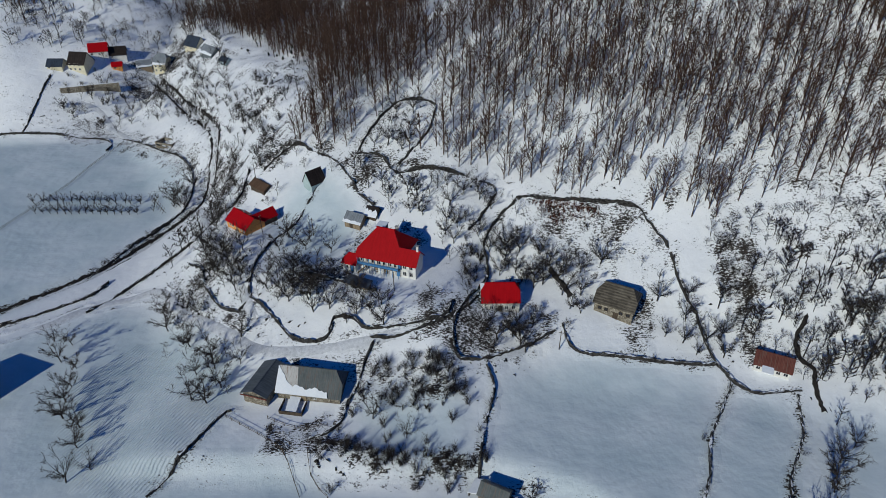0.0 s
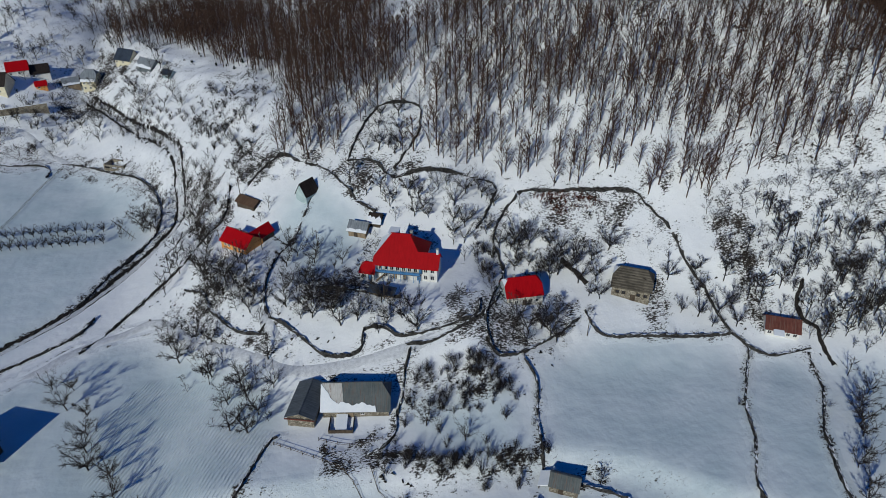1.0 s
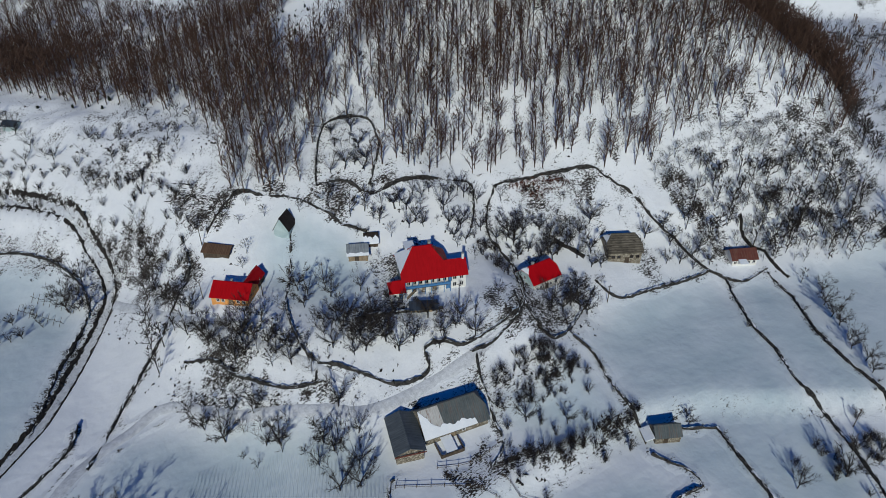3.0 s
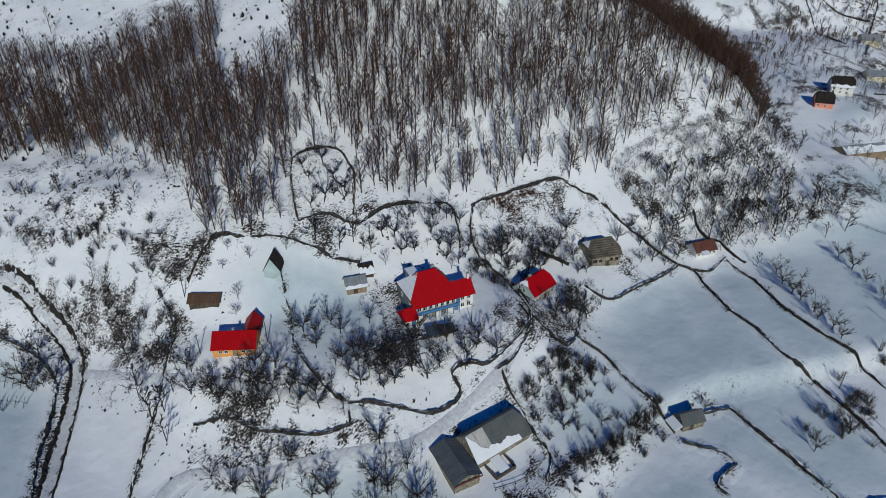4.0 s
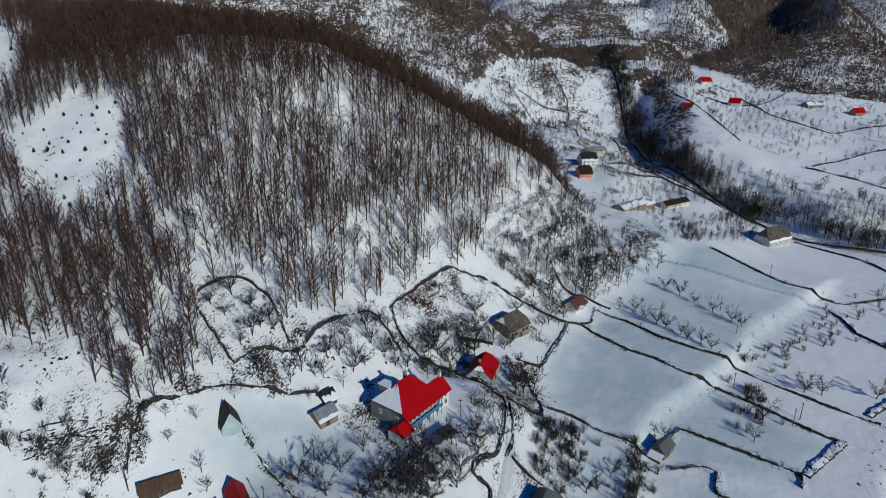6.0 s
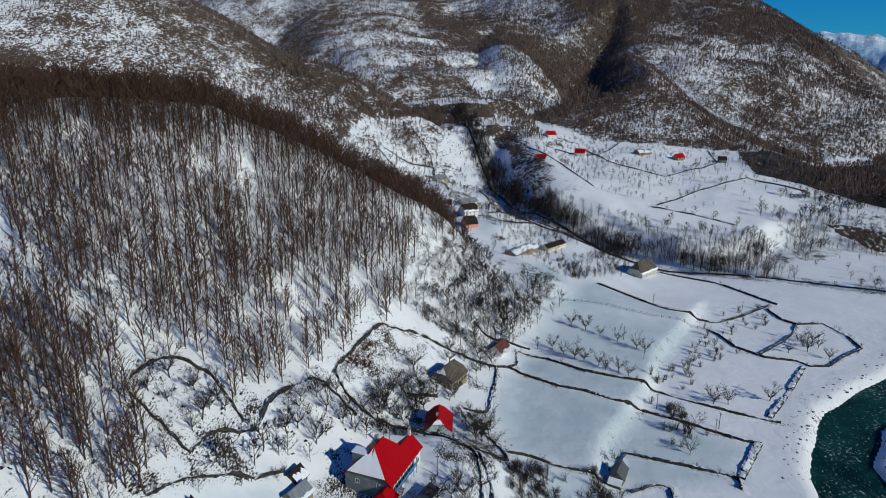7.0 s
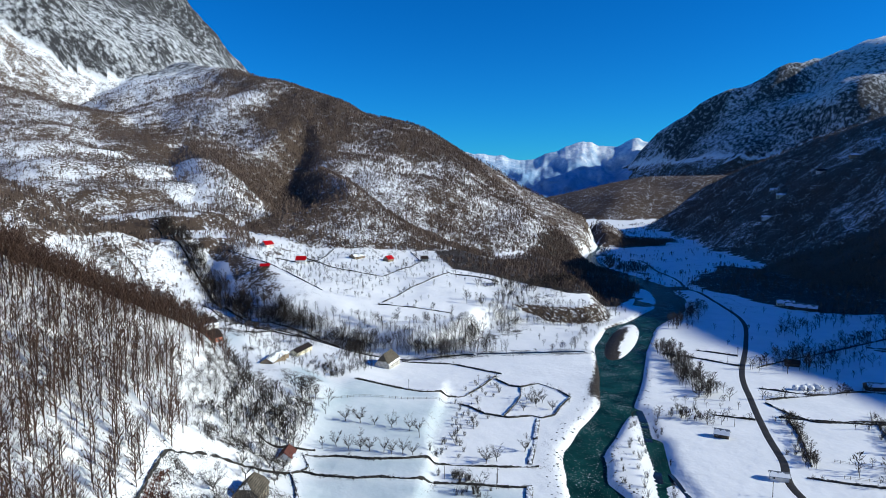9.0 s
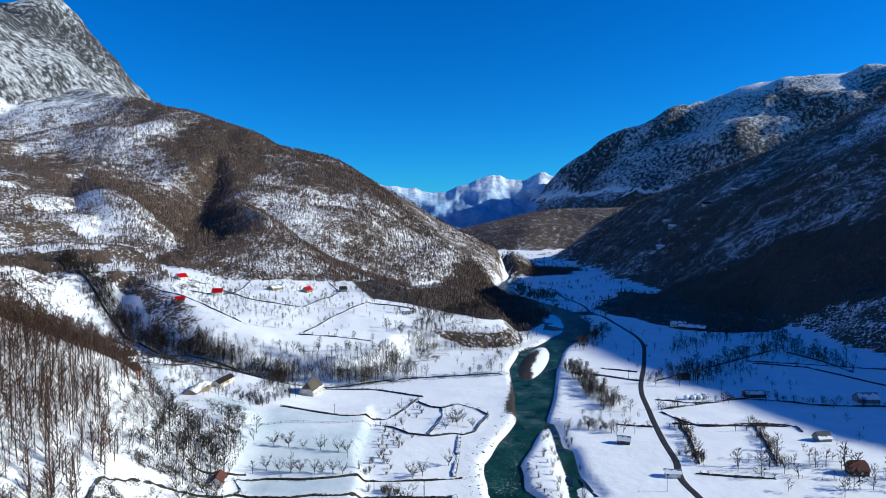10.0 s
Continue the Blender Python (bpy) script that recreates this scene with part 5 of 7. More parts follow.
# the upper hamlet to the north-west
HAMLET = [
    ("village_house", (-138, 229), (-131.5, 228), 9.0, 4.4, 5.0, CREAM, DARKROOF, "cream village house with a steep dark roof", 0.0, 3),
    ("village_house", (-133, 236.5), (-127, 238.5), 8.0, 3.0, 3.4, WHITE, RED, "village house with a red metal roof", 0.0, 2),
    ("village_house", (-127, 239), (-121.5, 241), 7.0, 2.8, 3.4, WHITE, DARKROOF, "low village house with a dark roof", 0.0, 1),
    ("village_shed", (-145, 227.5), (-139.5, 227.5), 6.5, 2.4, 2.8, CREAM, BLUEROOF, "village shed with a dark blue roof", 0.0, 1),
    ("orange_shed", (-124.7, 234.5), (-121.6, 235.6), 4.5, 2.4, 1.6, ORANGE, RED, "small orange shed with a red roof", 0.0, 1),
    ("village_shed", (-118, 240), (-113.4, 242), 7.0, 2.4, 2.4, WOODPALE, GREY, "grey-roofed shed with snow at its eaves", 0.0, 1),
    ("tall_house", (-112.4, 241.5), (-107.6, 241.0), 9.0, 5.2, 4.6, CREAM, GREY, "tall narrow house with a pale grey half-hipped roof", 0.4, 2),
    ("village_house", (-100.5, 246), (-94.5, 242), 8.0, 2.9, 4.4, CREAM, BLUEROOF, "village house with a steep blue-grey roof", 0.0, 2),
    ("village_shed", (-90, 233), (-84, 227.5), 7.0, 2.4, 3.2, GREYWALL, GREY, "grey metal-clad shed beside the hamlet", 0.0, 1),
    ("village_shed", (-79, 220.5), (-76, 217.8), 4.0, 2.0, 1.4, PALEWALL, BLUEROOF, "small blue-roofed shed at the hamlet's edge", 0.0, 1),
]
for nm, fl, fr, dep, tall, rise, wm, rm, lab, hip, nwin in HAMLET:
    top, L, planes = building(nm, fl, fr, dep, tall, rise, wm, rm, lab, "house" if "house" in nm else "shed", hip_l=hip, hip_r=hip, snow=0.35 if rm is GREY else None)
    for k in range(nwin):
        window(top, 0.8 + k * (L - 1.6) / max(nwin, 1), 0.0, 1.1, 0.9, 1.0)
    if tall > 4:
        for k in range(nwin):
            window(top, 0.8 + k * (L - 1.6) / max(nwin, 1), 0.0, 3.4, 0.9, 1.0)

# the hamlet to the east, the plateau and across the river
EAST_HOUSES = [
    ("salmon_house", (165.0, 95.0), (167.5, 89.9), 8.0, 3.2, 4.2, SALMON, DARKROOF, "salmon-pink house with a steep dark roof", 0.3, 2),
    ("white_house", (184.0, 96.0), (187.5, 89.4), 9.0, 4.4, 4.6, WHITE, DARKROOF, "tall white house with a dark roof under snow", 0.3, 3),
    ("long_shed", (134.5, 74.5), (147.5, 66.5), 7.5, 2.4, 2.2, WOODPALE, GREY, "long shed deep under snow", 0.0, 2),
    ("shed", (151.5, 68.0), (158.5, 63.0), 6.0, 2.4, 1.8, WOODPALE, GREY, "small shed deep under snow", 0.0, 1),
    ("long_house", (164.5, 58.0), (175.0, 48.5), 6.0, 2.8, 1.8, CREAM, DARKROOF, "long low cream house with a dark roof", 0.0, 5),
    ("old_house", (146.0, 20.0), (155.5, 11.0), 10.5, 3.4, 6.4, PALESTONE, SHINGLE, "old stone house with a broken shingle roof under snow", 0.6, 4),
    ("grey_house", (246.0, 98.0), (252.6, 89.0), 9.0, 3.2, 2.6, CREAM, GREY, "grey-roofed house above the orchard", 0.0, 3),
    ("cream_house", (298.0, 116.0), (303.0, 109.0), 8.0, 3.4, 3.6, CREAM, GREYRUST, "cream house with a weathered grey roof above the stream", 0.0, 3),
    ("red_house", (369.0, 35.6), (372.5, 29.0), 9.0, 3.6, 3.6, WHITE, RED, "white plateau house with a red roof", 0.0, 2),
    ("red_house", (333.0, 21.0), (330.5, 14.5), 9.0, 4.0, 3.6, WHITE, RED, "white plateau house with a red roof", 0.0, 2),
    ("red_shed", (310.5, 49.8), (309.0, 44.0), 7.0, 2.6, 2.0, WOODDARK, RED, "low plateau shed with a red roof", 0.0, 1),
    ("snowy_house", (341.2, -26.1), (346.0, -36.3), 9.0, 3.0, 3.0, WOODPALE, GREY, "plateau house deep under snow", 0.0, 2),
    ("red_house", (334.0, -51.0), (339.0, -57.5), 7.0, 3.0, 3.4, WOODPALE, RED, "small plateau house with a red roof", 0.0, 1),
    ("dark_house", (331.8, -78.5), (331.0, -83.5), 7.0, 3.4, 3.0, GREYWALL, DARKROOF, "small dark plateau house", 0.0, 1),
    ("log_cabin", (26.6, -52.0), (23.0, -54.6), 4.2, 2.2, 1.8, WOODDARK, GREY, "log cabin deep under snow by the river road", 0.0, 1),
    ("river_hut", (-3.2, -40.2), (-6.6, -43.6), 4.0, 2.2, 1.2, WHITE, GREY, "small white hut under snow beside the road", 0.0, 1),
    ("snowy_barn", (-15.4, -114.5), (-17.8, -119.0), 5.5, 2.0, 2.8, GREYWALL, BLUEROOF, "steep-roofed barn partly under snow", 0.0, 1),
    ("dark_red_house", (-36.8, -90.4), (-40.2, -94.6), 6.5, 2.8, 3.6, WOODDARK, RUST, "dark house with a steep dull red roof", 0.3, 2),
    ("field_shed", (32.0, -147.6), (27.0, -155.0), 7.0, 2.6, 1.6, WOODDARK, GREY, "field shed deep under snow in the shade", 0.0, 1),
    ("field_shed", (-2.0, -180.0), (-7.0, -187.5), 8.0, 2.8, 3.2, GREYWALL, GREY, "field shed deep under snow in the shade", 0.0, 1),
    ("field_house", (171.8, -282.3), (164.0, -290.0), 9.0, 3.2, 3.2, CREAM, GREY, "far house under snow in the shade", 0.0, 2),
    ("field_house", (158.2, -281.0), (146.0, -287.0), 9.0, 3.0, 3.0, WOODDARK, GREY, "far house under snow in the shade", 0.0, 2),
    ("valley_house", (424.0, -594.0), (414.0, -602.0), 10.0, 4.5, 3.4, WHITE, GREY, "white house under snow below the shaded mountain", 0.0, 2),
    ("valley_house", (440.0, -642.0), (431.0, -650.0), 10.0, 5.0, 3.8, CREAM, GREY, "cream house under snow below the shaded mountain", 0.0, 2),
    ("valley_house", (410.0, -678.0), (402.0, -686.0), 9.0, 4.0, 3.4, WHITE, DARKROOF, "white house with a dark roof below the shaded mountain", 0.0, 2),
    ("valley_house", (376.0, -692.0), (367.0, -701.0), 10.0, 4.0, 3.6, WOODPALE, GREY, "timber house under snow below the shaded mountain", 0.0, 1),
    ("valley_house", (506.0, -718.0), (497.0, -727.0), 11.0, 6.0, 4.0, WHITE, GREY, "tall white house under snow below the shaded mountain", 0.0, 3),
    ("valley_house", (560.0, -700.0), (551.0, -709.0), 10.0, 4.0, 3.4, CREAM, DARKROOF, "cream house with a dark roof below the shaded mountain", 0.0, 2),
    ("field_house", (163.0, -279.0), (155.0, -287.0), 8.0, 3.2, 2.6, WOODDARK, GREY, "dark timber house under snow in the shade", 0.0, 2),
    ("field_hut", (71.2, -150.6), (67.0, -154.6), 6.0, 2.4, 1.8, WOODDARK, DARKROOF, "dark hut among bare trees in the shade", 0.0, 1),
]
for nm, fl, fr, dep, tall, rise, wm, rm, lab, hip, nwin in EAST_HOUSES:
    # fl is the end nearer the hill; the front looks to the south-west
    top, L, planes = building(nm, fl, fr, dep, tall, rise, wm, rm, lab, "house" if "house" in nm else "shed", hip_l=hip, hip_r=hip, snow=0.95 if "snow" in lab and rm is GREY else (0.45 if "snow" in lab else None), snow_back=0.9 if rm is GREY else None)
    for k in range(nwin):
        window(top, 0.8 + k * (L - 1.2) / max(nwin, 1), 0.0, 1.0, 0.9, 1.1)
    if tall > 4.2:
        for k in range(nwin):
            window(top, 0.8 + k * (L - 1.2) / max(nwin, 1), 0.0, 3.0, 0.9, 1.1)


# ---- bare trees ----
def prism(V, F, p, q, r0, r1):
    """A three-sided tapered branch."""
    d = q - p
    u = np.cross(d, (0.31, 0.57, 0.76)); u /= np.linalg.norm(u) + 1e-9
    w = np.cross(d, u); w /= np.linalg.norm(w) + 1e-9
    b = len(V)
    for c, r in ((p, r0), (q, r1)):
        for k in range(3):
            a = k * 2.0944
            V.append(c + r * (math.cos(a) * u + math.sin(a) * w))
    for k in range(3):
        j = (k + 1) % 3
        F.append((b + k, b + j, b + 3 + j))
        F.append((b + k, b + 3 + j, b + 3 + k))


def blade(V, F, p, q, r):
    d = q - p
    u = np.cross(d, (0.11, 0.43, 0.89)); u /= np.linalg.norm(u) + 1e-9
    b = len(V)
    V.extend((p - u * r, p + u * r, q))
    F.append((b, b + 1, b + 2))


def bare_tree(rng, tall, spread, limbs, twigs, bole=0.35, rise=0.9, thick=0.14, twig_r=0.035, lean=0.03, solid=True, spray=0.75, reach_out=1.0):
    """Trunk and crown, as (vertices, triangles) each, foot at the origin."""
    TV, TF, CV, CF = [], [], [], []
    top = np.array([rng.normal(0, lean) * tall, rng.normal(0, lean) * tall, tall])
    mid = top * 0.5 + np.array([rng.normal(0, lean), rng.normal(0, lean), 0]) * tall * 0.6
    root = np.array([0, 0, -0.4])
    prism(TV, TF, root, mid, thick, thick * 0.6)
    prism(TV, TF, mid, top, thick * 0.6, 0.02)
    for k in range(limbs):
        s = bole + (0.97 - bole) * (k + rng.random()) / limbs
        p = mid * (s / 0.5) if s < 0.5 else mid + (top - mid) * (s - 0.5) / 0.5
        a = k * 2.4 + rng.normal(0, 0.4)
        reach = spread * (1.15 - 0.85 * s) * rng.uniform(0.7, 1.2)
        q = p + np.array([math.cos(a) * reach, math.sin(a) * reach, reach * rise * rng.uniform(0.6, 1.3)])
        r = thick * 0.42 * (1.2 - s)
        if solid:
            prism(CV, CF, p, q, r, r * 0.25)
        else:
            blade(CV, CF, p, q, r * 1.3)
            blade(CV, CF, p, q + np.array((0.0, 0.0, 0.05)), -r * 1.3)
        for j in range(twigs):
            f = rng.uniform(0.25, 1.0)
            c = p + (q - p) * f
            out = np.array([math.cos(a), math.sin(a), rise]) * 0.7 + rng.normal(0, spray, 3)
            out[2] = abs(out[2]) * 0.9 + 0.1
            e = c + out / np.linalg.norm(out) * spread * rng.uniform(0.25, 0.62) * (1.2 - 0.5 * s) * reach_out
            blade(CV, CF, c, e, twig_r)
    return (np.array(TV), np.array(TF)), (np.array(CV), np.array(CF))


def tri_mesh(name, V, F, material):
    me = bpy.data.meshes.new(name)
    me.vertices.add(len(V))
    me.vertices.foreach_set("co", np.asarray(V, np.float32).ravel())
    me.loops.add(len(F) * 3)
    me.loops.foreach_set("vertex_index", np.asarray(F, np.int32).ravel())
    me.polygons.add(len(F))
    me.polygons.foreach_set("loop_start", np.arange(0, len(F) * 3, 3, dtype=np.int32))
    me.update(calc_edges=True)
    me.materials.append(material)
    return me


def scatter(name, kinds, places, material):
    """One mesh of many plants: kinds are (vertices, triangles); places x, y, z, turn, scale."""
    VV, FF, base = [], [], 0
    for k, (x, y, z, a, s) in enumerate(places):
        V, F = kinds[k % len(kinds)]
        c, sn = math.cos(a) * s, math.sin(a) * s
        P = np.empty_like(V)
        P[:, 0], P[:, 1], P[:, 2] = V[:, 0] * c - V[:, 1] * sn + x, V[:, 0] * sn + V[:, 1] * c + y, V[:, 2] * s + z
        VV.append(P), FF.append(F + base)
        base += len(V)
    return tri_mesh(name, np.concatenate(VV), np.concatenate(FF), material)


def joined(kind):
    (a, fa), (b, fb) = kind
    return np.concatenate([a, b]), np.concatenate([fa, fb + len(a)])


def fill(poly, count, r):
    """Random places of the plan inside a polygon, kept a little apart."""
    xs, ys = [p[0] for p in poly], [p[1] for p in poly]
    area = max((max(xs) - min(xs)) * (max(ys) - min(ys)), 1)
    gap = 0.55 * math.sqrt(area / count / 2)
    got = []
    for k in range(count * 60):
        x, y = r.uniform(min(xs), max(xs)), r.uniform(min(ys), max(ys))
        if in_poly(np.array([x]), np.array([y]), poly)[0] and all((x - a) ** 2 + (y - b) ** 2 > gap * gap for a, b in got):
            got.append((x, y))
            if len(got) >= count:
                break
    return got


def planted(places, r, lo, hi, sink=0.1):
    x, y = np.array([p[0] for p in places]) * SCALE, np.array([p[1] for p in places]) * SCALE
    z = height(x, y) - sink
    dry = z > WATER_Z + 0.25  # nothing grows in the river
    return [p for p, ok in zip(zip(x, y, z, r.uniform(0, 6.3, len(x)), r.uniform(lo, hi, len(x))), dry) if ok]


HOUSE_SPOTS = [(-12, 108, 10), (-19, 107, 4), (12, 99, 7), (-46, 125, 7), (-24, 80, 9), (-30, 80, 6), (35, 98, 7), (60, 84, 6), (7, 61, 4), (-20, 122, 4), (-16, 123, 3), (-45, 138, 4), (-32, 134, 4), (-13, 101, 5)]


def off_houses(places):
    return [p for p in places if all((p[0] - a) ** 2 + (p[1] - b) ** 2 > c * c for a, b, c in HOUSE_SPOTS)]


rng = np.random.default_rng(4)

# the beech wood on the near slope
def beech(r, tall, spread, limbs, twigs, thick=0.2, rise=(0.75, 1.5), low=0.1, limb_r=0.14, twig_r=0.09):
    """A bare broadleaf: dark bole, limbs that fan upwards from low down, fine sprays; foot at the origin."""
    V, F = [], []
    lean = r.normal(0, 0.03, 2) * tall
    mid, top = np.array([lean[0] * 0.3, lean[1] * 0.3, tall * 0.5]), np.array([lean[0], lean[1], tall])
    prism(V, F, np.array([0, 0, -0.6]), mid, thick, thick * 0.62)
    prism(V, F, mid, top, thick * 0.62, 0.02)
    for k in range(limbs):
        f = low + (0.95 - low) * ((k + r.random()) / limbs) ** 0.85
        p = mid * (f / 0.5) if f < 0.5 else mid + (top - mid) * (f - 0.5) / 0.5
        a = k * 2.4 + r.normal(0, 0.4)
        run = spread * (1.05 - 0.8 * f) * (0.55 + 0.45 * min(f / 0.3, 1)) * r.uniform(0.65, 1.2)
        q = p + np.array([math.cos(a) * run, math.sin(a) * run, run * r.uniform(*rise)])
        blade(V, F, p, q, limb_r * (1.15 - 0.6 * f))
        for j in range(twigs):
            c = p + (q - p) * r.uniform(0.2, 0.95)
            out = np.array([math.cos(a) * 0.6, math.sin(a) * 0.6, 0.5 * sum(rise) * 0.7]) + r.normal(0, 0.5, 3)
            out[2] = abs(out[2]) + 0.1
            blade(V, F, c, c + out / np.linalg.norm(out) * spread * r.uniform(0.25, 0.55) * (1.15 - 0.5 * f), twig_r)
    return np.array(V), np.array(F)


FOREST = [beech(rng, rng.uniform(11, 15.5), rng.uniform(4.2, 5.4), 20, 5, thick=0.24, twig_r=0.1) for k in range(18)]
PEN = [(-20, 141), (-15, 151), (-11.5, 155), (-2, 152), (-2, 142), (-9, 135)]
GLADES = [[(11, 226), (27, 224), (34, 210), (10, 188), (-10, 184), (-3, 205)], [(-66, 217), (-38, 190), (-44, 166), (-70, 196)],
          [(52, 102), (88, 84), (112, 82), (108, 94), (92, 104), (74, 112), (56, 112)], PEN]
UPLAND = [(-22, 240), (-4, 236), (12, 236), (34, 246), (50, 256), (62, 275), (70, 345), (-60, 345), (-40, 280)]
fx, fy = np.meshgrid(np.arange(-190, 236, 2.5), np.arange(95, 346, 2.5))
fx, fy = fx.ravel() + rng.uniform(-1.2, 1.2, fx.size), fy.ravel() + rng.uniform(-1.2, 1.2, fx.size)
fd = inside(fx, fy, FOOT)
keep = (fd + fbm(fx, fy, 40, 3) * 10 > np.where(fx < 60, 22, 14)) & ((fx + 14 * fbm(fx, fy, 18, 3) > -38) | (fd > 36 + 12 * fbm(fy, fx, 14, 3)) | ((fx < -70) & (fy > 248)))
keep &= rng.random(len(fx)) < np.clip(1.15 - np.maximum(fd - 120, 0) / 80, 0.2, 1) * np.where(fd > 34, 1.0, 0.72) * np.clip(1.0 + 0.9 * fbm(fx, fy, 20, 3), 0.5, 1)
keep &= (rng.random(len(fx)) < 0.62) | (fx > 22) | (fy < 222)
keep &= ~in_poly(fx + fbm(fx, fy, 12, 2) * 6, fy, UPLAND) | (fbm(fx, fy, 14, 2) > 0.30)
for g in GLADES:
    keep &= ~in_poly(fx + fbm(fx, fy, 12, 2) * 6, fy, g)
fx, fy = fx[keep], fy[keep]
bx, by = np.meshgrid(np.arange(-30, 190, 2.7), np.arange(84, 330, 2.7))
bx, by = bx.ravel() + rng.uniform(-1.3, 1.3, bx.size), by.ravel() + rng.uniform(-1.3, 1.3, bx.size)
away, _, side = line_distance(bx, by, [(56, 240)] + BEECH_BROW + [(120, 90)])
near = np.where(side > 0, 30, np.where(by > 165, 19, 10)) + 12 * fbm(bx, by, 20, 3) > away
near &= inside(bx, by, FOOT) > 15 + 8 * fbm(bx, by, 16, 2)
hilltop = [beech(rng, rng.uniform(12, 16), rng.uniform(4.4, 5.6), 11, 6, thick=0.24, limb_r=0.17, twig_r=0.13) for k in range(9)]
canopy = tagged(new("hilltop_wood", scatter("hilltop_wood", hilltop, planted(list(zip(bx[near], by[near])) + fill([(-86, 252), (-64, 226), (-50, 258), (-70, 290)], 130, rng), rng, 0.75, 1.1), TWIG)),
                "dense brown crowns of beech trees along the brow of the hill", "forest", kind="stuff")
forest = tagged(new("forest", scatter("forest", FOREST, planted(list(zip(fx, fy)), rng, 0.7, 1.12), TWIG)),
                "leafless grey-brown beech forest on a snowy slope", "forest", kind="stuff")

# orchard trees, one by one
def fruit_tree(r, tall, spread):
    """Short crooked bole, spreading bent limbs, side branches and many fine twigs: (bole, crown)."""
    TV, TF, CV, CF = [], [], [], []
    fork = np.array([r.normal(0, 0.15), r.normal(0, 0.15), tall * r.uniform(0.2, 0.3)])
    prism(TV, TF, np.array([0, 0, -0.4]), fork, 0.2, 0.14)
    limbs = r.integers(6, 9)
    for k in range(limbs):
        a = k * 6.283 / limbs + r.normal(0, 0.35)
        steep = r.uniform(0.6, 1.7)
        p, bend = fork, None
        for part_ in range(2):
            a += r.normal(0, 0.35)
            run = spread * r.uniform(0.42, 0.62) / (1 + 0.35 * steep)
            q = p + np.array([math.cos(a) * run, math.sin(a) * run, tall * (0.30 if part_ else 0.24) * (0.55 + 0.7 * steep)])
            prism(CV, CF, p, q, 0.085 - 0.04 * part_, 0.05 - 0.035 * part_)
            for m in range(4):
                c = p + (q - p) * r.uniform(0.25, 1.0)
                b = a + r.normal(0, 0.9)
                e = c + np.array([math.cos(b), math.sin(b), r.uniform(0.1, 1.3)]) * spread * r.uniform(0.22, 0.42)
                blade(CV, CF, c, e, 0.055)
                for t in range(9):
                    g = c + (e - c) * r.uniform(0.25, 1.0)
                    d = np.array([math.cos(b), math.sin(b), 0.7]) * 0.6 + r.normal(0, 0.6, 3)
                    d[2] = abs(d[2]) * 0.9
                    blade(CV, CF, g, g + d / np.linalg.norm(d) * spread * r.uniform(0.16, 0.34), 0.032)
            p = q
    return (np.array(TV), np.array(TF)), (np.array(CV), np.array(CF))


ORCHARD = [fruit_tree(rng, t, t * 0.62) for t in rng.uniform(4.4, 6.4, 9)]
GROVES = [
    ([(-31, 109), (-15, 97), (-3, 94), (-11, 90.5), (-22, 92), (-35, 99), (-38, 105)], 26), ([(-4, 128), (14, 124), (7, 114), (3, 113), (-7, 121), (-11, 127)], 18),
    ([(-35, 121), (-20, 112), (-29, 107), (-38, 108)], 8), ([(-54, 129), (-44, 117), (-41, 104), (-42, 101), (-54, 114), (-57, 123)], 26),
    ([(9, 114), (21, 111), (32, 105), (11, 102), (11, 107)], 24), ([(19, 97), (18, 87), (6, 87), (7, 94)], 10),
    ([(30, 109), (59, 95), (52, 86), (26, 93), (24, 101)], 26), ([(-62, 113), (-43, 97), (-34, 86), (-41, 83), (-60, 102)], 8),
    ([(-12, 152), (-3, 149), (-5, 142), (-11, 136), (-18, 140)], 9), ([(-76, 164), (-70, 164), (-70, 150), (-75, 150)], 7),
    ([(-56, 97), (-41, 86), (-38, 77), (-44, 77)], 6), ([(-80, 98), (-76, 98), (-55, 63), (-60, 63)], 11),
    ([(-140, 212), (-90, 256), (-64, 195), (-104, 208)], 34), ([(78, -6), (88, -17), (77, -27), (68, -15)], 7),
    ([(87, 62), (86, 60), (67, 38), (68, 40)], 9), ([(67, 70), (50, 49), (51, 48), (68, 69)], 8),
]
spots = []
for poly, count in GROVES:
    spots += off_houses(fill(poly, count, rng))
spots += [(42, 28), (45, 12), (27, 39), (18, 42), (42, 24), (14, 60), (-6, 70), (-12, 74)]
templates = []
for (tv, tf), (cv, cf) in ORCHARD:
    templates.append((tri_mesh("trunk", tv, tf, BARK), tri_mesh("crown", cv, cf, ORCHARD_TWIG)))
for k, (x, y, z, a, s) in enumerate(planted(spots, rng, 0.8, 1.4)):
    tm, cm = templates[k % len(templates)]
    tree = tagged(new("orchard_tree", tm), "bare spreading fruit tree standing in snow", "tree", group="orchard trees")
    tree.matrix_world = Matrix.LocRotScale((x, y, z), Euler((0, 0, a)), (s, s, s))
    crown = new("crown", cm)
    crown.parent = tree

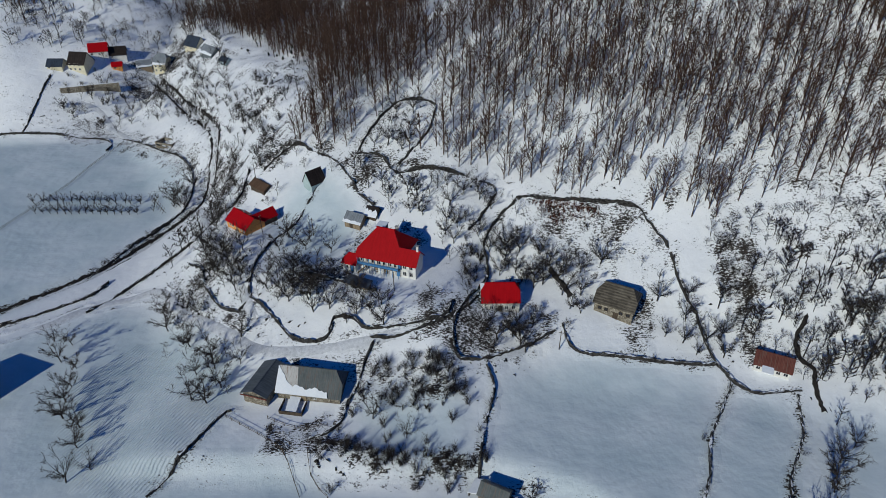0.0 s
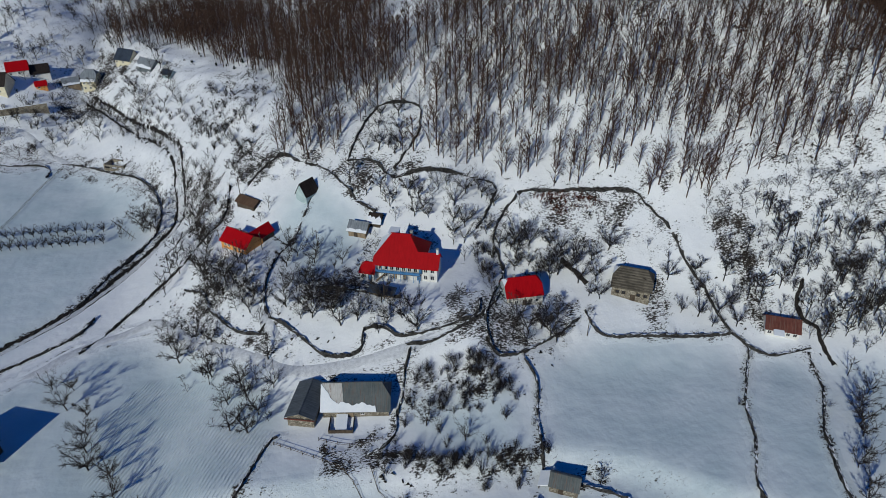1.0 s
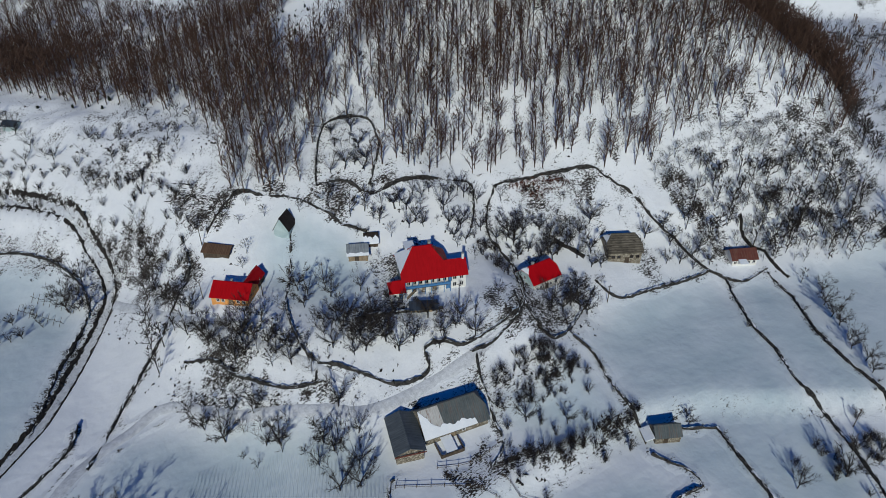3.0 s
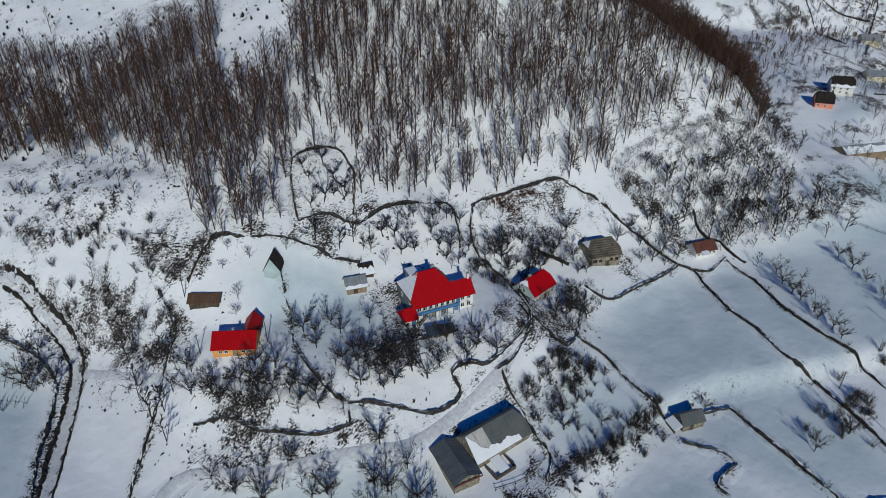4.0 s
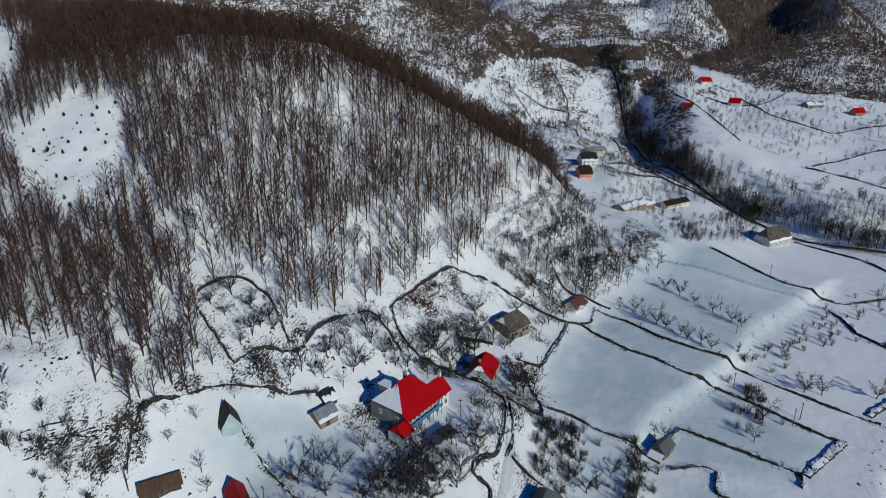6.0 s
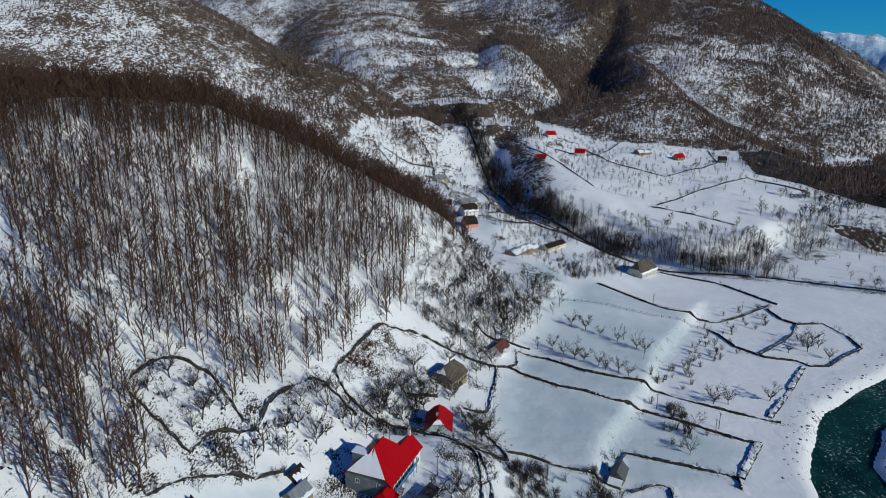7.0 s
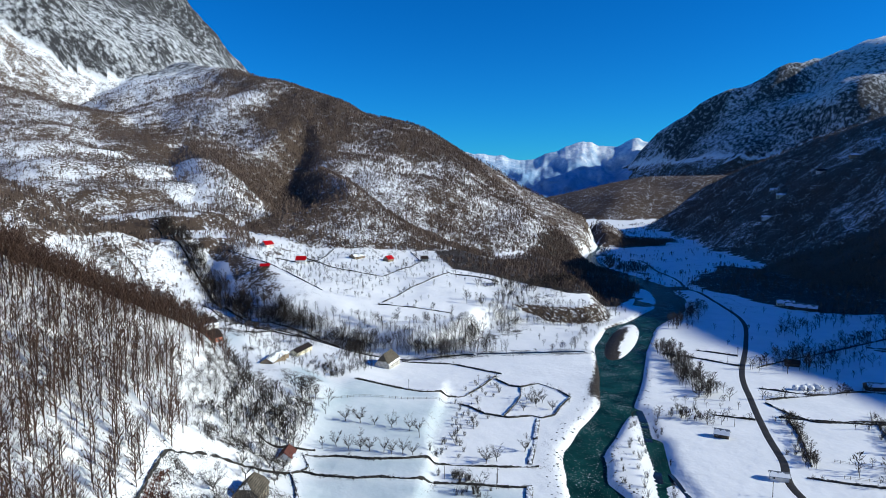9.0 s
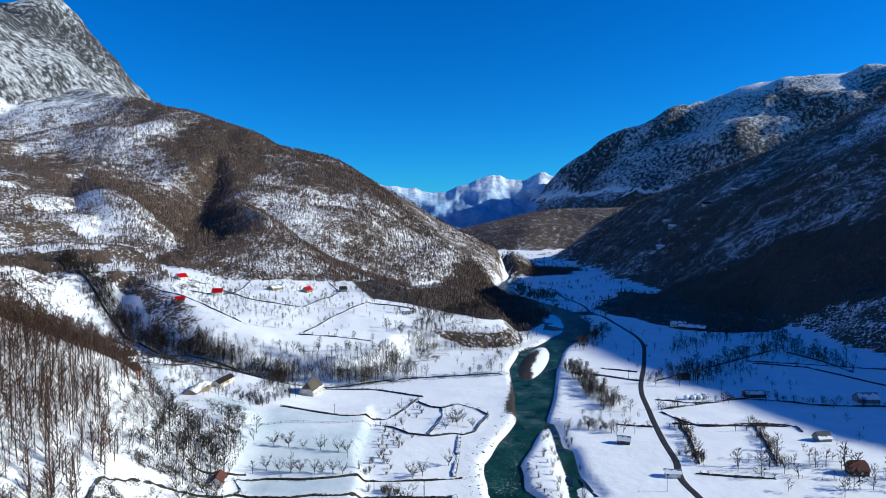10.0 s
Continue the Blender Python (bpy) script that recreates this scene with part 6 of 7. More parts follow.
# two neat rows of young plum trees on the west field, and short rows beside them
ROW_TREES = [fruit_tree(rng, t, t * 0.5) for t in rng.uniform(3.6, 4.4, 4)]
row_parts = [(tri_mesh("trunk", tv, tf, BARK), tri_mesh("crown", cv, cf, ORCHARD_TWIG)) for (tv, tf), (cv, cf) in ROW_TREES]
rows = [((-116, 156.2), (-86.3, 155.6), 15, 1.05), ((-112.7, 150.4), (-84.5, 149.6), 15, 1.05), ((-82.8, 160), (-80.6, 151.4), 6, 0.5), ((-77.6, 159.6), (-75.0, 152.4), 5, 0.5)]
for (ax0, ay0), (ax1, ay1), count, big in rows:
    line = [(ax0 + (ax1 - ax0) * k / (count - 1) + rng.normal(0, 0.2), ay0 + (ay1 - ay0) * k / (count - 1) + rng.normal(0, 0.2)) for k in range(count)]
    for k, (x, y, z, a, sc) in enumerate(planted(line, rng, 0.85 * big, 1.15 * big)):
        tm, cm = row_parts[k % 4]
        tree = tagged(new("plum_tree", tm), "small bare plum tree in a planted row", "tree", group="planted rows")
        tree.matrix_world = Matrix.LocRotScale((x, y, z), Euler((0, 0, a)), (sc, sc, sc))
        crown = new("crown", cm)
        crown.parent = tree

# smaller fruit trees and saplings between them
SAPLINGS = [joined(bare_tree(rng, rng.uniform(3.2, 5.2), 2.3, 13, 14, 0.15, 0.9, 0.10, 0.032, 0.05, solid=False, spray=0.6)) for k in range(8)]
VILLAGE = [(-60, 130), (-50, 146), (-36, 146), (-16, 128), (0, 128), (14, 122), (30, 116), (46, 108), (50, 90), (24, 93), (5, 86), (-12, 92), (-24, 92), (-40, 98), (-58, 112)]
young = off_houses(fill(VILLAGE, 130, rng)) + fill([(52, 112), (74, 112), (104, 98), (112, 84), (96, 72), (64, 80), (54, 92)], 260, rng) + fill([(-64, 176), (-48, 160), (-52, 140), (-64, 140)], 9, rng)
young += fill([(-64, 112), (-40, 90), (-38, 78), (-56, 92)], 16, rng) + fill([(-150, 228), (-92, 258), (-66, 196), (-104, 206), (-140, 210)], 70, rng)
young = [p for p in young if not any(in_poly(np.array([p[0]]), np.array([p[1]]), g)[0] for g in MEADOWS + [[(-36, 124), (-20, 120), (-18, 110), (-30, 106), (-38, 108)]])]
saplings = tagged(new("saplings", scatter("saplings", SAPLINGS, planted(young, rng, 0.5, 1.25), BUSH)), "bare saplings and small fruit trees scattered over the snow", "trees", kind="stuff")

# thickets, hedges and tall gully trees
def bush(r, tall, spread, stems):
    V, F = [], []
    for k in range(stems):
        a, lean = r.uniform(0, 6.3), r.uniform(0.1, 0.9)
        p = np.array([r.normal(0, spread * 0.18), r.normal(0, spread * 0.18), -0.2])
        q = p + np.array([math.cos(a) * lean * spread, math.sin(a) * lean * spread, tall * r.uniform(0.6, 1.0)])
        prism(V, F, p, q, 0.04, 0.012)
        for j in range(9):
            c = p + (q - p) * r.uniform(0.35, 1)
            d = np.array([math.cos(a), math.sin(a), 1.0]) * 0.5 + r.normal(0, 0.6, 3)
            d[2] = abs(d[2])
            blade(V, F, c, c + d * spread * 0.55, 0.028)
    return np.array(V), np.array(F)


THICKETS = [
    ([(-12, 85), (-4, 85), (3, 83), (5, 77), (-5, 75), (-14, 78)], 70, 1.2, 1.9), ([(63, 106), (108, 87), (87, 73), (66, 78), (55, 91)], 165, 1.2, 2.2),
    ([(112, 85), (105, 63), (76, 72), (70, 90)], 60, 1.1, 2.2), ([(104, 92), (122, 84), (134, 100), (136, 124), (124, 112), (114, 96)], 80, 1.0, 2.0), ([(-22, 69.5), (1, 66.5), (3, 63.5), (-17, 67)], 46, 0.7, 1.4),
    ([(-58, 148), (-51, 136), (-62, 118), (-66, 124)], 16, 1.2, 2.2), ([(-19, 137), (-6, 129), (-15, 126), (-22, 132)], 12, 1.2, 2.2),
    ([(-62, 176), (-46, 164), (-40, 150), (-52, 140), (-62, 150)], 30, 0.8, 1.7), ([(-140, 226), (-110, 236), (-104, 222), (-136, 214)], 26, 0.8, 1.7),
    ([(25, 43), (29, 42.5), (28.5, 39.5), (25, 39.5)], 12, 1.0, 1.8), ([(33, 41.5), (39, 42), (38, 38), (34, 38)], 18, 1.0, 1.8), ([(3, 66), (7, 66.5), (8, 63.5), (4, 63.5)], 8, 1.0, 1.8),
    ([(-69, 196), (-56, 184), (-44, 172), (-48, 156), (-62, 172)], 26, 0.8, 1.8), ([(53, 40), (89, 13), (79, 7), (45, 40)], 40, 0.9, 1.7),
    ([(-92, 205), (-72, 182), (-66, 190), (-84, 214)], 34, 0.8, 1.7), ([(-160, 230), (-85, 266), (-100, 280), (-172, 256)], 130, 1.0, 2.0),
    ([(10, 100), (9, 112), (4, 116), (4, 104)], 22, 0.9, 1.6), ([(-64, 202), (-36, 177), (-46, 150), (-66, 176)], 22, 0.8, 1.7),
    ([(123, 51), (154, 57), (150, 48), (128, 44)], 40, 0.9, 1.5), ([(120, -18), (95, 10), (88, 6), (110, -20)], 20, 0.8, 1.5),
    ([(125, -126), (90, -106), (50, -72), (54, -80), (92, -114), (122, -132)], 70, 1.1, 2.0), ([(25, -90), (9, -72), (0, -60), (3, -59), (12, -72), (28, -90)], 34, 1.0, 1.8),
    ([(66, -54), (52, -38), (24, -10), (4, 4), (-4, -4), (20, -26), (46, -48)], 46, 0.4, 0.9), ([(13, -118), (-4, -100), (-16, -84), (-14, -83), (-1, -100), (15, -118)], 26, 0.9, 1.6), ([(52, -62), (44, -56), (38, -60), (46, -68)], 16, 0.9, 1.6),
    ([(190, -44), (226, -118), (270, -176), (262, -184), (214, -120), (180, -50)], 110, 0.9, 2.2),
]
BUSHES = [bush(rng, rng.uniform(2.4, 3.8), 1.6, 16) for k in range(8)]
tree_like, shrubby = [], []
for poly, count, lo, hi in THICKETS:
    loose = [(x + rng.normal(0, 2.2), y + rng.normal(0, 2.2)) if rng.random() < 0.5 else (x, y) for x, y in fill(poly, count, rng)]
    (tree_like if hi >= 2.0 else shrubby).extend(off_houses(loose))
thicket = tagged(new("thicket", scatter("thicket", BUSHES, planted(shrubby, rng, 0.6, 1.3, 0.0), BUSH)), "dark tangled leafless thickets and hedges on snow", "bushes", kind="stuff")

# brush along the field walls
LOW_BUSHES = [bush(rng, rng.uniform(2.4, 3.8), 1.7, 9) for k in range(8)]
hedge = []
for pts in WALLS.values():
    P = drape(pts, 3.2) / SCALE
    for p in P:
        if rng.random() < (0.22 if p[1] > 20 and p[0] < 150 else 0.5):
            hedge.append((p[0] + rng.normal(0, 0.5), p[1] + rng.normal(0, 0.5)))
hedgerow = tagged(new("hedgerow", scatter("hedgerow", LOW_BUSHES, planted(hedge, rng, 0.3, 0.85), BUSH)), "low brush growing along the stone walls", "bushes", kind="stuff")

TALL = [beech(rng, rng.uniform(8, 12), rng.uniform(3.6, 4.8), 13, 8, 0.18, (0.6, 1.3), 0.15, 0.12, 0.11) for k in range(7)]
GULLY = [
    ([(400, 104), (300, 68), (262, 56), (244, 36), (222, 16), (204, 14), (212, 34), (250, 62), (300, 84)], 190, 0.5, 1.0),
    ([(226, 16), (204, 2), (184, 2), (172, -8), (170, -24), (178, -42), (196, -56), (204, -50), (188, -34), (183, -18), (190, -4), (210, 6)], 170, 0.5, 1.0),
    ([(206, -62), (220, -76), (222, -96), (208, -122), (196, -142), (180, -140), (186, -116), (198, -96), (204, -80)], 170, 0.45, 0.85),
    ([(196, -140), (206, -152), (244, -180), (300, -206), (420, -272), (410, -290), (290, -222), (226, -184), (188, -150)], 170, 0.45, 0.85),
    ([(344, 62), (304, -46), (249, -82), (236, -30), (248, 17)], 60, 0.3, 0.55), ([(242, 72), (211, 46), (160, 52), (160, 74)], 60, 0.35, 0.6),
    ([(120, 110), (160, 100), (175, 130), (230, 120), (250, 180), (190, 190)], 120, 0.6, 1.0), ([(420, 100), (560, -20), (460, -120), (380, -60), (360, 60)], 120, 0.4, 0.7),
    ([(180, 100), (215, 98), (215, 66), (175, 70)], 36, 0.35, 0.65), ([(130, 84), (165, 84), (160, 60), (128, 62)], 26, 0.35, 0.6), ([(300, -16), (390, -26), (390, -120), (306, -100)], 40, 0.3, 0.5),
    ([(178, 32), (158, 42), (140, 34), (150, 24), (170, 22)], 40, 0.35, 0.65), ([(120, 62), (140, 40), (150, 32), (144, 28), (128, 46)], 40, 0.3, 0.55),
    ([(0, -190), (-60, -170), (-80, -240), (0, -230)], 40, 0.5, 0.9),
]
tspots = []
# the dark belt along both banks of the stream
belt = []
for p in drape(STREAM[:-2], 1.0) / SCALE:
    for k in range(3 if value_noise(p[0:1] / 9, p[1:2] / 9)[0] > -0.12 else 1):
        belt.append((p[0] + rng.normal(0, 4.0) + 3, p[1] + rng.normal(0, 4.0) - 4))
tspots += planted(belt, rng, 0.6, 1.1)
for poly, count, lo, hi in GULLY:
    tspots += planted(fill(poly, count, rng), rng, lo, hi)
gully = tagged(new("gully_wood", scatter("gully_wood", TALL, tspots, BUSH)), "dark leafless trees along the stream and field edges", "trees", kind="stuff")


# small fruit trees dotted over the eastern fields
DOTS = [beech(rng, rng.uniform(4.2, 6.2), rng.uniform(2.6, 3.4), 10, 7, 0.14, (0.5, 1.1), 0.2, 0.10, 0.105) for k in range(6)]
DOTTED = [([(-66, 180), (-50, 158), (-30, 160), (-25, 182), (-40, 206), (-60, 200)], 26), ([(150, 100), (190, 104), (300, 104), (330, 122), (250, 128), (180, 120)], 130), ([(160, 80), (200, 100), (300, 100), (300, 80), (262, 72), (205, 43), (160, 56)], 110), ([(244, -8), (300, -14), (335, -76), (390, -20), (382, 66), (300, 36), (260, 18)], 260),
          ([(300, -14), (335, -76), (262, -88), (284, -50), (250, 0)], 50), ([(300, 120), (420, 110), (420, 160), (320, 170), (240, 130)], 190), ([(128, 66), (160, 60), (156, 20), (130, 40)], 30),
          ([(260, -100), (330, -90), (380, -60), (400, -150), (300, -190)], 50), ([(70, -140), (90, -240), (130, -290), (180, -240), (110, -140)], 34), ([(30, -135), (70, -165), (70, -215), (40, -205), (10, -165)], 20),
          ([(20, -90), (-20, -70), (-60, -90), (-20, -180), (10, -120)], 22), ([(70, -215), (80, -262), (30, -238), (40, -222)], 14), ([(60, -60), (40, -52), (30, -75), (44, -90)], 14), ([(131, -75), (147, -26), (205, -90), (204, -130)], 24)]
dots = planted(tree_like, rng, 0.45, 1.6)
for poly, count in DOTTED:
    dots += planted(fill(poly, count, rng), rng, 0.5, 1.1)
# belts of trees and scrub across the river: along the lanes, hedges and banks
BELTS = [([(227, -66), (216, -84), (240, -106), (256, -140), (285, -195)], 110, 5, 0.6, 1.5), ([(258, -88), (256, -110), (261, -143), (260, -175)], 50, 2, 0.6, 1.3), ([(140, -70), (160, -104), (196, -150), (220, -186)], 40, 4, 0.5, 1.1),
         ([(178, -54), (200, -26), (212, 10)], 30, 4, 0.6, 1.2), ([(189, 53), (186, 41), (204, 21), (160, 30)], 40, 4, 0.5, 1.1),
         ([(124, -126), (96, -108), (74, -94), (56, -84)], 150, 3.0, 0.5, 1.2), ([(150, -165), (168, -192), (191, -227)], 45, 5, 0.8, 1.6), ([(75, -135), (77, -161), (78, -207), (81, -259)], 75, 4, 0.6, 1.5),
         ([(44, -101), (38, -124), (32, -144), (20, -155), (6, -163), (-11, -184)], 46, 1.6, 0.4, 0.9), ([(26, -89), (12, -76), (-3, -59)], 50, 1.0, 0.4, 0.8), ([(9, -113), (-6, -96), (-19, -79)], 44, 0.9, 0.4, 0.7),
         ([(128, -297), (124, -253), (110, -199)], 40, 8, 0.7, 1.4), ([(50, -48), (44, -56), (36, -62)], 24, 2, 0.4, 0.9), ([(38, -252), (74, -272), (105, -300)], 50, 7, 0.8, 1.6), ([(26, -239), (49, -253), (75, -262)], 30, 2, 0.5, 1.0),
         ([(-20, -75), (-50, -95), (-70, -120)], 40, 9, 0.7, 1.5), ([(60, -150), (70, -170), (56, -180)], 24, 5, 0.8, 1.5)]
BELTS += [(pts, max(6, int(1.2 * len(pts) ** 1.5)), 1.2, 0.45, 0.95) for key, pts in WALLS.items() if key.split("_")[0] in ("terrace", "valley", "bluff", "stream", "orchard", "plateau") and pts[0][0] > 150]
for pts, count, wide, lo, hi in BELTS:
    P = drape(pts, 0.5) / SCALE
    pick = P[rng.integers(0, len(P), count * 3 // 2)] + rng.normal(0, wide, (count * 3 // 2, 2))
    dots += planted([tuple(p) for p in pick], rng, lo * 1.25, hi * 1.25)
small_trees = tagged(new("small_fruit_trees", scatter("small_fruit_trees", DOTS, dots, BUSH)), "small bare fruit trees dotted over the snowy eastern fields", "trees", kind="stuff")

# far woods: upright brushes of stems
def brush(r, tall, wide):
    V, F = [], []
    for k in range(5):
        a, rad = r.uniform(0, 6.3), wide * math.sqrt(r.random())
        p = np.array([math.cos(a) * rad * 0.35, math.sin(a) * rad * 0.35, -1.0 + (0 if k < 2 else tall * 0.3)])
        q = np.array([math.cos(a) * rad, math.sin(a) * rad, tall * r.uniform(0.75, 1.0)])
        d = np.array([math.cos(a + 1.57), math.sin(a + 1.57), 0]) * wide * (0.07 if k < 2 else 0.17)
        b = len(V)
        V.extend((p, q + d, q - d) if k > 1 else (p - d, p + d, q))
        F.append((b, b + 1, b + 2))
    return np.array(V), np.array(F)


BRUSH = [brush(rng, rng.uniform(4.5, 7.5), 2.4) for k in range(6)]


def far_wood(count, x0, x1, y0, y1, level, steep=0.2):
    x, y = rng.uniform(x0, x1, count), rng.uniform(y0, y1, count)
    e = 6.0
    z = height(x, y)
    slope = np.hypot(height(x + e, y) - z, height(x, y + e) - z) / e
    keep = (slope > steep) & (z < 560) & (np.hypot(x - 29, y - 188) > 300) & ((y > 60) | ((y < -380) & (x < 900)) | (y < -520) | (inside(x / SCALE, y / SCALE, SPUR_FOOT) > 3) | ((x > 600) & (slope > 0.3)))
    keep &= ~in_poly(x / SCALE, y / SCALE, OPEN_SLOPE) | (rng.random(count) < 0.2)
    keep &= np.where((y > -520) & ((y > -380) | (x > 700)), rng.random(count) < (hill_cover(x, y) - 0.30) * 3.2, fbm(x, y, 190, 5) > level)
    return x[keep], y[keep], z[keep]


areas = [far_wood(62000, 520, 1800, -520, 90, -0.5, steep=0.04), far_wood(34000, 420, 1900, 90, 900, -0.4, steep=0.06), far_wood(24000, -300, 1400, -1500, -380, -0.42, steep=0.10), far_wood(5000, 1400, 2500, -2200, -1300, -0.5, steep=0.15),
         far_wood(3000, -330, 120, 330, 700, -0.4)]
for grove, count in zip(RIVER_WOODS, (11000, 3500, 9000)):
    gx0, gy0 = [p[0] for p in grove], [p[1] for p in grove]
    wx, wy = rng.uniform(min(gx0), max(gx0), count), rng.uniform(min(gy0), max(gy0), count)
    ok = in_poly(wx + fbm(wx, wy, 30, 3) * 16, wy + fbm(wx + 90, wy, 30, 3) * 16, grove) & (line_distance(wx, wy, RIVER)[0] > 15) & (inside(wx, wy, SPUR_FOOT) < 6) & (fbm(wx, wy, 35, 3) > -0.3)
    areas.append((wx[ok] * SCALE, wy[ok] * SCALE, height(wx[ok] * SCALE, wy[ok] * SCALE)))
# low shrubs on the open hillside above the fields
wx, wy = rng.uniform(440, 770, 16000), rng.uniform(0, 170, 16000)
ok = in_poly(wx, wy, SHRUBS) & (fbm(wx, wy, 16, 3) > -0.12)
low_shrubs = (wx[ok] * SCALE, wy[ok] * SCALE, height(wx[ok] * SCALE, wy[ok] * SCALE))
slope = [(150, 150), (180, 118), (250, 128), (330, 122), (430, 150), (430, 230), (330, 300), (230, 260), (190, 215)]
wx, wy = rng.uniform(150, 430, 6000), rng.uniform(110, 300, 6000)
ok = in_poly(wx, wy, slope) & ((fbm(wx, wy, 45, 4) > -0.05) & (rng.random(6000) < np.where(wy > 185, 1.0, 0.3)) | (line_distance(wx, wy, BELT)[0] + 8 * fbm(wx, wy, 20, 3) < 11))
areas.append((wx[ok] * SCALE, wy[ok] * SCALE, height(wx[ok] * SCALE, wy[ok] * SCALE)))
ax = np.concatenate([a[0] for a in areas]); ay = np.concatenate([a[1] for a in areas]); az = np.concatenate([a[2] for a in areas])
woods = tagged(new("far_woods", scatter("far_woods", BRUSH, zip(ax, ay, az, rng.uniform(0, 6.3, len(ax)), rng.uniform(0.7, 1.25, len(ax))), FAR_TWIG)),
               "brown leafless woods covering the far mountainsides", "forest", kind="stuff")
shrub_slope = tagged(new("hillside_shrubs", scatter("hillside_shrubs", BRUSH, zip(*low_shrubs, rng.uniform(0, 6.3, len(low_shrubs[0])), rng.uniform(0.16, 0.42, len(low_shrubs[0]))), NEEDLE)),
                     "dark low shrubs dotted over an open snowy hillside", "shrubs", kind="stuff")


# tufts of dead grass, bramble and stones that stand out of the snow
def tuft(r, tall, wide, blades=7):
    V, F = [], []
    for k in range(blades):
        a = r.uniform(0, 6.3)
        p = np.array([r.normal(0, wide * 0.4), r.normal(0, wide * 0.4), -0.1])
        blade(V, F, p, p + np.array([math.cos(a) * wide, math.sin(a) * wide, tall * r.uniform(0.5, 1)]), 0.09)
    return np.array(V), np.array(F)


TUFTS = [tuft(rng, rng.uniform(0.3, 0.8), 0.6) for k in range(6)]
ux, uy = rng.uniform(-150, 130, 120000), rng.uniform(60, 250, 120000)
_, level = masks(ux * SCALE, uy * SCALE, 0)
keep = rng.random(len(ux)) < np.clip(level - 0.29, 0, 1) * 2.6 * smooth(-0.06, 0.2, fbm(ux, uy, 13, 3))
tufts = tagged(new("dead_grass", scatter("dead_grass", TUFTS, planted(list(zip(ux[keep], uy[keep])), rng, 0.6, 1.6, 0.0), BUSH)), "dark tufts of dead grass and bramble standing out of the snow", "grass", kind="stuff")

# loose stones and small ledges that lie bare on the slopes
def boulder(r):
    a = np.sort(r.uniform(0, 6.28, 5))
    V = [(math.cos(t) * r.uniform(0.7, 1.2), math.sin(t) * r.uniform(0.5, 0.9), -0.3) for t in a] + [(r.normal(0, 0.2), r.normal(0, 0.2), r.uniform(0.4, 0.8)), (0.4, 0.1, r.uniform(0.3, 0.6))]
    return np.array(V), np.array([(k, (k + 1) % 5, 5 + (k < 2)) for k in range(5)] + [(2, 5, 6), (0, 6, 5)])


STONES = [boulder(rng) for k in range(12)]
ux, uy = rng.uniform(-150, 120, 60000), rng.uniform(62, 250, 60000)
ledge = (np.abs(inside(ux, uy, BANK) + 1.2) < 1.0) & (uy > 0) | in_poly(ux, uy, [(-64, 182), (-44, 150), (-28, 146), (-34, 170), (-54, 196)]) | in_poly(ux, uy, [(60, 108), (112, 90), (100, 76), (70, 84)]) | in_poly(ux, uy, [(-62, 118), (-38, 94), (-34, 90), (-50, 98), (-64, 112)])
field = np.zeros(len(ux), bool)
for poly in MEADOWS + FIELDS:
    field |= in_poly(ux, uy, poly).astype(bool)
keep = ~field & ((inside(ux, uy, TERRACE) > 2) | ledge) & (rng.random(len(ux)) < np.where(ledge, 0.55, 0.22) * smooth(0.0, 0.28, fbm(ux, uy, 9, 3)))
stones = tagged(new("loose_stones", scatter("loose_stones", STONES, planted(off_houses(list(zip(ux[keep], uy[keep]))), rng, 0.22, 0.75, 0.0), EARTH)), "dark loose stones and ledges lying bare on the snowy slope", "stones", kind="stuff")

# broken rock ledges in steps across the slope
LEDGES = [(V * np.array([1.9, 0.5, 0.55]), F) for V, F in STONES]
turn = math.atan2(-13.0, 8.7)
steps = []
for row in range(8):
    for k in range(17):
        u, v = (k + rng.uniform(-0.4, 0.4)) / 16, (row + rng.normal(0, 0.12)) / 7
        if rng.random() < 0.7:
            steps.append((-47.8 + u * 8.7 + v * -2.1, 160.3 + u * -13.0 + v * -3.4))
steps = [(x, y, z, turn + rng.normal(0, 0.12), sc) for x, y, z, _, sc in planted(steps, rng, 0.5, 1.0, 0.0)]
ledges = tagged(new("rock_ledges", scatter("rock_ledges", LEDGES, steps, EARTH)), "low dark rock ledges stepping down a snowy slope", "rocks", kind="stuff")

# small dark junipers in the clearings of the wood and on the open upper slope
def juniper(r):
    V, F = [], []
    tall = r.uniform(0.9, 1.8)
    for k in range(26):
        a, f = r.uniform(0, 6.3), r.random()
        p = np.array([math.cos(a) * 0.15, math.sin(a) * 0.15, tall * f * 0.7 - 0.1])
        blade(V, F, p, p + np.array([math.cos(a) * (1 - f) * 0.7, math.sin(a) * (1 - f) * 0.7, 0.45 * tall]), 0.2)
    return np.array(V), np.array(F)


JUNIPERS = [juniper(rng) for k in range(5)]
heath = fill(GLADES[0], 40, rng) + fill(UPLAND, 210, rng) + fill([(-70, 222), (-40, 198), (-20, 240), (0, 262), (-40, 276), (-70, 250)], 80, rng)
junipers = tagged(new("junipers", scatter("junipers", JUNIPERS, planted(heath, rng, 0.6, 1.5), NEEDLE)), "small dark evergreen junipers dotted over a snowy clearing", "shrubs", kind="stuff")

# rust-brown bracken at the wood's edge
ferns = fill([(19, 122), (30, 120.5), (34, 116), (24, 116)], 150, rng)
bracken = tagged(new("bracken", scatter("bracken", BUSHES, planted(ferns, rng, 0.22, 0.45), FERN)), "rust-brown dead bracken at the edge of the wood", "bracken", kind="stuff")

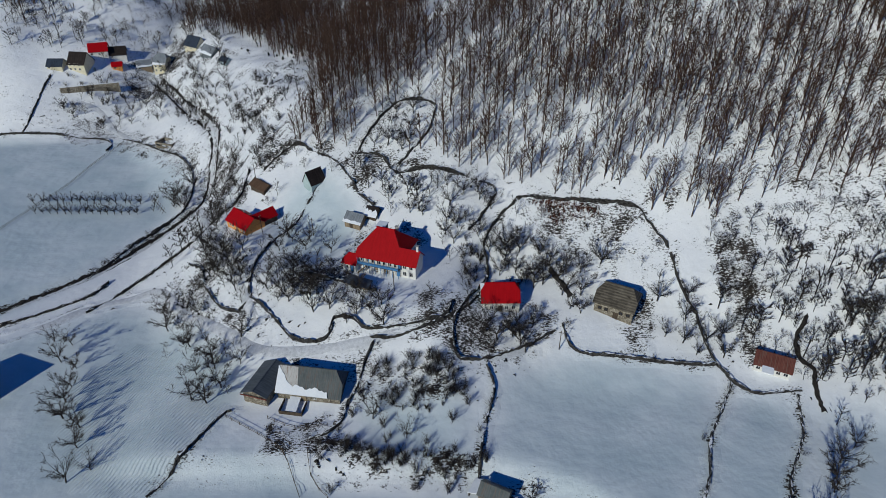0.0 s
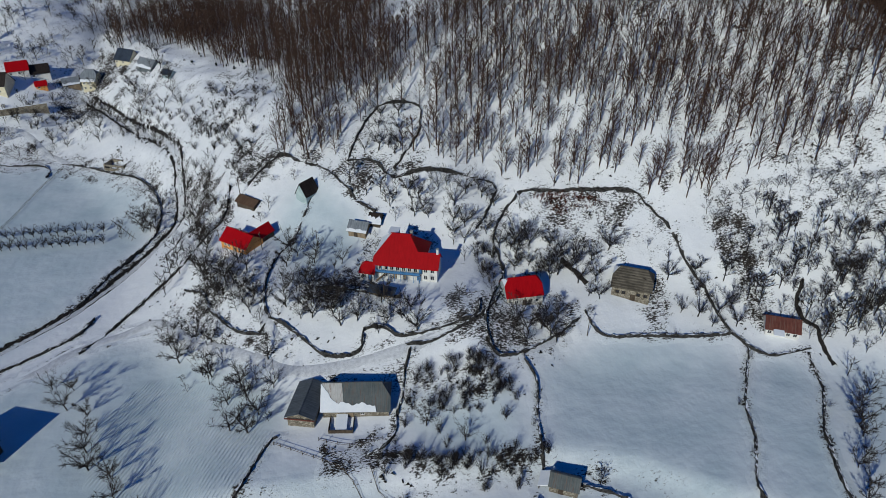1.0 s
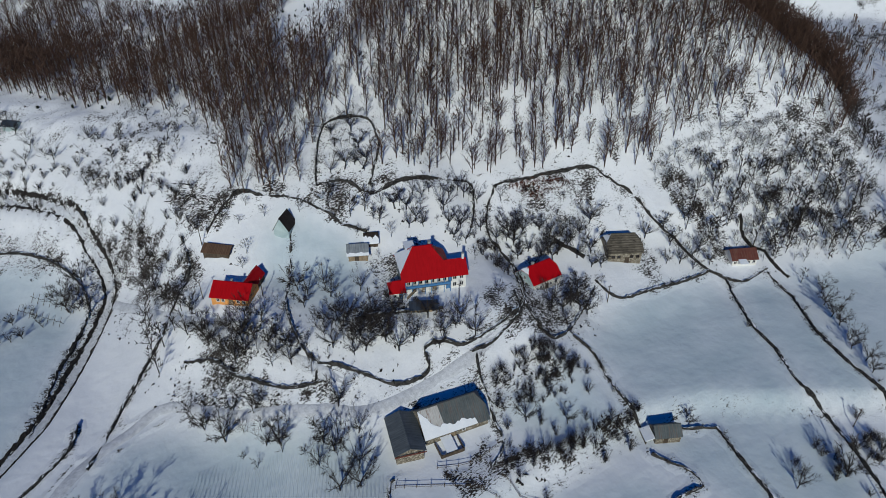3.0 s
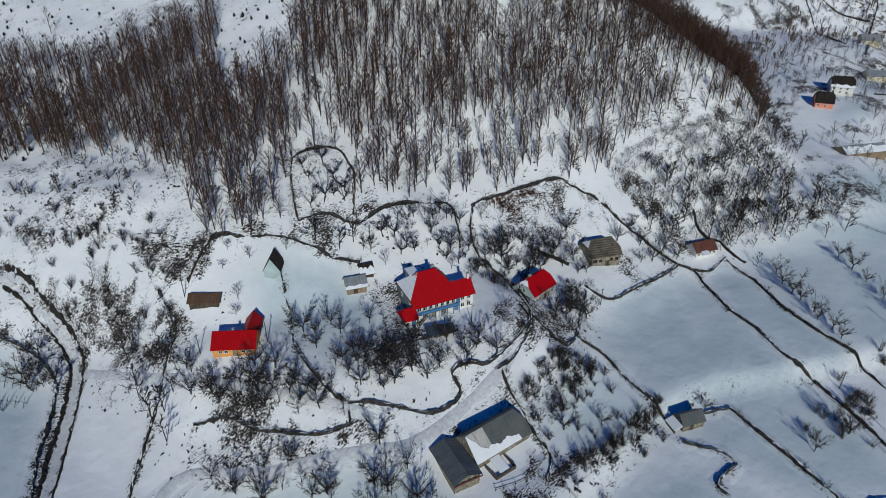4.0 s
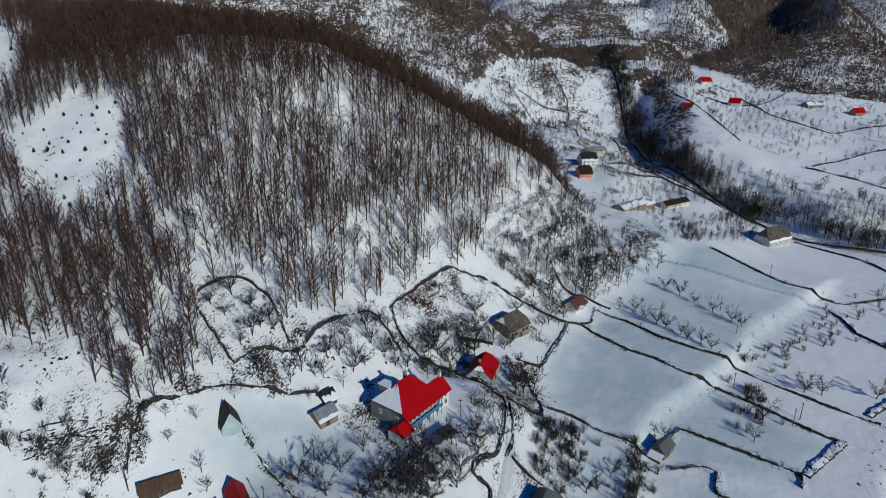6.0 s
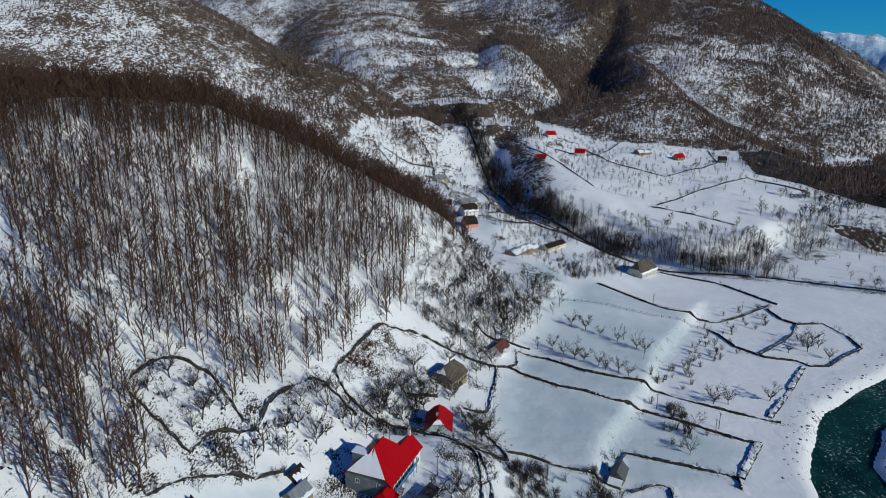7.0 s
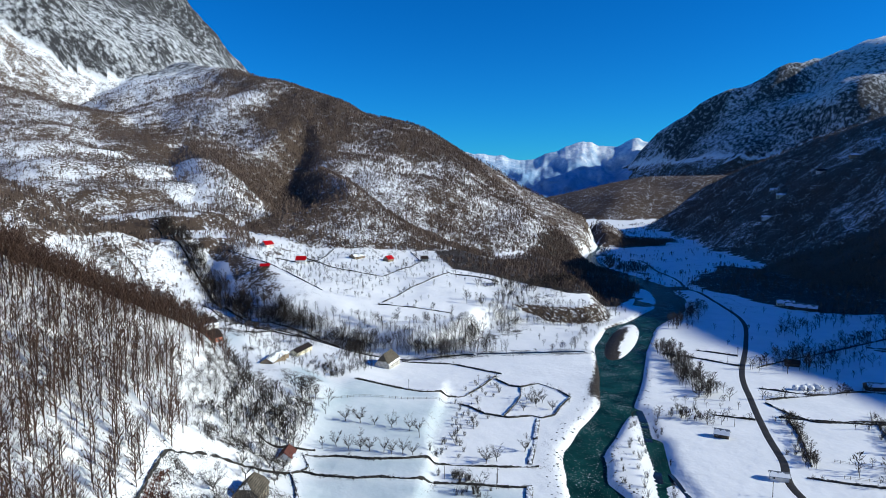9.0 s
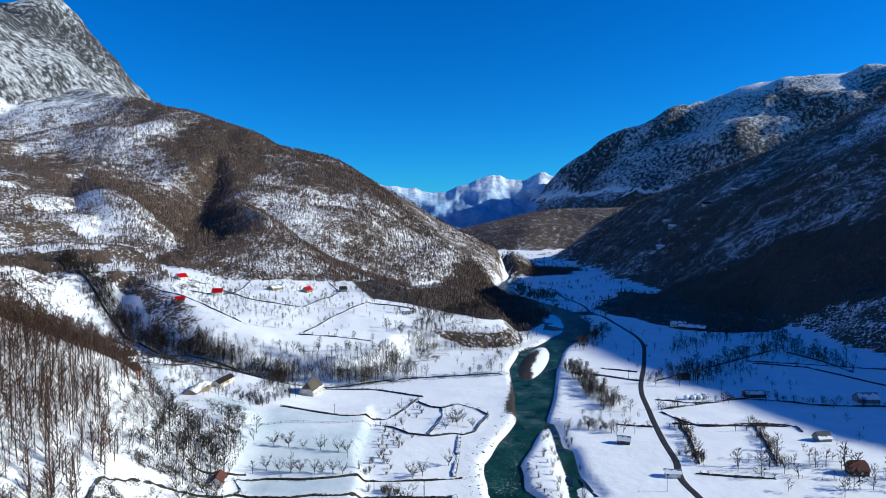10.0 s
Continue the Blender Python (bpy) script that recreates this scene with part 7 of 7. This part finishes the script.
# ---- poles, fences and small things ----
def tube(p, q, r0, r1, sides=6):
    p, q = np.array(p, float), np.array(q, float)
    d = q - p
    u = np.cross(d, (0.3, 0.5, 0.1)); u /= np.linalg.norm(u)
    w = np.cross(d, u); w /= np.linalg.norm(w)
    V = [tuple(c + r * (math.cos(k * 2 * math.pi / sides) * u + math.sin(k * 2 * math.pi / sides) * w)) for c, r in ((p, r0), (q, r1)) for k in range(sides)]
    F = [(k, (k + 1) % sides, sides + (k + 1) % sides, sides + k) for k in range(sides)] + [tuple(range(sides)), tuple(range(2 * sides - 1, sides - 1, -1))]
    return V, F




def utility_pole(px, py, tall=7.5, turn=0.0):
    top = new("utility_pole")
    x, y, z = spot(px, py)
    top.matrix_world = pose(x, y, z - 0.4, 0, 0, turn)
    tagged(top, "weathered wooden utility pole with a crossarm", "pole", group="utility poles")
    poly_part("pole", *tube((0, 0, 0), (0, 0, tall), 0.14, 0.09), WOODDARK, top)
    poly_part("crossarm", *boxes([(-0.7, -0.05, tall - 0.7, 0.7, 0.05, tall - 0.58)]), WOODDARK, top)
    for k in (-0.6, 0.6):
        poly_part("insulator", *tube((k, 0, tall - 0.58), (k, 0, tall - 0.36), 0.05, 0.03), WHITE, top)
    return top


for px, py in ((-41, 121), (-51, 128), (-29, 119), (-16.4, 99.2), (-9.6, 98.6), (38, 44), (27, 33), (30, 31), (63, 41), (76, 44), (108, 26), (112, -8), (22, 89), (-47, 141), (60, -92), (30, -66), (88, -132), (-10, -32), (128, -185)):
    utility_pole(px, py, 7.0, px * 7 % 180)


def rail_fence(pts, gap=2.6, tall=1.1, label="wooden rail fence standing in deep snow", rails=2):
    P = drape(pts, gap, smooth_it=True)
    Zp = height(P[:, 0], P[:, 1])
    top = new("fence")
    top.location = (P[0, 0], P[0, 1], Zp[0])
    tagged(top, label, "fence", group="field fences")
    o = np.array((P[0, 0], P[0, 1], Zp[0]))
    shared = None
    for k in range(len(P)):
        if shared is None:
            ob = poly_part("post", *tube((0, 0, -0.5), (0, 0, tall + 0.2), 0.09, 0.07, 5), WOODDARK, top)
            shared = ob.data
        else:
            ob = new("post", shared)
            ob.parent = top
        ob.location = (P[k, 0] - o[0], P[k, 1] - o[1], Zp[k] - o[2])
    for r in range(rails):
        V, F = [], []
        for k in range(len(P) - 1):
            a = np.array((P[k, 0], P[k, 1], Zp[k] + tall * (r + 1) / rails - 0.1)) - o
            b = np.array((P[k + 1, 0], P[k + 1, 1], Zp[k + 1] + tall * (r + 1) / rails - 0.1)) - o
            v, f = tube(a, b, 0.05, 0.05, 4)
            n = len(V)
            V += v
            F += [tuple(n + i for i in g) for g in f]
        poly_part("rail", V, F, WOODDARK, top)
    return top


rail_fence([(-37.3, 74.4), (-29.4, 69.7), (-26.1, 67.3), (-23.7, 63.3), (-22.4, 60.7)])
rail_fence([(-22, 67.5), (-21.1, 64), (-19.5, 61.9), (-18, 60.6)])
rail_fence([(98.5, 68.1), (102.4, 50.7), (96.8, 31.2), (93.3, 11.4)], 3.0, 1.3)
rail_fence([(123, 43.7), (113.8, 32.5), (104.6, 22.2), (101.1, 10.3)], 3.4, 1.2)
rail_fence([(-30, 74), (-25, 72), (-19.5, 72.5)], 2.2, 1.1)
rail_fence([(-12, -60), (-24, -72), (-36, -82)], 3.4, 1.2)
rail_fence([(-4, -68), (-14, -76), (-28, -90)], 3.4, 1.2)
rail_fence([(-109.3, 199), (-111.5, 183), (-112.4, 167), (-114.9, 153.2), (-116.8, 140.6)], 3.0, 1.1, "brush-grown post fence between snow fields")


def bean_frames(cx, cy, turn, rows, cols, label):
    """Leaning A-shaped pole frames left out in the winter field."""
    a = radians(turn)
    for i in range(rows):
        for j in range(cols):
            px = cx + (j * 1.7 * math.cos(a) - i * 4.0 * math.sin(a))
            py = cy + (j * 1.7 * math.sin(a) + i * 4.0 * math.cos(a))
            x, y, z = spot(px, py)
            top = new("pole_frame")
            top.matrix_world = pose(x, y, z, 0, 0, turn)
            tagged(top, label, "pole frame", group="pole frames in the field")
            poly_part("pole", *tube((0, -1.0, -0.2), (0.2, 0.9, 2.6), 0.08, 0.06, 5), WOODDARK, top)
            poly_part("pole", *tube((0, 1.0, -0.2), (0.2, -0.6, 2.2), 0.08, 0.06, 5), WOODDARK, top)


bean_frames(-84.5, 159.5, -52, 2, 8, "leaning wooden pole frame in the snow field")


def bale(px, py, r):
    x, y, z = spot(px, py)
    bm = bmesh.new()
    bmesh.ops.create_uvsphere(bm, u_segments=12, v_segments=8, radius=r)
    for v in bm.verts:
        v.co.z = v.co.z * 0.8 + (0.2 * r if v.co.z > 0 else 0)
        v.co += v.normal * 0.12 * r * noise.noise(v.co * 1.3)
    me = bpy.data.meshes.new("wrapped_bale")
    bm.to_mesh(me)
    bm.free()
    me.materials.append(HAY)
    ob = new("wrapped_bale", me)
    ob.location = (x, y, z + r * 0.55)
    return tagged(ob, "round white snow-capped hay bale beside the road", "bale", group="hay bales")


for k, (px, py) in enumerate(((47, -123), (45.2, -125.5), (43.5, -128), (42.2, -131), (45.6, -128.6), (43.8, -131.6))):
    bale(px, py, 1.9 + 0.2 * (k % 2))

# steep barn at the field's edge, off to the south-west
offbarn, OL, op = building("field_barn", (-92.5, 80.0), (-84.5, 77.0), 9.0, 4.0, 5.0, WOODDARK, BLUEROOF, "tall dark timber barn at the edge of the field", "barn")

# long retaining wall below the upper hamlet
m, RL = site((-138, 219.5), (-119.5, 226.0))
retain = new("retaining_wall")
retain.matrix_world = m
tagged(retain, "long grey-brown stone retaining wall below the hamlet", "wall")
poly_part("wall", *boxes([(0, 0, -2.0, RL, 0.5, 3.2)]), STONEWALL, retain)
poly_part("coping", *boxes([(-0.1, -0.1, 3.2, RL + 0.1, 0.6, 3.4)]), SNOW, retain)


# stones along the water and on the gravel bar
def river_stones(count):
    r = np.random.default_rng(12)
    bm = bmesh.new()
    bmesh.ops.create_icosphere(bm, subdivisions=1, radius=1.0)
    V0 = np.array([v.co[:] for v in bm.verts])
    F0 = np.array([[v.index for v in f.verts] for f in bm.faces])
    bm.free()
    kinds = [(V0 * r.uniform(0.7, 1.2, V0.shape) * (1.2, 0.9, 0.55), F0) for k in range(6)]
    P = drape(RIVER[2:15], 1.0)
    tan = np.gradient(P, axis=0)
    tan /= np.linalg.norm(tan, axis=1)[:, None] + 1e-9
    pick = r.integers(0, len(P), count)
    side = np.where(r.random(count) < 0.5, 1, -1) * r.uniform(9.5, 19, count)
    x, y = P[pick, 0] - tan[pick, 1] * side, P[pick, 1] + tan[pick, 0] * side
    z = height(x, y)
    ok = (z > WATER_Z - 0.5) & (z < WATER_Z + 3.0)
    places = list(zip(x[ok], y[ok], z[ok], r.uniform(0, 6.3, ok.sum()), r.uniform(0.15, 0.6, ok.sum())))
    return tagged(new("river_stones", scatter("river_stones", kinds, places, WALLTOP)), "grey river stones with snow caps along the water's edge", "stones", kind="stuff")


river_stones(800)
